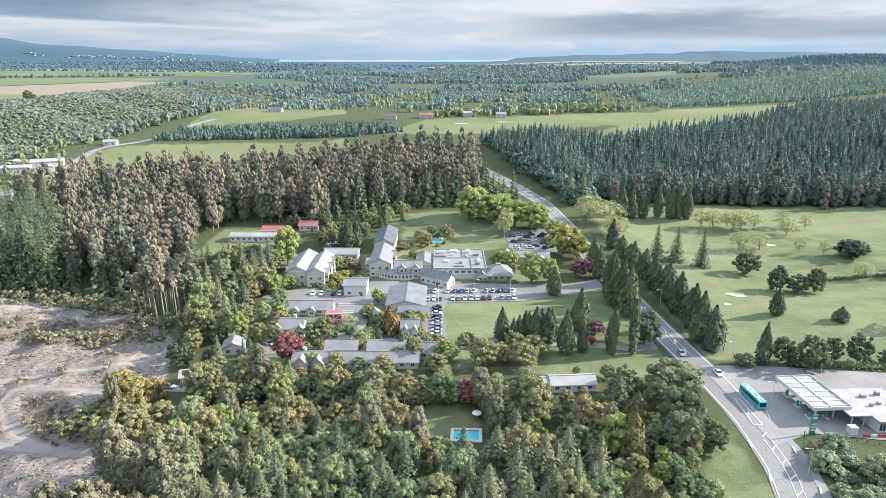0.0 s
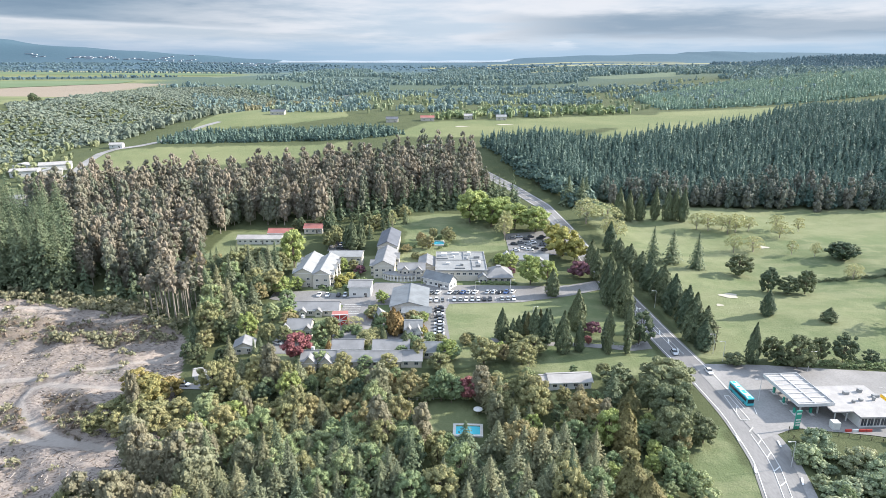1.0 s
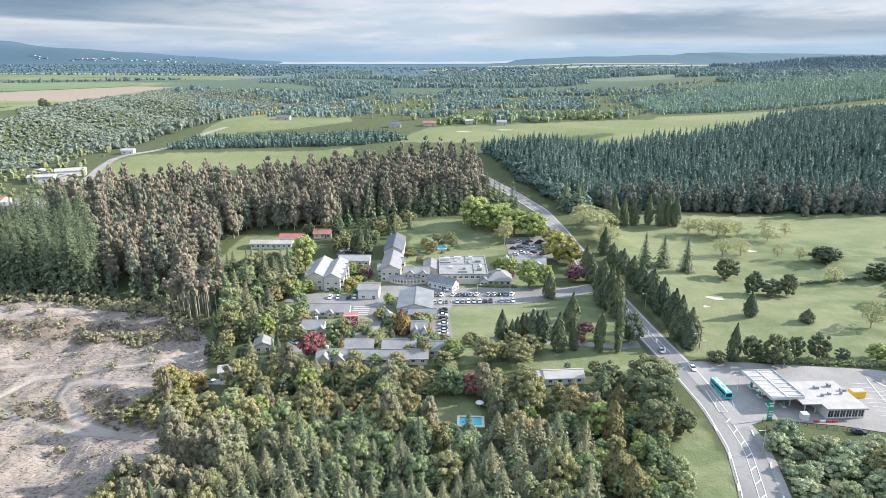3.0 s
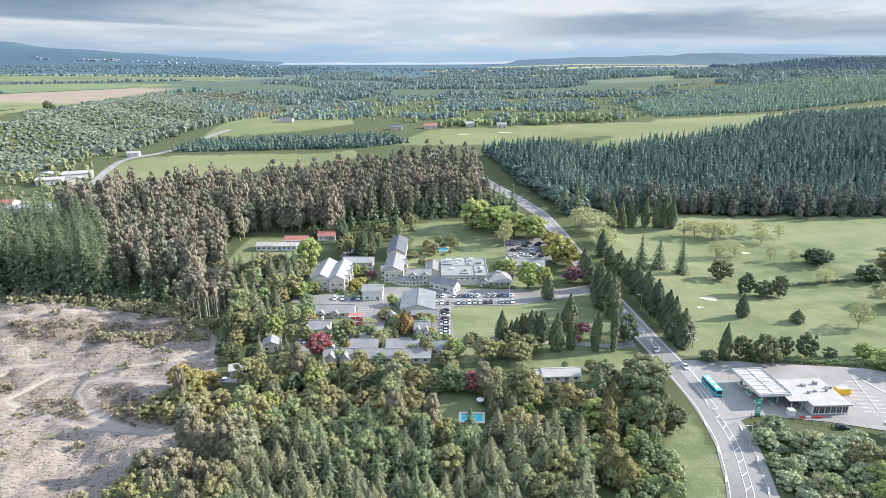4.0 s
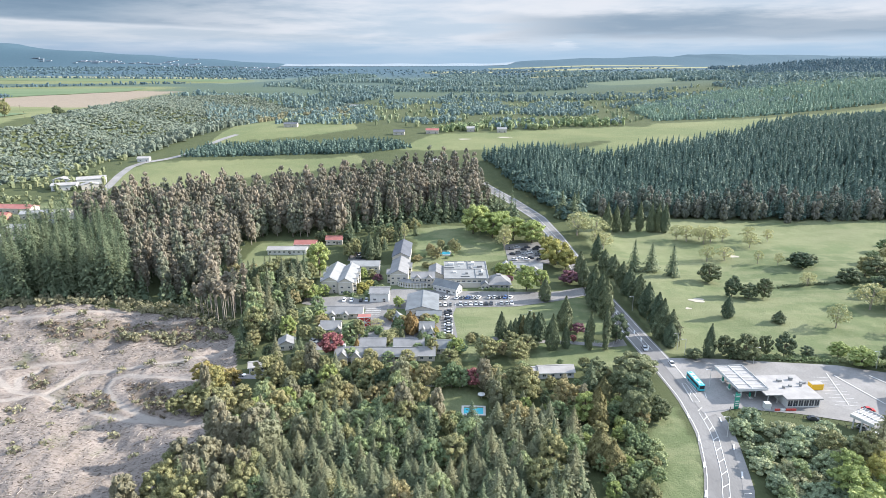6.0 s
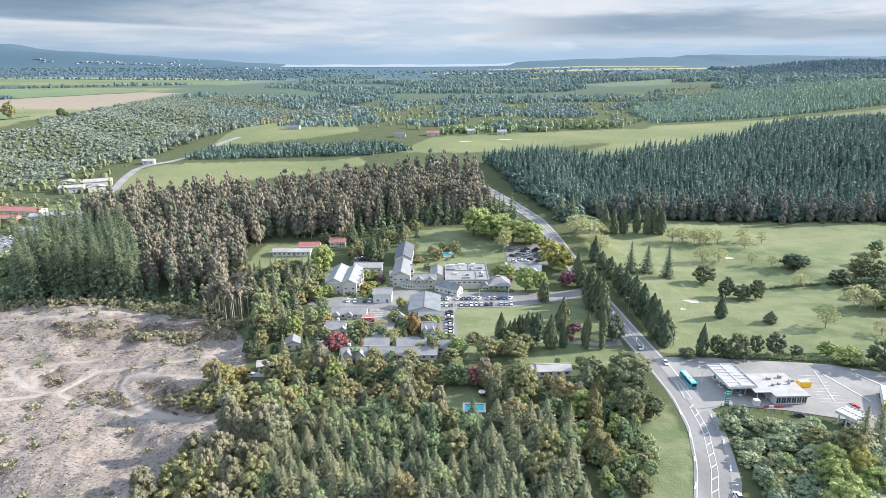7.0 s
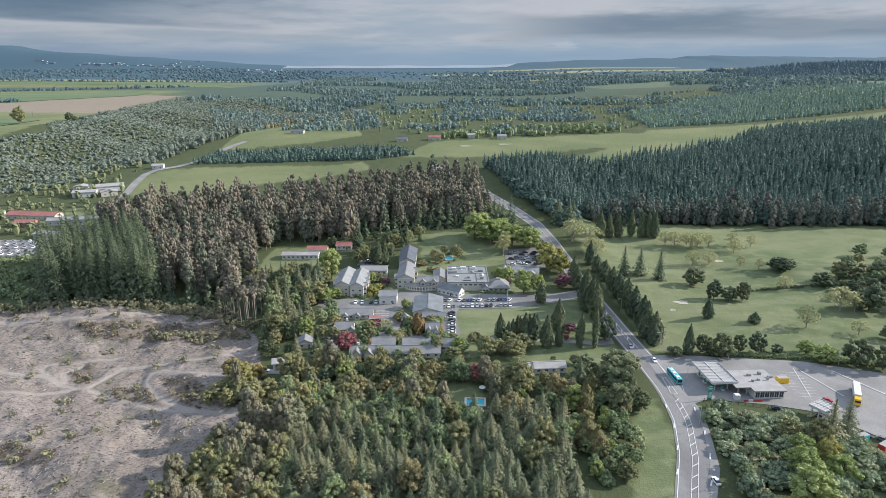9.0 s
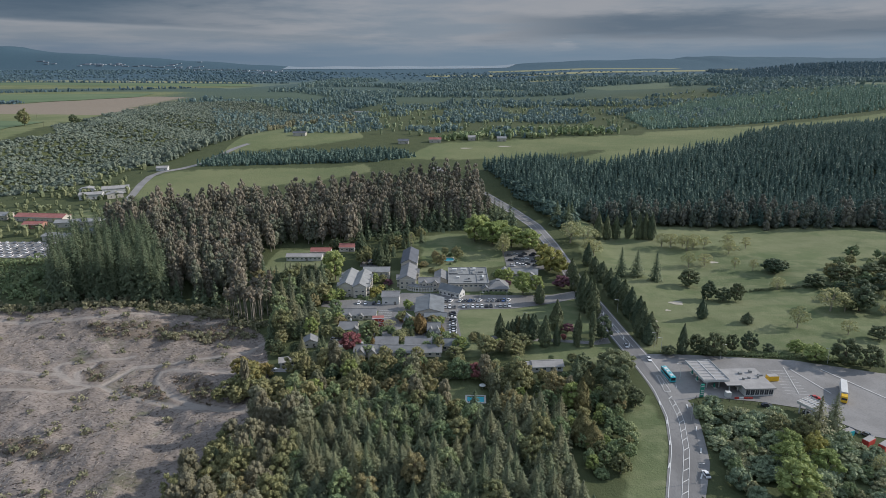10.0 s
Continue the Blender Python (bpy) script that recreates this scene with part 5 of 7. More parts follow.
for x, y in zip(X, Y):
    plant((GREENS, DARKS, PALES, GREENS)[int(RNG.integers(4))], x, y, RNG.uniform(0.4, 0.75), tall=RNG.uniform(0.8, 1.1))
# garden trees among the units
grove(GREENS, [(-25, 212, 9, 3.0), (-13, 201, 6, 3.2), (-16, 191, 6, 3.0), (-67, 233, 7, 3.6), (28, 300, 5, 3.2), (-72, 226, 8, 3.6), (-70, 244, 7, 3.4), (-6, 204, 5, 2.6)])
grove(OAKS, [(-12, 222, 6, 3.6), (32, 195, 8, 5.2), (26, 200, 7, 4.0), (-62, 206, 7, 3.4), (-78, 222, 9, 4.0), (9, 206, 4, 2.6), (-36, 186, 6, 3.4)])
grove(PALES, [(-29, 202, 4, 2.6)])
grove(FRESH, [(-9, 224, 5, 2.6), (-70, 262, 7, 3.2), (-56, 206, 5, 2.6), (20, 196, 5, 2.8)])
grove(YELLOWS, [(-47, 276, 4, 2.6), (-49, 272, 3.4, 2.2), (-20, 222, 4, 1.8), (-9, 210, 4.5, 2.2)])
grove(ORANGES, [(-18.6, 214, 9, 2.6), (-21.5, 216, 8, 2.4), (-31, 229, 4, 1.6)])
grove(SHRUBS, [(-46 + 2.6 * k, 268 + 1.2 * math.sin(k * 1.3), 1.4, 1.5) for k in range(4)] + [(-10 + 2.8 * k, 270.5, 1.3, 1.4) for k in range(3)] + [(16 + 2.9 * k, 271 - 0.3 * k, 1.4, 1.5) for k in range(7)])
# low hedges
X, Y = spread([(118, 187.5), (118, 190.5), (160, 187), (215, 175), (215, 171), (160, 183)], 1.6, 0.95)
wood_stuff("yard_hedge", [broad_shape(1.5, 1.2, -0.2, 5, 60, 0.24, 0) for _ in range(3)], X, Y, 0.7, 1.2, M_GREEN, M_BARK, "low green hedge behind the service yard")
X, Y = spread([(166, 270), (166, 272.5), (205, 279), (255, 280), (255, 277), (205, 276)], 1.8, 0.9)
wood_stuff("course_hedge", [broad_shape(1.4, 1.2, -0.2, 5, 50, 0.26, 0) for _ in range(3)], X, Y, 0.6, 1.1, M_CYPRESS, M_BARK, "dark low hedge across the golf course")
# garden shrubs
X, Y = spread([(-60, 200), (-60, 262), (-44, 286), (-36, 262), (-34, 250), (-30, 205), (-8, 203), (-8, 186), (-52, 188)], 4.2, 0.6, [[(-62, 226), (-62, 260), (-36, 260), (-36, 226)]])
for x, y in zip(X, Y):
    plant(SHRUBS, x, y, RNG.uniform(0.4, 0.9))
for x, y in ((1, 326), (-13, 328), (-10.6, 335), (-14, 331), (-12.6, 322), (-6.6, 337.5), (1, 337), (-17, 324), (-8.6, 322), (2.5, 331), (-2.6, 322), (-3, 338)):
    plant((SHRUBS, OAKS)[int(RNG.uniform() < 0.4)], x, y, RNG.uniform(0.35, 0.6) * 1.2)
# ---- buildings ----
def paint_wall(name, c):
    return surface(name, c, tuple(v * 1.1 for v in c), 0.35, 4.0, 0.8, 0.1, 0.01, tuple(v * 0.75 for v in c))


def metal_roof(name, c):
    m, nt, b = material(name, 0.6, 0.0, 0.3)
    n, w = mnoise(nt, 0.25, 5.0, 0.6), mnoise(nt, 3.0, 4.0, 0.6)
    col = mmix(nt, mstep(nt, n, 0.3, 0.7), tuple(v * 0.85 for v in c), tuple(v * 1.12 for v in c))
    nt.links.new(mmix(nt, mmath(nt, "MULTIPLY", mstep(nt, w, 0.5, 0.8), 0.3), col, tuple(v * 0.6 for v in c)), b.inputs["Base Color"])
    geo = mnode(nt, "ShaderNodeTexCoord").outputs["Object"]
    wave = mnode(nt, "ShaderNodeTexWave", {"Vector": geo, "Scale": 1.6}, bands_direction="X").outputs["Fac"]
    mbump(nt, b, wave, 0.3, 0.03)
    return m


M_CREAM = paint_wall("cream_wall", (0.50, 0.47, 0.41))
M_WHITE = paint_wall("white_wall", (0.58, 0.58, 0.56))
M_TRIM = plain("white_trim", (0.66, 0.66, 0.64), 0.5)
M_GREYROOF = metal_roof("grey_roof", (0.215, 0.215, 0.215))
M_PALEROOF = metal_roof("pale_roof", (0.255, 0.258, 0.255))
M_DARKROOF = metal_roof("dark_roof", (0.11, 0.118, 0.135))
M_BLUEROOF = metal_roof("blue_grey_roof", (0.175, 0.188, 0.195))
M_REDROOF = metal_roof("red_roof", (0.32, 0.13, 0.11))
M_WHITEROOF = metal_roof("white_roof", (0.335, 0.32, 0.305))
M_FLATROOF = surface("roof_membrane", (0.21, 0.215, 0.215), (0.265, 0.27, 0.265), 0.15, 1.5, 0.8, 0.1, 0.01, (0.34, 0.36, 0.38))
M_GLASS, nt, b = material("window_glass", 0.08, 0.0, 0.6)
b.inputs["Base Color"].default_value = (0.035, 0.045, 0.055, 1)
M_DARKDOOR = plain("dark_door", (0.10, 0.09, 0.08), 0.6)
M_REDPAINT = plain("red_paint", (0.45, 0.06, 0.05), 0.5)
M_BRICKWALL = paint_wall("brick_wall", (0.36, 0.20, 0.15))


def box(bm, x0, x1, y0, y1, z0, z1):
    v = [bm.verts.new((x, y, z)) for z in (z0, z1) for y in (y0, y1) for x in (x0, x1)]
    for f in ((0, 2, 3, 1), (4, 5, 7, 6), (0, 1, 5, 4), (1, 3, 7, 5), (3, 2, 6, 7), (2, 0, 4, 6)):
        bm.faces.new([v[i] for i in f])


def part(name, bm, mat, parent, label_="", bevel=0.0):
    """Links a bmesh as one mesh under a thing."""
    if bevel:
        bmesh.ops.bevel(bm, geom=bm.edges[:], offset=bevel, segments=1, affect="EDGES")
    bm.normal_update()
    me = bpy.data.meshes.new(name)
    bm.to_mesh(me)
    bm.free()
    me.materials.append(mat)
    o = new(name, me)
    o.parent = parent
    if label_:
        o["label"] = label_
    return o


def slab(bm, pts, t):
    """A sloping plate: four corners, thickened downwards."""
    top = [bm.verts.new(p) for p in pts]
    low = [bm.verts.new((p[0], p[1], p[2] - t)) for p in pts]
    bm.faces.new(top)
    bm.faces.new(low[::-1])
    n = len(pts)
    for i in range(n):
        bm.faces.new((top[i], low[i], low[(i + 1) % n], top[(i + 1) % n]))


WINDOW_DATA = {}


def window(parent, x, y, z, turn, w=1.5, h=1.2):
    """A framed window set 3 cm proud of the wall, with a glass pane of its own."""
    key = (w, h)
    if key not in WINDOW_DATA:
        bm = bmesh.new()
        box(bm, -w / 2, -w / 2 + 0.1, -0.08, 0.03, 0, h)
        box(bm, w / 2 - 0.1, w / 2, -0.08, 0.03, 0, h)
        box(bm, -w / 2 + 0.1, w / 2 - 0.1, -0.08, 0.03, 0, 0.1)
        box(bm, -w / 2 + 0.1, w / 2 - 0.1, -0.08, 0.03, h - 0.1, h)
        box(bm, -0.03, 0.03, -0.06, 0.03, 0.1, h - 0.1)
        fm = bpy.data.meshes.new("window")
        bm.to_mesh(fm)
        bm.free()
        fm.materials.append(M_TRIM)
        bm = bmesh.new()
        box(bm, -w / 2 + 0.1, w / 2 - 0.1, -0.03, 0.02, 0.1, h - 0.1)
        gm = bpy.data.meshes.new("pane")
        bm.to_mesh(gm)
        bm.free()
        gm.materials.append(M_GLASS)
        WINDOW_DATA[key] = (fm, gm)
    fm, gm = WINDOW_DATA[key]
    o = new("window", fm)
    o.parent = parent
    o.matrix_basis = pose(x, y, z, 0, 0, turn)
    g = new("pane", gm)
    g.parent = o
    return o


def gable_roof(bm, x0, x1, y0, y1, z, rise, axis, over=0.5, t=0.22):
    if axis == "x":
        ym = (y0 + y1) / 2
        k = rise / ((y1 - y0) / 2)
        slab(bm, [(x0 - over, y0 - over, z - over * k), (x1 + over, y0 - over, z - over * k), (x1 + over, ym, z + rise), (x0 - over, ym, z + rise)], t)
        slab(bm, [(x0 - over, ym, z + rise), (x1 + over, ym, z + rise), (x1 + over, y1 + over, z - over * k), (x0 - over, y1 + over, z - over * k)], t)
    else:
        xm = (x0 + x1) / 2
        k = rise / ((x1 - x0) / 2)
        slab(bm, [(x0 - over, y0 - over, z - over * k), (xm, y0 - over, z + rise), (xm, y1 + over, z + rise), (x0 - over, y1 + over, z - over * k)], t)
        slab(bm, [(xm, y0 - over, z + rise), (x1 + over, y0 - over, z - over * k), (x1 + over, y1 + over, z - over * k), (xm, y1 + over, z + rise)], t)


def gable_walls(bm, x0, x1, y0, y1, z0, z, rise, axis):
    box(bm, x0, x1, y0, y1, z0, z)
    if axis == "x":
        ym = (y0 + y1) / 2
        for x in (x0, x1):
            s = 0.2 if x == x0 else -0.2
            a = [bm.verts.new((x, y0, z)), bm.verts.new((x, y1, z)), bm.verts.new((x, ym, z + rise - 0.1))]
            c = [bm.verts.new((x + s, y0, z)), bm.verts.new((x + s, y1, z)), bm.verts.new((x + s, ym, z + rise - 0.1))]
            bm.faces.new(a), bm.faces.new(c)
    else:
        xm = (x0 + x1) / 2
        for y in (y0, y1):
            a = [bm.verts.new((x0, y, z)), bm.verts.new((x1, y, z)), bm.verts.new((xm, y, z + rise - 0.1))]
            bm.faces.new(a)


def house(name, cx, cy, w, d, h, rise=2.0, axis="x", turn=0.0, wall=None, roof=None, storeys=1, label_="", wings=(), gap=3.0, chimney=None, sides="frl", dark_door=True):
    """A building at its centre: walls, pitched or flat roof, windows by storey, a door, wings as (x0, x1, y0, y1, h, rise, axis)."""
    top = new(name)
    z = float(land(cx, cy))
    top.matrix_basis = pose(cx, cy, z, 0, 0, turn)
    wall, roof = wall or M_CREAM, roof or M_GREYROOF
    blocks = [(-w / 2, w / 2, -d / 2, d / 2, h, rise, axis), *wings]
    for i, (x0, x1, y0, y1, hh, rr, ax) in enumerate(blocks):
        bm = bmesh.new()
        if rr > 0:
            gable_walls(bm, x0, x1, y0, y1, -0.6, hh, rr, ax)
        else:
            box(bm, x0, x1, y0, y1, -0.6, hh)
        part("wall", bm, wall, top)
        bm = bmesh.new()
        if rr > 0:
            gable_roof(bm, x0, x1, y0, y1, hh + 0.24, rr, ax)
            if ax == "x":
                box(bm, x0 - 0.6, x1 + 0.6, (y0 + y1) / 2 - 0.18, (y0 + y1) / 2 + 0.18, hh + 0.2 + rr, hh + 0.34 + rr)
            else:
                box(bm, (x0 + x1) / 2 - 0.18, (x0 + x1) / 2 + 0.18, y0 - 0.6, y1 + 0.6, hh + 0.2 + rr, hh + 0.34 + rr)
        else:
            box(bm, x0 - 0.2, x1 + 0.2, y0 - 0.2, y1 + 0.2, hh + 0.004, hh + 0.25)
        part("roof", bm, roof, top)
        bm = bmesh.new()
        box(bm, x0 - 0.55, x1 + 0.55, y0 - 0.62 if rr and ax == "x" else y0 - 0.1, y0 - 0.55 if rr and ax == "x" else y0 - 0.03, hh - 0.25, hh - 0.02)
        part("gutter", bm, M_TRIM, top, "white painted gutter")
        n = max(1, int((x1 - x0) / gap))
        for s in range(storeys if i == 0 else max(1, round(hh / 3.0))):
            zz = 0.9 + s * 2.75
            if zz + 1.3 > hh:
                continue
            for k in range(n):
                window(top, x0 + (k + 0.5) * (x1 - x0) / n, y0, zz, 0)
            m_ = max(1, int((y1 - y0) / gap))
            for k in range(m_):
                yy = y0 + (k + 0.5) * (y1 - y0) / m_
                if "r" in sides:
                    window(top, x1, yy, zz, 90)
                if "l" in sides:
                    window(top, x0, yy, zz, -90)
    if dark_door:
        bm = bmesh.new()
        box(bm, -0.5, 0.5, -d / 2 - 0.05, -d / 2 + 0.03, 0, 2.05)
        part("door", bm, M_DARKDOOR, top, "dark panelled door").location.x = w * 0.5 / max(1, int(w / gap)) + w * 0.02
    if chimney:
        bm = bmesh.new()
        box(bm, chimney[0] - 0.5, chimney[0] + 0.5, chimney[1] - 0.5, chimney[1] + 0.5, h - 0.2, h + rise + 1.3)
        part("chimney", bm, M_WHITE, top, "white plastered chimney", 0.06)
    return tagged(top, label_, "building")


LODGE = "grey-roofed cream lodge of the resort"
house("motel_block", -27, 189, 22, 7, 2.8, 2.0, label_="long low motel block with grey metal roof", wings=((11.2, 18.5, -3.0, 4.0, 2.8, 2.0, "x"), (-24, -11.2, -3.2, 4.2, 2.8, 2.0, "x"), (-22.5, -18.5, -6, -3.3, 3.2, 2.4, "y"), (-17, -13, -5.5, -3.3, 3.0, 2.2, "y")), chimney=(-20.5, 1))
house("motel_block", -36, 198.5, 11, 7, 2.8, 1.8, label_="low grey-roofed motel wing behind the block", wings=())
house("motel_block", -20, 198, 13, 7, 2.8, 1.9, label_="low grey-roofed motel wing behind the block")
house("lodge_block", -67.4, 279, 8.5, 27, 7.2, 2.2, "y", roof=M_PALEROOF, storeys=2, label_="three-storey cream lodge block with stepped pale roofs", wings=((-5.4, -4.26, -11, -7, 6.4, 1.2, "x"), (-5.4, -4.26, -2, 2, 6.4, 1.2, "x"), (-5.4, -4.26, 7, 11, 6.4, 1.2, "x")))
house("lodge_block", -58.6, 277, 8.0, 27, 7.2, 2.2, "y", roof=M_PALEROOF, storeys=2, label_="cream lodge block with stepped pale roofs", wings=((4.05, 5.4, -11, -7, 6.4, 1.2, "x"), (4.05, 5.4, -3, 1, 6.4, 1.2, "x"), (4.05, 5.4, 6, 10, 6.4, 1.2, "x")))
house("lodge_block", -52, 299.5, 17, 9, 6.0, 1.6, "x", storeys=2, label_="two-storey cream lodge with rows of windows", roof=M_PALEROOF)
house("lodge_block", -30.5, 291, 10, 26, 6.6, 2.6, "y", storeys=2, label_=LODGE, wings=((-6.8, -5.05, -9, -3, 5.6, 1.6, "x"), (5.05, 6.6, 2, 8, 5.8, 1.6, "x")))
house("lodge_block", -31, 320.5, 10.5, 29, 6.4, 2.6, "y", storeys=2, roof=M_DARKROOF, label_="long lodge block with a dark slate-grey roof")
house("lodge_block", -16.5, 279, 13, 8, 5.6, 2.0, "x", storeys=2, label_="two-storey cream wing with gabled dormers", wings=((-4.6, -1.6, -5.0, -4.05, 5.8, 1.5, "y"), (2.0, 5.0, -5.0, -4.05, 5.8, 1.5, "y")))
house("conference_hall", -15.5, 244.5, 16, 22, 3.2, 2.2, "y", roof=M_BLUEROOF, label_="large hall with a broad blue-grey metal roof")
house("reception_building", -2.5, 268.5, 15, 6.5, 3.6, 2.6, "x", -33, M_WHITE, M_BLUEROOF, label_="white reception building with a diagonal blue-grey roof")
house("dining_wing", -9.2, 291, 8, 15, 4.4, 1.8, "y", roof=M_GREYROOF, label_="grey-roofed dining wing beside the flat-roofed block")
house("link_wing", 12, 277, 20, 5, 3.2, 1.4, "x", roof=M_BLUEROOF, label_="low glazed link wing with blue-grey roof", wings=((4.5, 8.5, -6.5, -2.6, 3.0, 1.6, "y"),), gap=2.0)
house("service_block", -39, 257, 10, 9, 5.2, 1.2, "x", wall=M_WHITE, roof=M_GREYROOF, label_="plain white service block with a grey roof", gap=5)
house("motel_block", -55.5, 235, 20, 8, 2.8, 2.0, "x", label_="grey-roofed motel units with small front gables", wings=((-6, -3.4, -5.4, -4.05, 2.6, 1.2, "y"), (0.6, 3.2, -5.4, -4.05, 2.6, 1.2, "y")))
house("cottage", -58, 216, 9, 8, 2.8, 2.4, "x", label_="cream cottage with steep grey gables", wings=((-6.5, -3.2, -6.0, -4.05, 2.8, 2.0, "y"), (2.4, 5.6, -5.6, -4.05, 2.8, 2.0, "y")), chimney=(1, 1))
house("villa", -12.5, 213, 6.5, 6, 3.2, 2.8, "x", roof=M_PALEROOF, label_="small white villa with steep pale gables", wall=M_WHITE, wings=((-2.9, -0.2, -5.2, -3.05, 3.0, 2.4, "y"), (0.8, 3.2, -4.6, -3.05, 3.0, 2.2, "y")))
house("cottage", -3.8, 196, 9, 7, 2.8, 2.0, "x", roof=M_BLUEROOF, label_="low cottage with blue-grey roof")
house("cottage", -80, 179, 11, 5, 2.6, 0.9, "x", 14, M_WHITE, M_WHITEROOF, label_="long white cottage beside the wood")
house("cottage", -75, 199, 7, 6.5, 2.8, 1.8, "y", 10, M_CREAM, M_GREYROOF, label_="small cottage with grey gabled roof")
house("pool_house", 41, 173.5, 14, 6, 2.8, 1.3, "x", 4, M_WHITE, M_WHITEROOF, label_="white house with a pale metal roof", wings=((-9.2, -7.05, -2.6, 2.6, 2.6, 1.0, "x"),))
house("hostel_block", -107, 332, 25, 7, 3.0, 1.2, "x", wall=M_WHITE, roof=M_WHITEROOF, label_="long white hostel block below the forest")
house("hostel_block", -97, 341, 14, 7, 3.2, 1.8, "x", wall=M_CREAM, roof=M_REDROOF, label_="cream hostel block with a red roof")
house("hostel_block", -79, 349, 11, 7, 3.2, 1.8, "x", wall=M_CREAM, roof=M_REDROOF, label_="red-roofed hostel building at the forest edge")
house("kiosk", -27, 226, 5, 5, 2.8, 2.0, "y", 20, M_BRICKWALL, M_PALEROOF, label_="small brick kiosk with a pale pointed roof")
house("garage", -12, 231, 12, 5, 2.8, 1.2, "x", 0, M_CREAM, M_BLUEROOF, label_="low garage range with blue-grey roof")

house("restaurant_annex", 45, 302, 20, 8, 3.2, 2.0, "x", -8, M_CREAM, M_PALEROOF, label_="low cream annex with pale grey hipped roofs", wings=((-14, -10.05, -3, 4.5, 3.0, 1.6, "y"), (3, 8, -6.5, -4.05, 3.0, 1.6, "y")))

# flat-roofed centre with its plant
centre = new("hotel_centre")
centre.matrix_basis = pose(7.6, 288, 0)
bm = bmesh.new()
box(bm, -12, 13, -14, 16, -0.6, 5.2)
part("wall", bm, M_CREAM, centre)
bm = bmesh.new()
box(bm, -12.2, 13.2, -14.2, 16.2, 5.204, 5.4)
part("roof", bm, M_FLATROOF, centre)
for x0, x1, y0, y1 in ((-12.3, -11.9, -14.3, 16.3), (12.9, 13.3, -14.3, 16.3), (-11.9, 12.9, -14.3, -13.9), (-11.9, 12.9, 15.9, 16.3), (-11.9, 12.9, 2.0, 2.3), (2.0, 2.3, 2.304, 15.9), (6.0, 6.3, -13.9, 1.99)):
    bm = bmesh.new()
    box(bm, x0, x1, y0, y1, 5.1, 5.75)
    part("parapet", bm, M_PALEROOF, centre)
for x, y, a, c, hh in ((-8, 10, 3, 2, 1.5), (-2, 12, 4, 1.6, 1.2), (5, 11, 2, 2, 1.6), (9, 6, 3, 1.6, 1.2), (-6, -4, 2, 1.4, 1.0), (1, -6, 1.6, 1.6, 1.2), (9, -8, 2.4, 1.4, 1.4), (-9, 4.5, 6, 0.9, 0.8), (4, 5, 0.9, 5, 0.7), (10, -2, 1.2, 4, 0.8), (-3, 7, 1, 1, 1.0), (0, -11, 5, 0.8, 0.7)):
    bm = bmesh.new()
    box(bm, x - a / 2, x + a / 2, y - c / 2, y + c / 2, 5.404, 5.4 + hh)
    part("roof_plant", bm, M_TRIM if (x + y) % 2 < 1 else M_PALEROOF, centre, "boxy metal roof plant", 0.08)
for k in range(8):
    window(centre, -10 + k * 3, -14, 3.2, 0, 1.9, 1.2)
tagged(centre, "flat-roofed hotel centre with ducts and plant on top", "building")
# hipped pavilion
pav = new("restaurant_pavilion")
pav.matrix_basis = pose(26.5, 277.5, 0)
bm = bmesh.new()
box(bm, -6, 6, -6, 6, -0.6, 3.0)
part("wall", bm, M_CREAM, pav)
bm = bmesh.new()
base4 = [(-7, -7, 2.9), (7, -7, 2.9), (7, 7, 2.9), (-7, 7, 2.9)]
crown4 = [(-1.2, -1.2, 6.4), (1.2, -1.2, 6.4), (1.2, 1.2, 6.4), (-1.2, 1.2, 6.4)]
for i in range(4):
    j = (i + 1) % 4
    slab(bm, [base4[i], base4[j], crown4[j], crown4[i]], 0.2)
box(bm, -1.2, 1.2, -1.2, 1.2, 6.3, 6.9)
part("roof", bm, M_GREYROOF, pav)
for k in range(4):
    window(pav, -4.5 + k * 3, -6, 0.9, 0)
    window(pav, 6, -4.5 + k * 3, 0.9, 90)
tagged(pav, "hipped grey-roofed restaurant pavilion", "building")
# curved arcade before the gabled wing
arc = new("arcade")
arc.matrix_basis = pose(-20, 276.5, 0)
bm = bmesh.new()
for k in range(14):
    a0, a1 = [radians(215 + 8 * (k + e)) for e in (0, 1)]
    p = [(13 * math.cos(a), 9 * math.sin(a) + 5.5) for a in (a0, a1)]
    q = [(12.6 * math.cos(a), 8.6 * math.sin(a) + 5.5) for a in (a0, a1)]
    for z0, z1 in ((0, 0.9), (2.1, 3.2)):
        v = [bm.verts.new((*c, z)) for z in (z0, z1) for c in (p[0], p[1], q[1], q[0])]
        for f in ((0, 1, 5, 4), (1, 2, 6, 5), (2, 3, 7, 6), (3, 0, 4, 7), (4, 5, 6, 7)):
            bm.faces.new([v[i] for i in f])
part("wall", bm, M_CREAM, arc)
for k in range(15):
    a = radians(215 + 8 * k)
    bm = bmesh.new()
    x, y = 12.8 * math.cos(a), 8.8 * math.sin(a) + 5.5
    box(bm, x - 0.3, x + 0.3, y - 0.3, y + 0.3, 0.0, 3.0)
    part("pillar", bm, M_TRIM, arc)
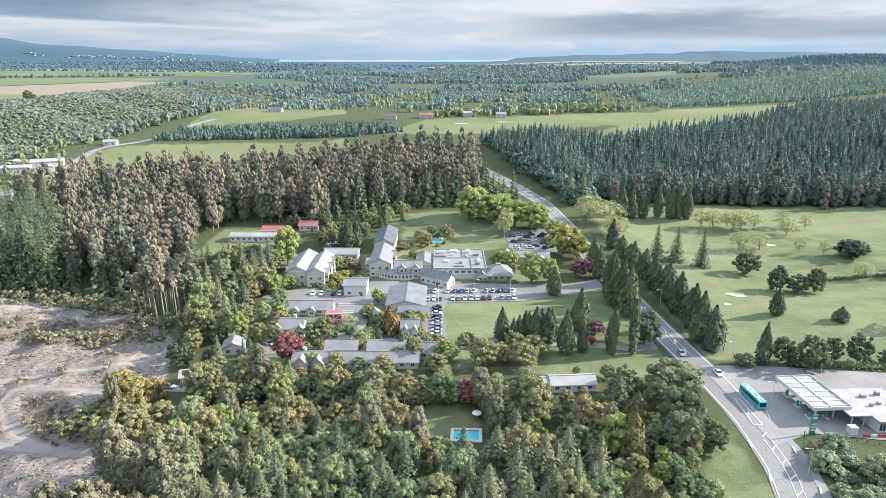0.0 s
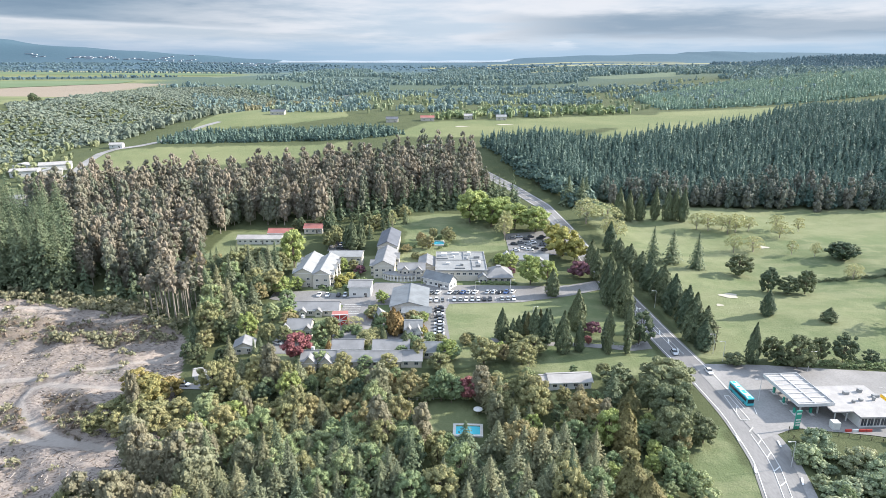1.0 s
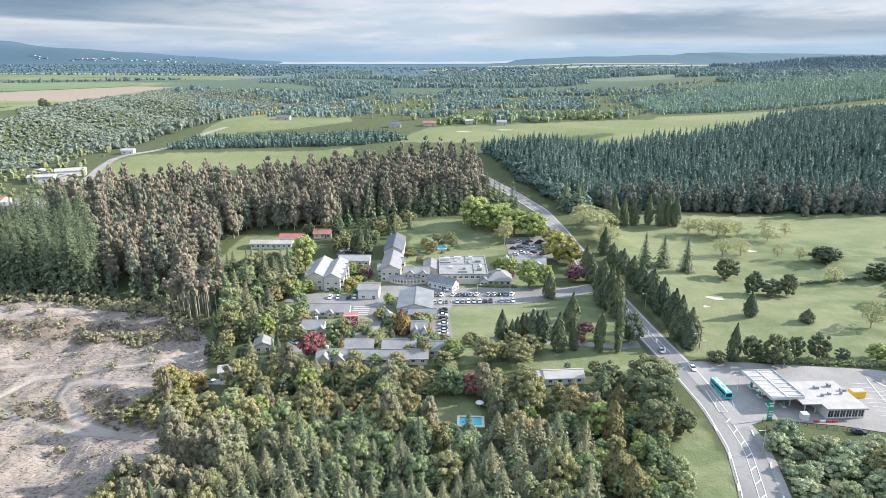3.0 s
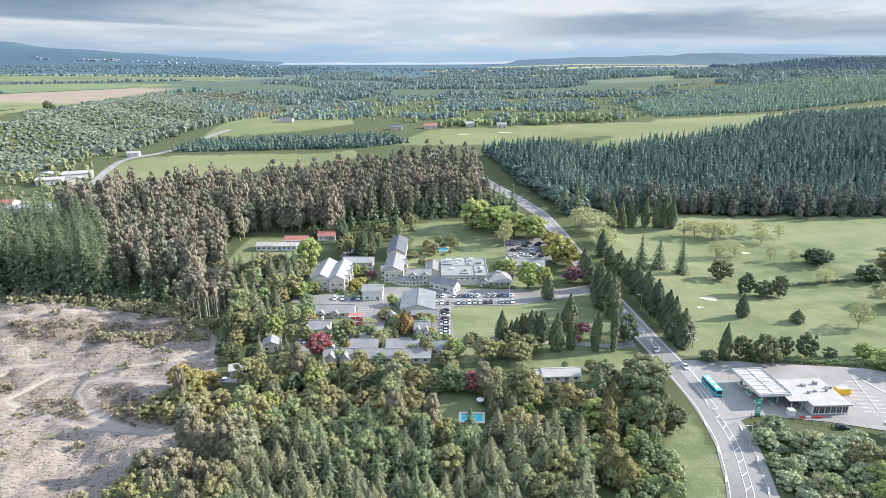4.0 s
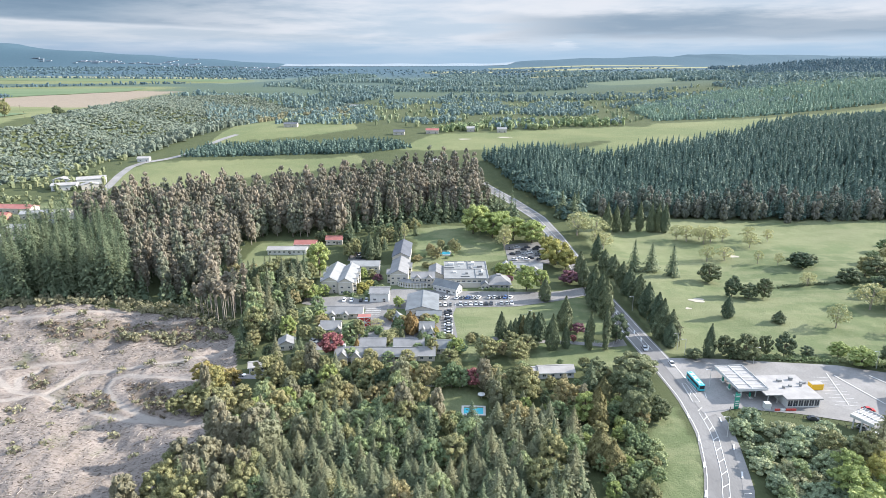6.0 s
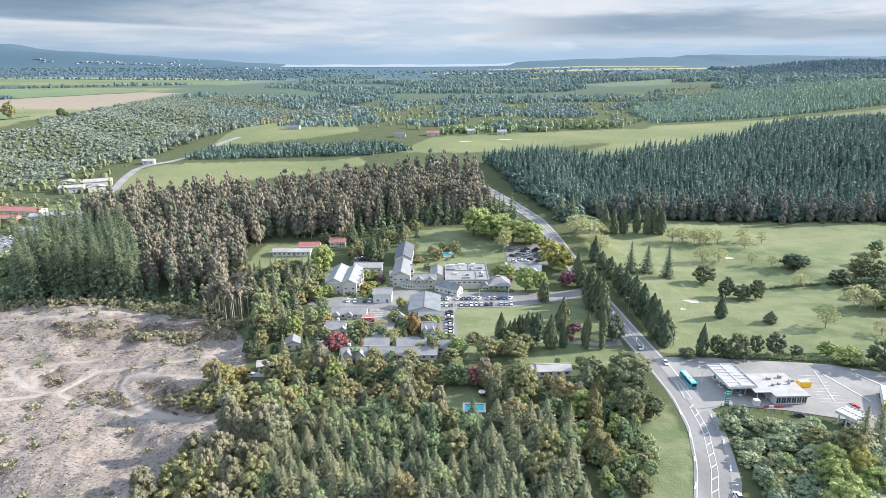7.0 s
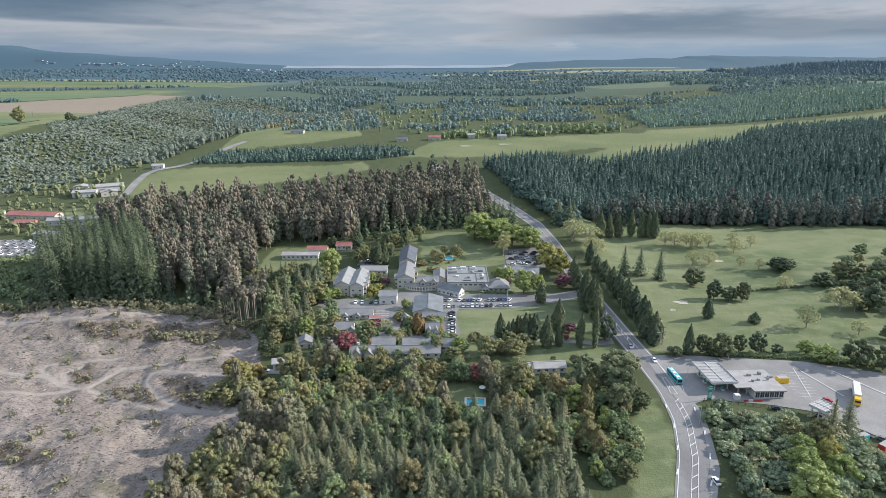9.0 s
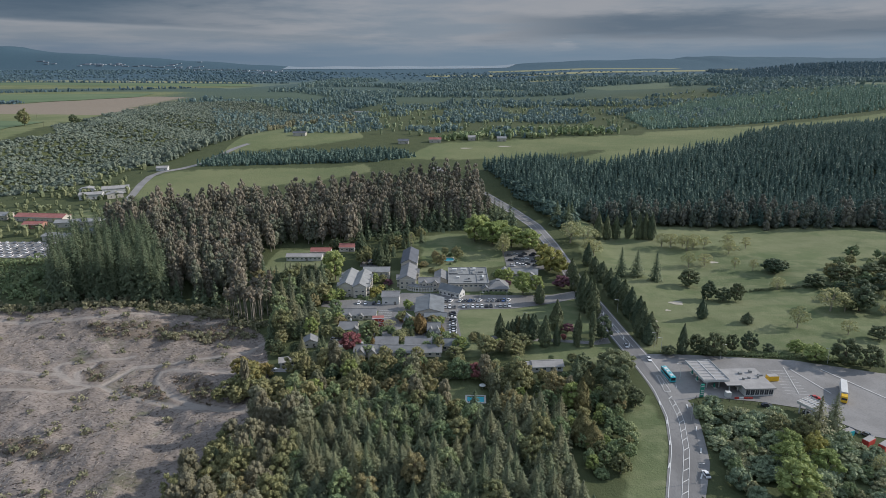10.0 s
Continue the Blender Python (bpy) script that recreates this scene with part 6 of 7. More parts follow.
for k in range(14):
    bm = bmesh.new()
    a0, a1 = [radians(215 + 8 * (k + e)) for e in (0, 1)]
    slab(bm, [(13.4 * math.cos(a0), 9.4 * math.sin(a0) + 5.5, 3.25), (13.4 * math.cos(a1), 9.4 * math.sin(a1) + 5.5, 3.25), (9 * math.cos(a1), 5 * math.sin(a1) + 5.5, 3.9), (9 * math.cos(a0), 5 * math.sin(a0) + 5.5, 3.9)], 0.15)
    part("roof_segment", bm, M_PALEROOF, arc)
tagged(arc, "curved cream arcade with small openings and pillars", "building")
# red and white games shelter: two open-fronted levels with white frames and braces
sh = new("games_shelter")
sh.matrix_basis = pose(-43, 222, 0, 0, 0, 4)
bm = bmesh.new()
box(bm, -3.1, 3.1, -1.4, 2.4, 0.0, 5.0)
part("wall", bm, M_REDPAINT, sh, "red painted boarded wall")
for z0 in (0.0, 2.4, 4.9):
    bm = bmesh.new()
    box(bm, -3.3, 3.3, -1.62, -1.404, z0, z0 + 0.32)
    part("front_rail", bm, M_TRIM, sh, "white painted rail")
for x in (-3.2, 0, 3.2):
    bm = bmesh.new()
    box(bm, x - 0.14, x + 0.14, -1.66, -1.42, 0, 5.2)
    part("post", bm, M_TRIM, sh)
for x0, x1, z0, z1 in ((-3.1, -0.1, 0.35, 2.35), (3.1, 0.1, 0.35, 2.35), (-3.1, -0.1, 4.85, 2.75), (3.1, 0.1, 4.85, 2.75)):
    bm = bmesh.new()
    slab(bm, [(x0, -1.44, z0 + 0.14), (x0, -1.56, z0 + 0.14), (x1, -1.56, z1 + 0.14), (x1, -1.44, z1 + 0.14)], 0.28)
    part("brace", bm, M_TRIM, sh)
bm = bmesh.new()
box(bm, -3.2, 3.2, -1.4, 2.5, 5.004, 5.16)
part("roof", bm, M_REDROOF, sh, "flat faded red roof")
tagged(sh, "red and white two-level shelter on the drive", "shelter")

# western village
for x, y, w, d, h, r, ax, turn, wl, rf, lb in (
        (-352, 500, 20, 12, 4.5, 1.2, "x", 20, M_WHITE, M_WHITEROOF, "large white shed with a low roof"), (-338, 520, 24, 12, 5, 1.5, "x", 25, M_WHITE, M_WHITEROOF, "long white shed with a low roof"),
        (-366, 520, 14, 10, 4, 1.5, "y", 15, M_WHITE, M_WHITEROOF, "white gabled store shed"), (-330, 502, 14, 9, 4, 1.4, "y", 30, M_CREAM, M_WHITEROOF, "cream shed with a white roof"),
        (-352, 424, 44, 11, 4, 2.0, "x", -6, M_CREAM, M_REDROOF, "long workshop with a faded red roof"), (-312, 408, 34, 9, 4, 1.4, "x", 12, M_CREAM, M_PALEROOF, "cream workshop with a ribbed pale roof"),
        (-306, 372, 24, 10, 4, 1.2, "x", -8, M_CREAM, M_PALEROOF, "low cream workshop beside the car yard"), (-345, 402, 16, 8, 3.5, 1.6, "x", 0, M_BRICKWALL, M_REDROOF, "brick store with a red roof"),
        (-330, 610, 12, 8, 3.5, 1.5, "x", 10, M_WHITE, M_WHITEROOF, "white farmhouse beside the lane"), (-400, 430, 30, 12, 4, 1.8, "x", 0, M_CREAM, M_PALEROOF, "pale-roofed workshop in the village"),
        (-385, 385, 26, 10, 4, 1.6, "x", 4, M_BRICKWALL, M_PALEROOF, "brick workshop with a pale roof"), (-290, 385, 14, 7, 3.4, 1.2, "x", -8, M_CREAM, M_BLUEROOF, "green-grey roofed shed by the pines")):
    house("village_building", x, y, w, d, h, r, ax, turn, wl, rf, 1, lb, gap=5.0)
for x, y, w, rf in ((-62, 735, 14, M_DARKROOF), (-20, 745, 16, M_REDROOF), (70, 752, 12, M_PALEROOF), (-215, 800, 18, M_DARKROOF), (30, 760, 10, M_WHITEROOF), (-260, 1250, 40, M_WHITEROOF), (-190, 1265, 24, M_PALEROOF)):
    house("farm_building", x, y, w, 9, 4, 2, "x", 0, M_CREAM, rf, 1, "distant farm building among paddocks", gap=6.0)
# ---- paved areas ----
M_KERB = plain("kerb", (0.60, 0.59, 0.56), 0.8)
draped("service_yard", [(90, 142), (103, 148), (125, 144), (143, 138), (157, 119), (240, 88)], [(88, 188), (112, 187), (135, 184), (160, 181), (194, 168), (280, 150)], 0.16, M_YARD, "wide pale asphalt yard of the service station", "yard", 4.0, 10)
draped("slip_lane", road_line(range(88, 150, 6), 5.3), [(79, 84), (82, 90), (85, 96), (88, 102), (90, 109), (92, 117), (94, 125), (95.5, 132), (96.5, 140), (96, 148), (95.5, 156)], 0.13, M_YARD, "pale asphalt slip lane beside the highway", "road", 4.0, 4)
draped("car_park", [(-18, 206), (-19, 230), (-16, 241), (-14, 262)], [(2, 206), (0, 236), (2, 245), (0, 262)], 0.12, M_ASPHALT, "asphalt car park beside the resort", "car park", 4.0, 4)
draped("car_park", [(-14, 243), (10, 245), (34, 246), (58, 254), (74, 262)], [(-12, 268), (12, 268), (36, 267), (58, 267), (74, 274)], 0.12, M_ASPHALT, "asphalt car park and drive before the hotel", "car park", 4.0, 4)
draped("drive", [(-80, 250), (-60, 243), (-40, 243), (-14, 243)], [(-80, 258), (-60, 261), (-40, 252), (-14, 256)], 0.10, M_ASPHALT, "grey asphalt drive through the resort", "drive", 4.0, 3)
draped("drive", [(-36, 243), (-36, 262), (-34, 272)], [(-12, 256), (-10, 264), (-8, 270)], 0.12, M_ASPHALT, "asphalt forecourt before the lodges", "drive", 4.0, 4)
draped("drive", [(-48, 204), (-46, 225), (-45, 243)], [(-32, 204), (-33, 225), (-34, 243)], 0.11, M_ASPHALT, "grey asphalt court between the motel units", "drive", 4.0, 3)
draped("drive", [(-33, 203), (-33, 232)], [(-17, 203), (-18, 232)], 0.09, M_YARD, "pale paved garden court between the units", "court", 4.0, 3)
draped("drive", [(-66, 196), (-66, 212)], [(-55, 196), (-54, 206)], 0.10, M_ASPHALT, "small asphalt parking bay", "drive", 4.0, 3)
draped("drive", [(-6, 190), (-8, 206)], [(2, 190), (0, 206)], 0.12, M_ASPHALT, "narrow asphalt drive", "drive", 4.0, 2)
draped("car_park", [(36, 312), (36, 345)], [(66, 312), (61, 350)], 0.12, M_ASPHALT, "upper asphalt car park under trees", "car park", 4.0, 4)
draped("car_park", [(-66, 318), (-66, 352)], [(-52, 318), (-56, 352)], 0.12, M_ASPHALT, "narrow asphalt car park behind the lodges", "car park", 4.0, 3)
draped("drive", [(18, 206), (30, 203), (50, 202), (70, 198), (78, 200)], [(18, 209), (30, 206), (50, 205), (70, 202), (78, 208)], 0.10, M_YARD, "pale garden path to the highway", "path", 4.0, 2)
draped("village_road", [(-291.8, 398.6), (-312.6, 455.1), (-315.1, 478.4), (-319.9, 505.9), (-330.1, 547.6), (-335.4, 580.9), (-330.8, 603.0), (-313.6, 619.0), (-300.9, 639.8), (-292.6, 679.2), (-283.8, 715.1), (-273.8, 740.7)], [(-284.2, 401.4), (-305.0, 457.3), (-307.1, 479.6), (-312.1, 507.7), (-322.3, 549.2), (-327.4, 581.1), (-324.0, 599.0), (-307.4, 614.0), (-293.3, 637.2), (-284.8, 677.4), (-276.2, 712.7), (-266.4, 737.7)], 0.25, M_YARD, "pale country road curving past the pasture", "road", 5.0, 3)
draped("car_yard", [(-390, 335), (-275, 335)], [(-390, 368), (-275, 366)], 0.2, M_YARD, "gravel car yard full of parked cars", "yard", 5.0, 8)
draped("dirt_road", [(-90, 172), (-78, 170), (-66, 176)], [(-90, 176), (-78, 174), (-66, 179)], 0.12, M_YARD, "pale lane before the cottage", "lane", 3.0, 2)


def stripe(line, w, lift=0.128, label_="white painted road line", name="road_marking"):
    l, r = [], []
    for i, (x, y) in enumerate(line):
        a, c = line[max(i - 1, 0)], line[min(i + 1, len(line) - 1)]
        t = Vector((c[0] - a[0], c[1] - a[1])).normalized()
        l.append((x - t.y * w / 2, y + t.x * w / 2))
        r.append((x + t.y * w / 2, y - t.x * w / 2))
    return draped(name, l, r, lift, M_LINE, label_, "road marking", 5.0, 1)


stripe(road_line(range(-60, 560, 5), -4.6), 0.26)
stripe(road_line(range(160, 560, 5), 4.6), 0.28)
stripe(road_line(range(60, 150, 5), 1.6), 0.18)
stripe(road_line(range(60, 150, 5), -0.4), 0.18)
stripe(road_line(range(195, 560, 5), -0.15), 0.18)
stripe(road_line(range(195, 300, 5), 1.5), 0.18)
for y in range(62, 150, 6):
    a, c = road_line([y], -0.4)[0], road_line([y + 2.5], 1.6)[0]
    stripe([a, c], 0.28)
for y in range(196, 240, 8):
    a, c = road_line([y], -0.1)[0], road_line([y + 4], 1.5)[0]
    stripe([a, c], 0.45)
for y in (96, 110, 124, 139):
    stripe([road_line([y], 5.4)[0], road_line([y + 3], 5.9)[0]], 0.5, 0.2)
    stripe([road_line([y + 2], -5.2)[0], road_line([y + 5], -4.9)[0]], 0.5, 0.14)
for a, c in (((89, 152), (90, 166)), ((91.6, 152), (91.4, 166)), ((89, 152), (91.6, 152)), ((90, 166), (91.4, 166)), ((89.2, 156), (91.4, 160)), ((92.8, 158), (92.6, 184)), ((95.2, 155), (96.2, 159))):
    stripe([a, c], 0.2, 0.2)
for k in range(9):
    stripe([(141 + k * 0.3, 150 + k * 2.6), (150 + k * 0.3, 149 + k * 2.6)], 0.12, 0.2, "white painted parking bay line")
stripe([(146, 150), (152, 174)], 0.22, 0.2)
stripe([(168, 172), (184, 140)], 0.5, 0.2)
stripe([(154, 172), (160, 150)], 0.4, 0.2)
for k in range(14):
    stripe([(-5.0 + 0.05 * k, 209 + k * 2.6), (0.0 + 0.05 * k, 208.5 + k * 2.6)], 0.12, 0.15, "white painted parking bay line")
for k in range(17):
    stripe([(-12 + k * 2.7, 245.5 + k * 0.12), (-12 + k * 2.7, 250 + k * 0.12)], 0.12, 0.15, "white painted parking bay line")
for k in range(5):
    stripe([(-45 + 0.1 * k, 233 + k * 2.4), (-37, 233 + k * 2.4)], 0.25, 0.14, "white painted parking bay line")

# ---- vehicles ----
M_TYRE = plain("tyre_rubber", (0.03, 0.03, 0.03), 0.9)
M_CARGLASS, nt, b = material("car_glass", 0.06, 0.0, 0.6)
b.inputs["Base Color"].default_value = (0.02, 0.025, 0.03, 1)
CAR_PAINT = [("white", plain("white_car_paint", (0.78, 0.78, 0.78), 0.3)), ("silver", plain("silver_car_paint", (0.50, 0.52, 0.54), 0.3, 0.4)), ("dark", plain("dark_car_paint", (0.045, 0.05, 0.06), 0.25)),
             ("blue", plain("blue_car_paint", (0.06, 0.11, 0.25), 0.3)), ("red", plain("red_car_paint", (0.45, 0.04, 0.04), 0.3)), ("grey", plain("grey_car_paint", (0.20, 0.21, 0.22), 0.3, 0.3))]


def wheel(parent, x, y, r, w):
    V, Q = tube([(0, 0, -w / 2), (0, 0, -w / 2 + 0.01), (0, 0, w / 2 - 0.01), (0, 0, w / 2)], [0.01, r, r, 0.01], 10)
    o = new("wheel", mesh_of("wheel", V, Q, [M_TYRE]))
    o.parent = parent
    o.matrix_basis = pose(x, y, r, 0, 90, 0)


def loft(bm, rows):
    """Skin through stations (y, half-width low, half-width top, z low, z top)."""
    rings = []
    for y, wl, wt, z0, z1 in rows:
        rings.append([bm.verts.new(p) for p in ((-wl, y, z0), (wl, y, z0), (wt, y, z1), (-wt, y, z1))])
    for a, c in zip(rings[:-1], rings[1:]):
        for i in range(4):
            j = (i + 1) % 4
            bm.faces.new((a[i], a[j], c[j], c[i]))
    bm.faces.new(rings[0][::-1])
    bm.faces.new(rings[-1])
    bmesh.ops.recalc_face_normals(bm, faces=bm.faces[:])


def car_model(word, paint):
    top = new("car")
    bm = bmesh.new()
    loft(bm, [(-2.15, 0.75, 0.7, 0.35, 0.62), (-2.0, 0.86, 0.82, 0.28, 0.75), (-0.9, 0.88, 0.84, 0.25, 0.92), (1.4, 0.88, 0.84, 0.25, 0.95), (2.05, 0.86, 0.80, 0.28, 0.92), (2.15, 0.78, 0.74, 0.36, 0.78)])
    body = part("body", bm, paint, top, bevel=0.04)
    bm = bmesh.new()
    loft(bm, [(-1.0, 0.80, 0.78, 0.90, 0.93), (-0.35, 0.80, 0.66, 0.92, 1.42), (1.0, 0.80, 0.64, 0.94, 1.46), (1.75, 0.78, 0.72, 0.94, 1.02)])
    part("glasshouse", bm, M_CARGLASS, top, "dark glazed cabin")
    bm = bmesh.new()
    box(bm, -0.63, 0.63, -0.34, 0.98, 1.44, 1.50)
    part("roof_panel", bm, paint, top, bevel=0.02)
    for x in (-0.8, 0.8):
        for y in (-1.35, 1.3):
            wheel(top, x, y, 0.32, 0.2)
    return tagged(top, f"{word} parked passenger car", "car")


CARS = [car_model(w, p) for w, p in CAR_PAINT]


def park(x, y, turn, which=None, group=""):
    i = int(RNG.choice(6, p=(0.38, 0.22, 0.21, 0.04, 0.005, 0.145))) if which is None else which
    ob, m = CARS[i], pose(x, y, float(land(x, y)) + 0.16, 0, 0, turn)
    if ob.name in USED:
        o = copy_thing(ob, m)
    else:
        USED.add(ob.name)
        ob.matrix_basis, o = m, ob
    return tagged(o, group=group)


for k in range(17):
    if k not in (5, 13):
        park(-12 + k * 2.7, 247.5 + k * 0.12, RNG.choice((0, 180)), group="cars in the hotel car park")
for k in range(15):
    if k not in (3, 9):
        park(-9 + k * 2.9, 257 + k * 0.05, RNG.choice((-25, 155)), group="cars in the hotel car park")
for k in range(9):
    park(-2.5, 212 + k * 3.3, RNG.choice((90, 270)) + RNG.normal() * 3, group="cars in the hotel car park")
for x, y, a in ((-13, 214, 5), (-12.5, 206, 175), (-15, 228, 90), (-64, 204, 60), (-88, 174, 80), (-58, 254, 0), (-54, 254, 0), (-49, 254, 180), (-46, 254, 0)):
    park(x, y, a)
for k in range(9):
    park(40 + (k % 3) * 8, 318 + (k // 3) * 9 + RNG.uniform(-1, 1), 90 + RNG.normal() * 10, group="cars in the upper car park")
    park(44 + (k % 3) * 7, 321 + (k // 3) * 9, 90, group="cars in the upper car park")
for k in range(10):
    park(-59, 321 + k * 3.0, 80, group="cars behind the lodges")
for j in range(5):
    for k in range(15):
        park(-372 + k * 6.2 + j, 338 + j * 6.6, 15 + RNG.normal() * 6, int(RNG.choice((0, 0, 1, 5, 2))), "cars in the car yard")
park(91.5, 181.5, 0, 0)
park(84.6, 196, 0, 1)
park(84.0, 96, 182, 0)
park(150.6, 146.1, 80, 4)
park(127.2, 140.2, 80, 2)
for x, y in ((143, 130), (147, 126), (151, 122), (141, 134), (155, 119)):
    park(x, y, 40)
# coach
M_COACH = plain("coach_paint", (0.06, 0.42, 0.48), 0.3)
coach = new("coach")
bm = bmesh.new()
loft(bm, [(-6.0, 1.15, 1.05, 0.5, 3.1), (-5.85, 1.25, 1.18, 0.4, 3.3), (5.8, 1.25, 1.18, 0.4, 3.3), (6.0, 1.18, 1.1, 0.5, 3.15)])
part("body", bm, M_COACH, coach)
bm = bmesh.new()
for s in (-1, 1):
    box(bm, 1.20 * s - 0.06, 1.20 * s + 0.06, -5.4, 5.4, 1.7, 2.75)
part("side_glass", bm, M_CARGLASS, coach)
bm = bmesh.new()
box(bm, -1.05, 1.05, -6.06, -5.95, 1.4, 2.9)
part("windscreen", bm, M_CARGLASS, coach)
for y in (-3.6, 0.4, 3.2):
    bm = bmesh.new()
    box(bm, -0.8, 0.8, y - 0.9, y + 0.9, 3.304, 3.5)
    part("roof_pod", bm, M_TRIM, coach, "pale roof air-conditioning pod", 0.06)
bm = bmesh.new()
for s in (-0.75, 0.75):
    box(bm, s - 0.12, s + 0.12, -5.7, 5.7, 3.304, 3.34)
part("roof_stripe", bm, M_TRIM, coach)
for x in (-1.1, 1.1):
    for y in (-3.9, 3.6):
        wheel(coach, x, y, 0.5, 0.3)
coach.matrix_basis = pose(94.8, 165, 0.16, 0, 0, 4) @ Matrix.Diagonal((0.95, 0.92, 0.88, 1))
tagged(coach, "teal touring coach parked beside the highway", "coach")
# lorry
M_YELLOWCAB = plain("yellow_cab_paint", (0.70, 0.42, 0.03), 0.35)
lorry = new("lorry")
bm = bmesh.new()
box(bm, -1.25, 1.25, -4.5, 8.0, 1.1, 4.0)
part("trailer_box", bm, M_WHITE, lorry, "white box trailer", 0.05)
bm = bmesh.new()
loft(bm, [(-7.4, 1.15, 1.1, 0.5, 2.6), (-7.2, 1.22, 1.15, 0.45, 3.2), (-4.9, 1.22, 1.15, 0.45, 3.5)])
part("cab", bm, M_YELLOWCAB, lorry, "yellow lorry cab")
bm = bmesh.new()
box(bm, -1.05, 1.05, -7.46, -7.3, 1.7, 2.6)
part("windscreen", bm, M_CARGLASS, lorry)
bm = bmesh.new()
box(bm, -0.6, 0.6, -7.0, 9.4, 0.7, 1.09)
part("chassis", bm, M_DARKDOOR, lorry)
for x in (-1.05, 1.05):
    for y in (-6.3, -3.6, 4.4, 5.7, 7.0):
        wheel(lorry, x, y, 0.5, 0.3)
lorry.matrix_basis = pose(164.0, 148.5, 0.16, 0, 0, -30)
tagged(lorry, "articulated lorry with yellow cab and white trailer", "lorry")

# ---- service station ----
M_FASCIA = plain("green_fascia", (0.05, 0.30, 0.22), 0.5)
M_SOFFIT = plain("canopy_metal", (0.52, 0.52, 0.51), 0.5)


def canopy(name, x0, x1, y0, y1, z, turn, px, label_, beams):
    top = new(name)
    top.matrix_basis = pose((x0 + x1) / 2, (y0 + y1) / 2, 0.14, 0, 0, turn)
    a, c = (x1 - x0) / 2, (y1 - y0) / 2
    bm = bmesh.new()
    box(bm, -a, a, -c, c, z, z + 0.3)
    part("deck", bm, M_WHITEROOF, top)
    bm = bmesh.new()
    for u0, u1, v0, v1 in ((-a - 0.12, a + 0.12, -c - 0.12, -c - 0.004), (-a - 0.12, a + 0.12, c + 0.004, c + 0.12), (-a - 0.12, -a - 0.004, -c, c), (a + 0.004, a + 0.12, -c, c)):
        box(bm, u0, u1, v0, v1, z - 0.3, z + 0.75)
    part("fascia", bm, M_SOFFIT, top, "pale painted fascia band")
    for k in range(beams):
        bm = bmesh.new()
        y = -c + (k + 0.5) * 2 * c / beams
        box(bm, -a, a, y - 0.12, y + 0.12, z + 0.304, z + 0.5)
        part("roof_rib", bm, M_SOFFIT, top)
    bm = bmesh.new()
    box(bm, -0.15, 0.15, -c, c, z + 0.304, z + 0.56)
    part("roof_rib", bm, M_SOFFIT, top)
    for x in px:
        for y in (-c * 0.7, 0, c * 0.7):
            bm = bmesh.new()
            box(bm, x - 0.2, x + 0.2, y - 0.2, y + 0.2, 0, z)
            part("post", bm, M_SOFFIT, top, bevel=0.03)
    return tagged(top, label_, "canopy")


canopy("fuel_canopy", 105.2, 116.4, 153, 171.5, 4.5, 4, (-2.8, 2.8), "broad white fuel station canopy on posts", 7)
canopy("truck_canopy", 138, 146, 130.5, 138, 4.6, 28, (-3.5, 3.5), "smaller white truck fuel canopy", 6)
for y in (156, 162, 168):
    for x in (107, 112):
        pump = new("fuel_pump")
        pump.matrix_basis = pose(x, y, 0.16)
        bm = bmesh.new()
        box(bm, -0.25, 0.25, -0.4, 0.4, 0.15, 1.9)
        part("cabinet", bm, M_FASCIA, pump, bevel=0.04)
        bm = bmesh.new()
        box(bm, -0.6, 0.6, -1.4, 1.4, 0, 0.15)
        part("island", bm, M_KERB, pump)
        tagged(pump, "green fuel pump on a raised island", "fuel pump")
shop = new("station_shop")
shop.matrix_basis = pose(129, 156.5, 0.14, 0, 0, 2)
bm = bmesh.new()
box(bm, -7.5, 5, -8, 8.5, -0.4, 3.6)
part("wall", bm, M_WHITE, shop)
bm = bmesh.new()
box(bm, -8.2, 5.4, -9, 9, 3.604, 4.1)
part("roof", bm, M_WHITEROOF, shop)
bm = bmesh.new()
box(bm, -14.5, -8.25, -6, 8.5, 3.9, 4.25)
part("link_roof", bm, M_WHITEROOF, shop)
for x in (-12.6, -9.0):
    bm = bmesh.new()
    box(bm, x - 0.12, x + 0.12, -4.6, -4.3, 0, 3.5)
    part("post", bm, M_SOFFIT, shop)
for x, y, a, c, hh in ((-4, 4, 1.6, 1.2, 0.9), (1, 5, 1.2, 1.2, 1.1), (4, 2, 2.0, 1.0, 0.8), (-2, 0, 1.0, 1.0, 0.7), (-5, -1, 0.8, 0.8, 0.9), (2, 0, 0.7, 0.7, 1.2)):
    bm = bmesh.new()
    box(bm, x - a / 2, x + a / 2, y - c / 2, y + c / 2, 4.104, 4.1 + hh)
    part("roof_plant", bm, M_PALEROOF, shop, "boxy metal roof plant", 0.05)
for k in range(6):
    window(shop, -6.2 + k * 2.0, -8, 0.5, 0, 1.9, 2.6)
for k in range(4):
    window(shop, 5, -6 + k * 4, 1.2, 90, 1.6, 1.3)
tagged(shop, "flat white-roofed service station shop", "building")
for x in (117.5, 119.5, 121.5, 123.5):
    bar = new("barrier")
    bar.matrix_basis = pose(x, 146.2, 0.16)
    bm = bmesh.new()
    box(bm, -0.9, 0.9, -0.2, 0.2, 0, 0.8)
    part("block", bm, M_REDPAINT if x != 119.5 else M_TRIM, bar, bevel=0.06)
    tagged(bar, "red plastic barrier block by the shop", "barrier")
kiosk_ = new("ice_store")
kiosk_.matrix_basis = pose(114.5, 148, 0.16)
bm = bmesh.new()
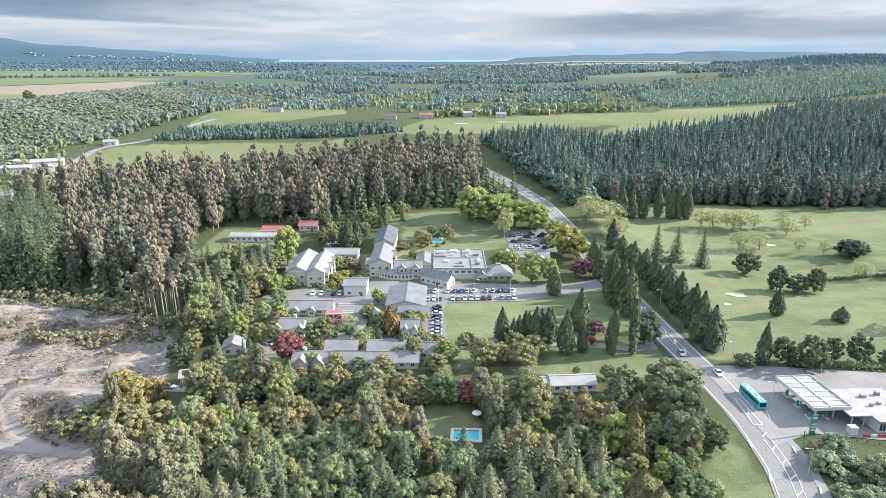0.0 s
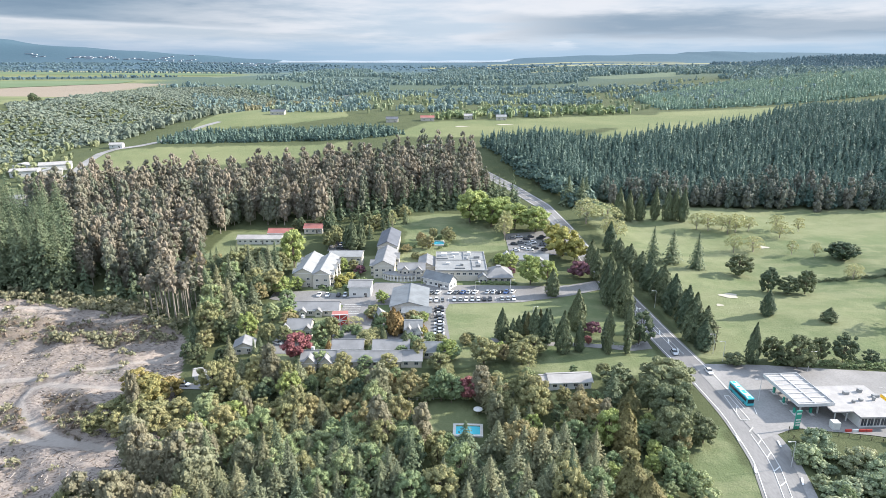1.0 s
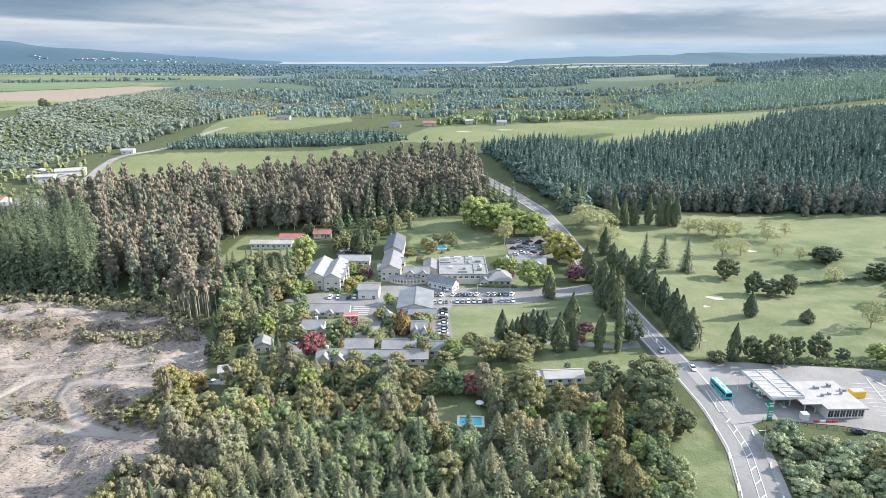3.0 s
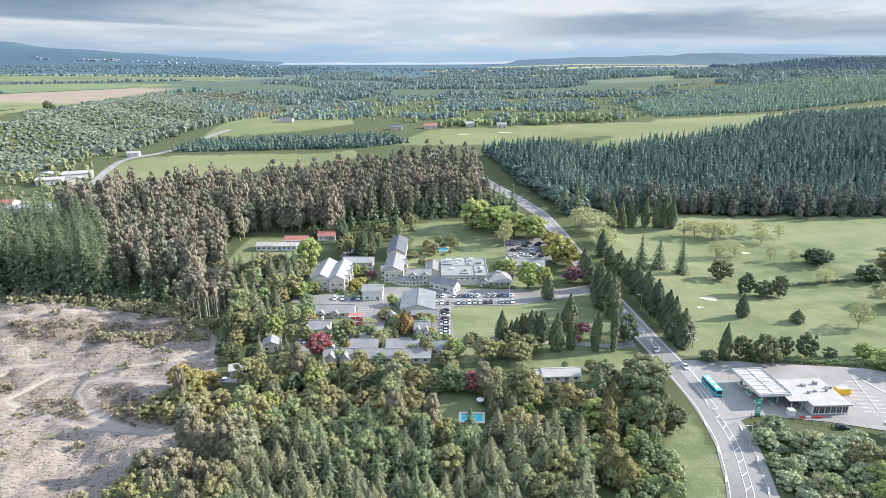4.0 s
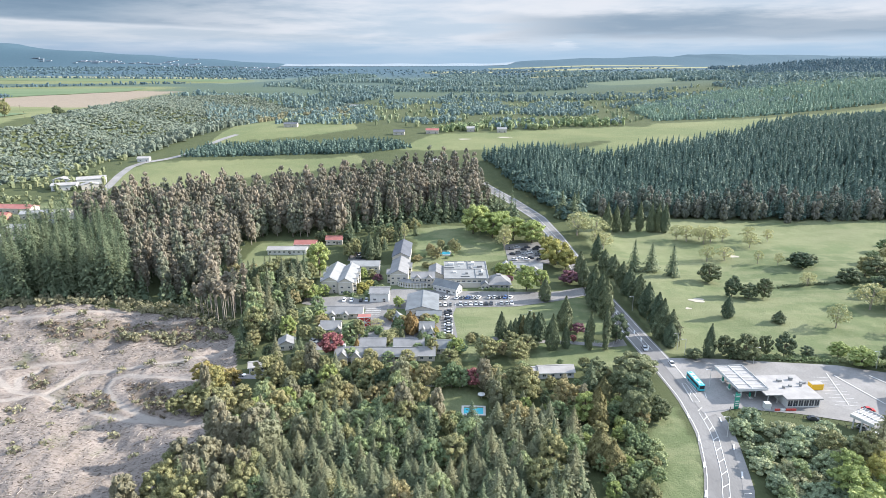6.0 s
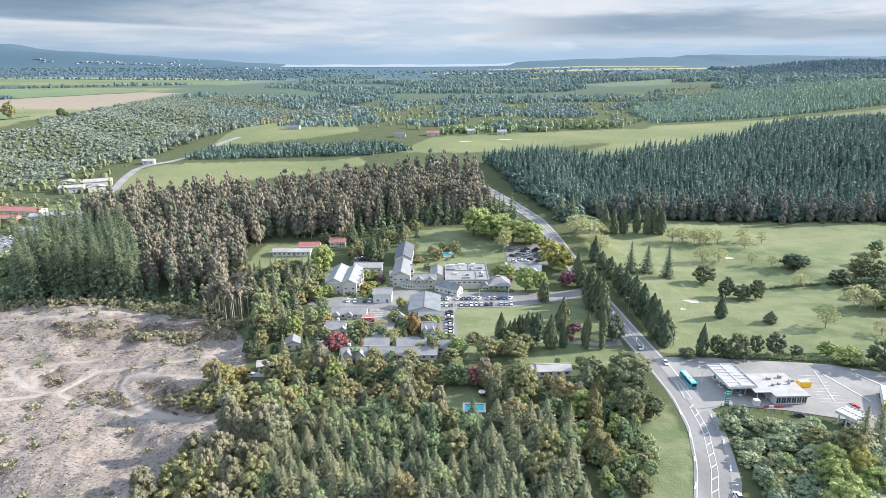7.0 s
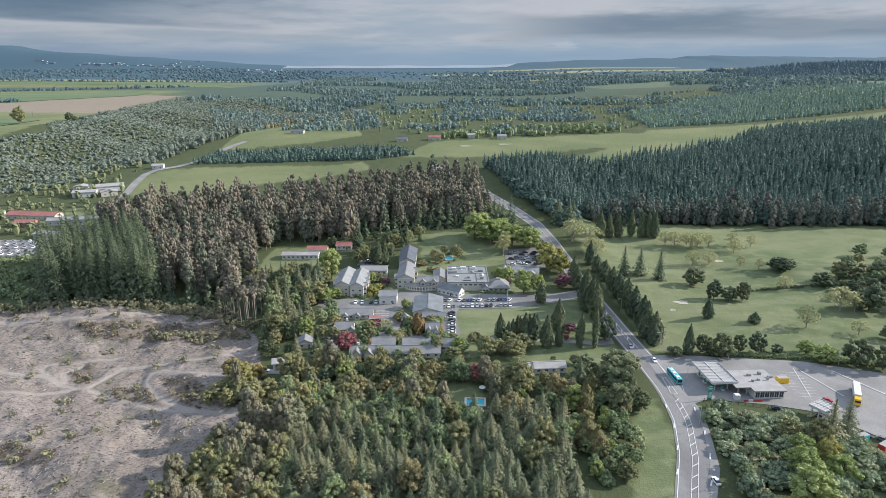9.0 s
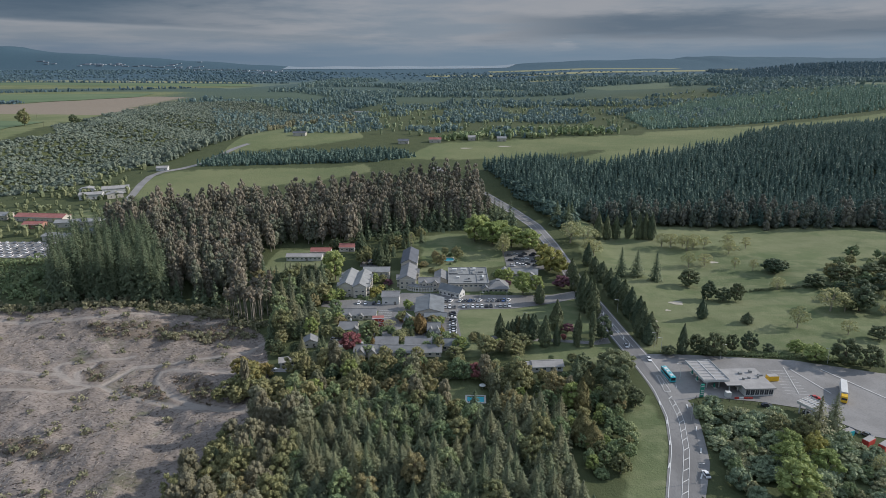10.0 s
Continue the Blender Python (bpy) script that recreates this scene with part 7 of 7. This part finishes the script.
box(bm, -1.1, 1.1, -1.0, 1.0, 0, 2.3)
part("cabinet", bm, M_WHITE, kiosk_, bevel=0.05)
tagged(kiosk_, "small white store box beside the canopy", "store box")
skip = new("container")
skip.matrix_basis = pose(140.5, 162, 0.16, 0, 0, 3)
bm = bmesh.new()
box(bm, -2.4, 2.4, -1.3, 1.3, 0, 2.4)
part("shell", bm, M_YELLOWCAB, skip, bevel=0.05)
bm = bmesh.new()
box(bm, -2.3, 2.3, -1.2, 1.2, 2.404, 2.5)
part("lid", bm, M_WHITEROOF, skip, "pale lid")
tagged(skip, "yellow freight container behind the shop", "container")
for x, y, a, mt in ((152, 114, 30, M_REDPAINT), (147.5, 119.5, 20, M_COACH), (156, 111, 30, M_REDPAINT)):
    ob = new("container")
    ob.matrix_basis = pose(x, y, 0.16, 0, 0, a)
    bm = bmesh.new()
    box(bm, -2.4, 2.4, -1.2, 1.2, 0, 2.3)
    part("shell", bm, mt, ob, bevel=0.05)
    bm = bmesh.new()
    box(bm, -2.3, 2.3, -1.1, 1.1, 2.304, 2.4)
    part("lid", bm, M_WHITEROOF, ob, "pale lid")
    tagged(ob, "painted storage container at the yard edge", "container")
# price pylon
pylon = new("price_pylon")
pylon.matrix_basis = pose(103, 147.5, 0.14, 0, 0, 8)
bm = bmesh.new()
box(bm, -0.9, 0.9, -0.15, 0.15, 0, 6.2)
part("board", bm, M_FASCIA, pylon, bevel=0.03)
for z in (1.2, 2.1, 3.0, 5.0):
    bm = bmesh.new()
    box(bm, -0.7, 0.7, -0.19, -0.154, z, z + 0.5)
    part("panel", bm, M_TRIM, pylon, "white panel bar")
tagged(pylon, "tall green price pylon with white bars", "sign")

# ---- pools and small things ----
M_POOL, nt, b = material("pool_water", 0.08, 0.0, 0.5)
b.inputs["Base Color"].default_value = (0.10, 0.52, 0.62, 1)
mbump(nt, b, mnoise(nt, 2.0, 3.0), 0.1, 0.05)
M_PAVE = surface("pool_paving", (0.55, 0.53, 0.49), (0.66, 0.64, 0.60), 0.3, 3.0, 0.85, 0.1)


def pool(cx, cy, w, d, turn, label_):
    top = new("swimming_pool")
    top.matrix_basis = pose(cx, cy, float(max(land(cx + u, cy + v) for u in (-w / 2, w / 2) for v in (-d / 2, d / 2))), 0, 0, turn)
    bm = bmesh.new()
    for x0, x1, y0, y1 in ((-w / 2 - 0.9, w / 2 + 0.9, -d / 2 - 0.9, -d / 2), (-w / 2 - 0.9, w / 2 + 0.9, d / 2, d / 2 + 0.9), (-w / 2 - 0.9, -w / 2, -d / 2, d / 2), (w / 2, w / 2 + 0.9, -d / 2, d / 2)):
        box(bm, x0, x1, y0, y1, -1.5, 0.1)
    part("surround", bm, M_PAVE, top)
    bm = bmesh.new()
    box(bm, -w / 2, w / 2, -d / 2, d / 2, -1.5, -0.05)
    part("water", bm, M_POOL, top, "clear turquoise water")
    return tagged(top, label_, "pool")


pool(6.8, 153.6, 7.4, 4.8, -3, "turquoise swimming pool with pale paving on a lawn")
pool(-5.6, 330.0, 10, 7, 10, "blue garden pool ringed with shrubs")
shade = new("parasol")
shade.matrix_basis = pose(10.2, 161, float(land(10.2, 161)))
V, Q = tube([(0, 0, 0), (0, 0, 2.3)], [0.04, 0.04], 6)
o = new("pole", mesh_of("pole", V, Q, [M_TRIM]))
o.parent = shade
V, Q = tube([(0, 0, 1.9), (0, 0, 2.05), (0, 0, 2.5)], [1.5, 1.45, 0.02], 10)
o = new("canopy", mesh_of("canopy", V, Q, [M_TRIM]))
o.parent = shade
tagged(shade, "white parasol beside the pool", "parasol")


def lamp_post(x, y, h=8.0, arm=1.4, turn=0.0):
    top = new("street_lamp")
    top.matrix_basis = pose(x, y, float(land(x, y)), 0, 0, turn)
    V, Q = tube([(0, 0, -0.3), (0, 0, h * 0.5), (0, 0, h)], [0.11, 0.09, 0.07], 6)
    o = new("pole", mesh_of("pole", V, Q, [M_SOFFIT]))
    o.parent = top
    bm = bmesh.new()
    box(bm, 0, arm, -0.05, 0.05, h - 0.1, h)
    part("arm", bm, M_SOFFIT, top)
    bm = bmesh.new()
    box(bm, arm - 0.1, arm + 0.6, -0.14, 0.14, h - 0.16, h + 0.02)
    part("lamp_head", bm, M_TRIM, top, "pale lamp head", 0.03)
    tagged(top, "tall grey street lamp", "street lamp")


for x, y, a in ((99, 196, 180), (100, 190, 180), (99.5, 163, 180), (77, 220, 0), (77, 262, 0), (92, 240, 180), (76, 300, 0), (36, 222, 0), (-2, 245, 0), (14, 252, 0), (30, 254, 0), (175, 178, 180), (92, 130, 180), (79, 92, 0), (126, 182, 0)):
    lamp_post(x, y, turn=a)


def power_pole(x, y, h=10.0, turn=0.0):
    top = new("power_pole")
    top.matrix_basis = pose(x, y, float(land(x, y)), 0, 0, turn)
    V, Q = tube([(0, 0, -0.3), (0, 0, h)], [0.16, 0.11], 6)
    o = new("pole", mesh_of("pole", V, Q, [M_BARK]))
    o.parent = top
    bm = bmesh.new()
    box(bm, -1.2, 1.2, -0.06, 0.06, h - 0.8, h - 0.65)
    part("crossarm", bm, M_BARK, top)
    tagged(top, "wooden power pole with a crossarm", "pole")


for x, y in ((101, 199), (70, 300), (110, 76), (-720, 1000), (-600, 830), (-80, 320)):
    power_pole(x, y)


def rail_fence(line, label_, gap=2.5, h=1.1, mat=None):
    top = new("fence")
    pts = []
    for (x1, y1), (x2, y2) in zip(line[:-1], line[1:]):
        n_ = max(1, int(math.hypot(x2 - x1, y2 - y1) / gap))
        pts += [(x1 + (x2 - x1) * k / n_, y1 + (y2 - y1) * k / n_) for k in range(n_)]
    pts.append(line[-1])
    for x, y in pts:
        z = float(land(x, y))
        bm = bmesh.new()
        box(bm, x - 0.07, x + 0.07, y - 0.07, y + 0.07, z - 0.2, z + h)
        part("post", bm, mat or M_TRIM, top)
    for dz in (0.45, 0.9):
        V, Q = tube([(x, y, float(land(x, y)) + dz) for x, y in pts], [0.05] * len(pts), 4)
        o = new("rail", mesh_of("rail", V, Q, [mat or M_TRIM]))
        o.parent = top
    tagged(top, label_, "fence")


rail_fence([(-12, 167.5), (-4, 168), (3, 168)], "white garden fence above the pool lawn")
rail_fence([(62, 205), (66, 201), (72, 201), (76, 205)], "white curved gateway fence by the highway")
rail_fence([(100, 146), (99.5, 134), (98, 120)], "brown rail fence along the bank", mat=M_BARK)
rail_fence([(101, 147.5), (116, 143.5), (130, 140), (138, 134)], "brown rail fence round the station bank", mat=M_BARK)

# bunkers on the golf course
M_SAND = surface("bunker_sand", (0.38, 0.35, 0.28), (0.46, 0.42, 0.34), 0.4, 5.0, 0.95, 0.2)


def bunker(cx, cy, rx_, ry_):
    a = np.linspace(0, 2 * np.pi, 18, endpoint=False)
    w = 1 + 0.18 * np.sin(3 * a + cx) + 0.1 * np.sin(5 * a)
    rings = [np.stack([cx + rx_ * w * k * np.cos(a), cy + ry_ * w * k * np.sin(a)], -1) for k in (1.0, 0.6, 0.05)]
    P = np.concatenate(rings)
    z = land(P[:, 0], P[:, 1]) + np.repeat((0.16, 0.12, 0.12), 18)
    Q = [(i * 18 + j, i * 18 + (j + 1) % 18, (i + 1) * 18 + (j + 1) % 18, (i + 1) * 18 + j) for i in range(2) for j in range(18)]
    tagged(new("bunker", mesh_of("bunker", np.column_stack([P, z]), Q, [M_SAND], flat=False)), "pale sand bunker on the fairway", "bunker", kind="structure")


for x, y, a, c in ((131, 254, 4, 3), (122, 243, 1.6, 1.2), (20, 700, 8, 3), (70, 712, 9, 3), (110, 228, 1.2, 1.0), (185, 330, 3, 2)):
    bunker(x, y, a, c)
# take away tree and car models that found no place
for spare in [o for models in (BIGS, OAKS, GREENS, FIRS, YFIRS, SPRUCE, FRESH, YELLOWS, AMBERS, REDS, PLUMS, ORANGES, PALES, CYPRESSES, GOLDS, BRONZE, COLUMNS, DARKS, GREYS, SHRUBS, CARS) for o in models]:
    if spare.name not in USED:
        for o in (*spare.children_recursive, spare):
            bpy.data.objects.remove(o)
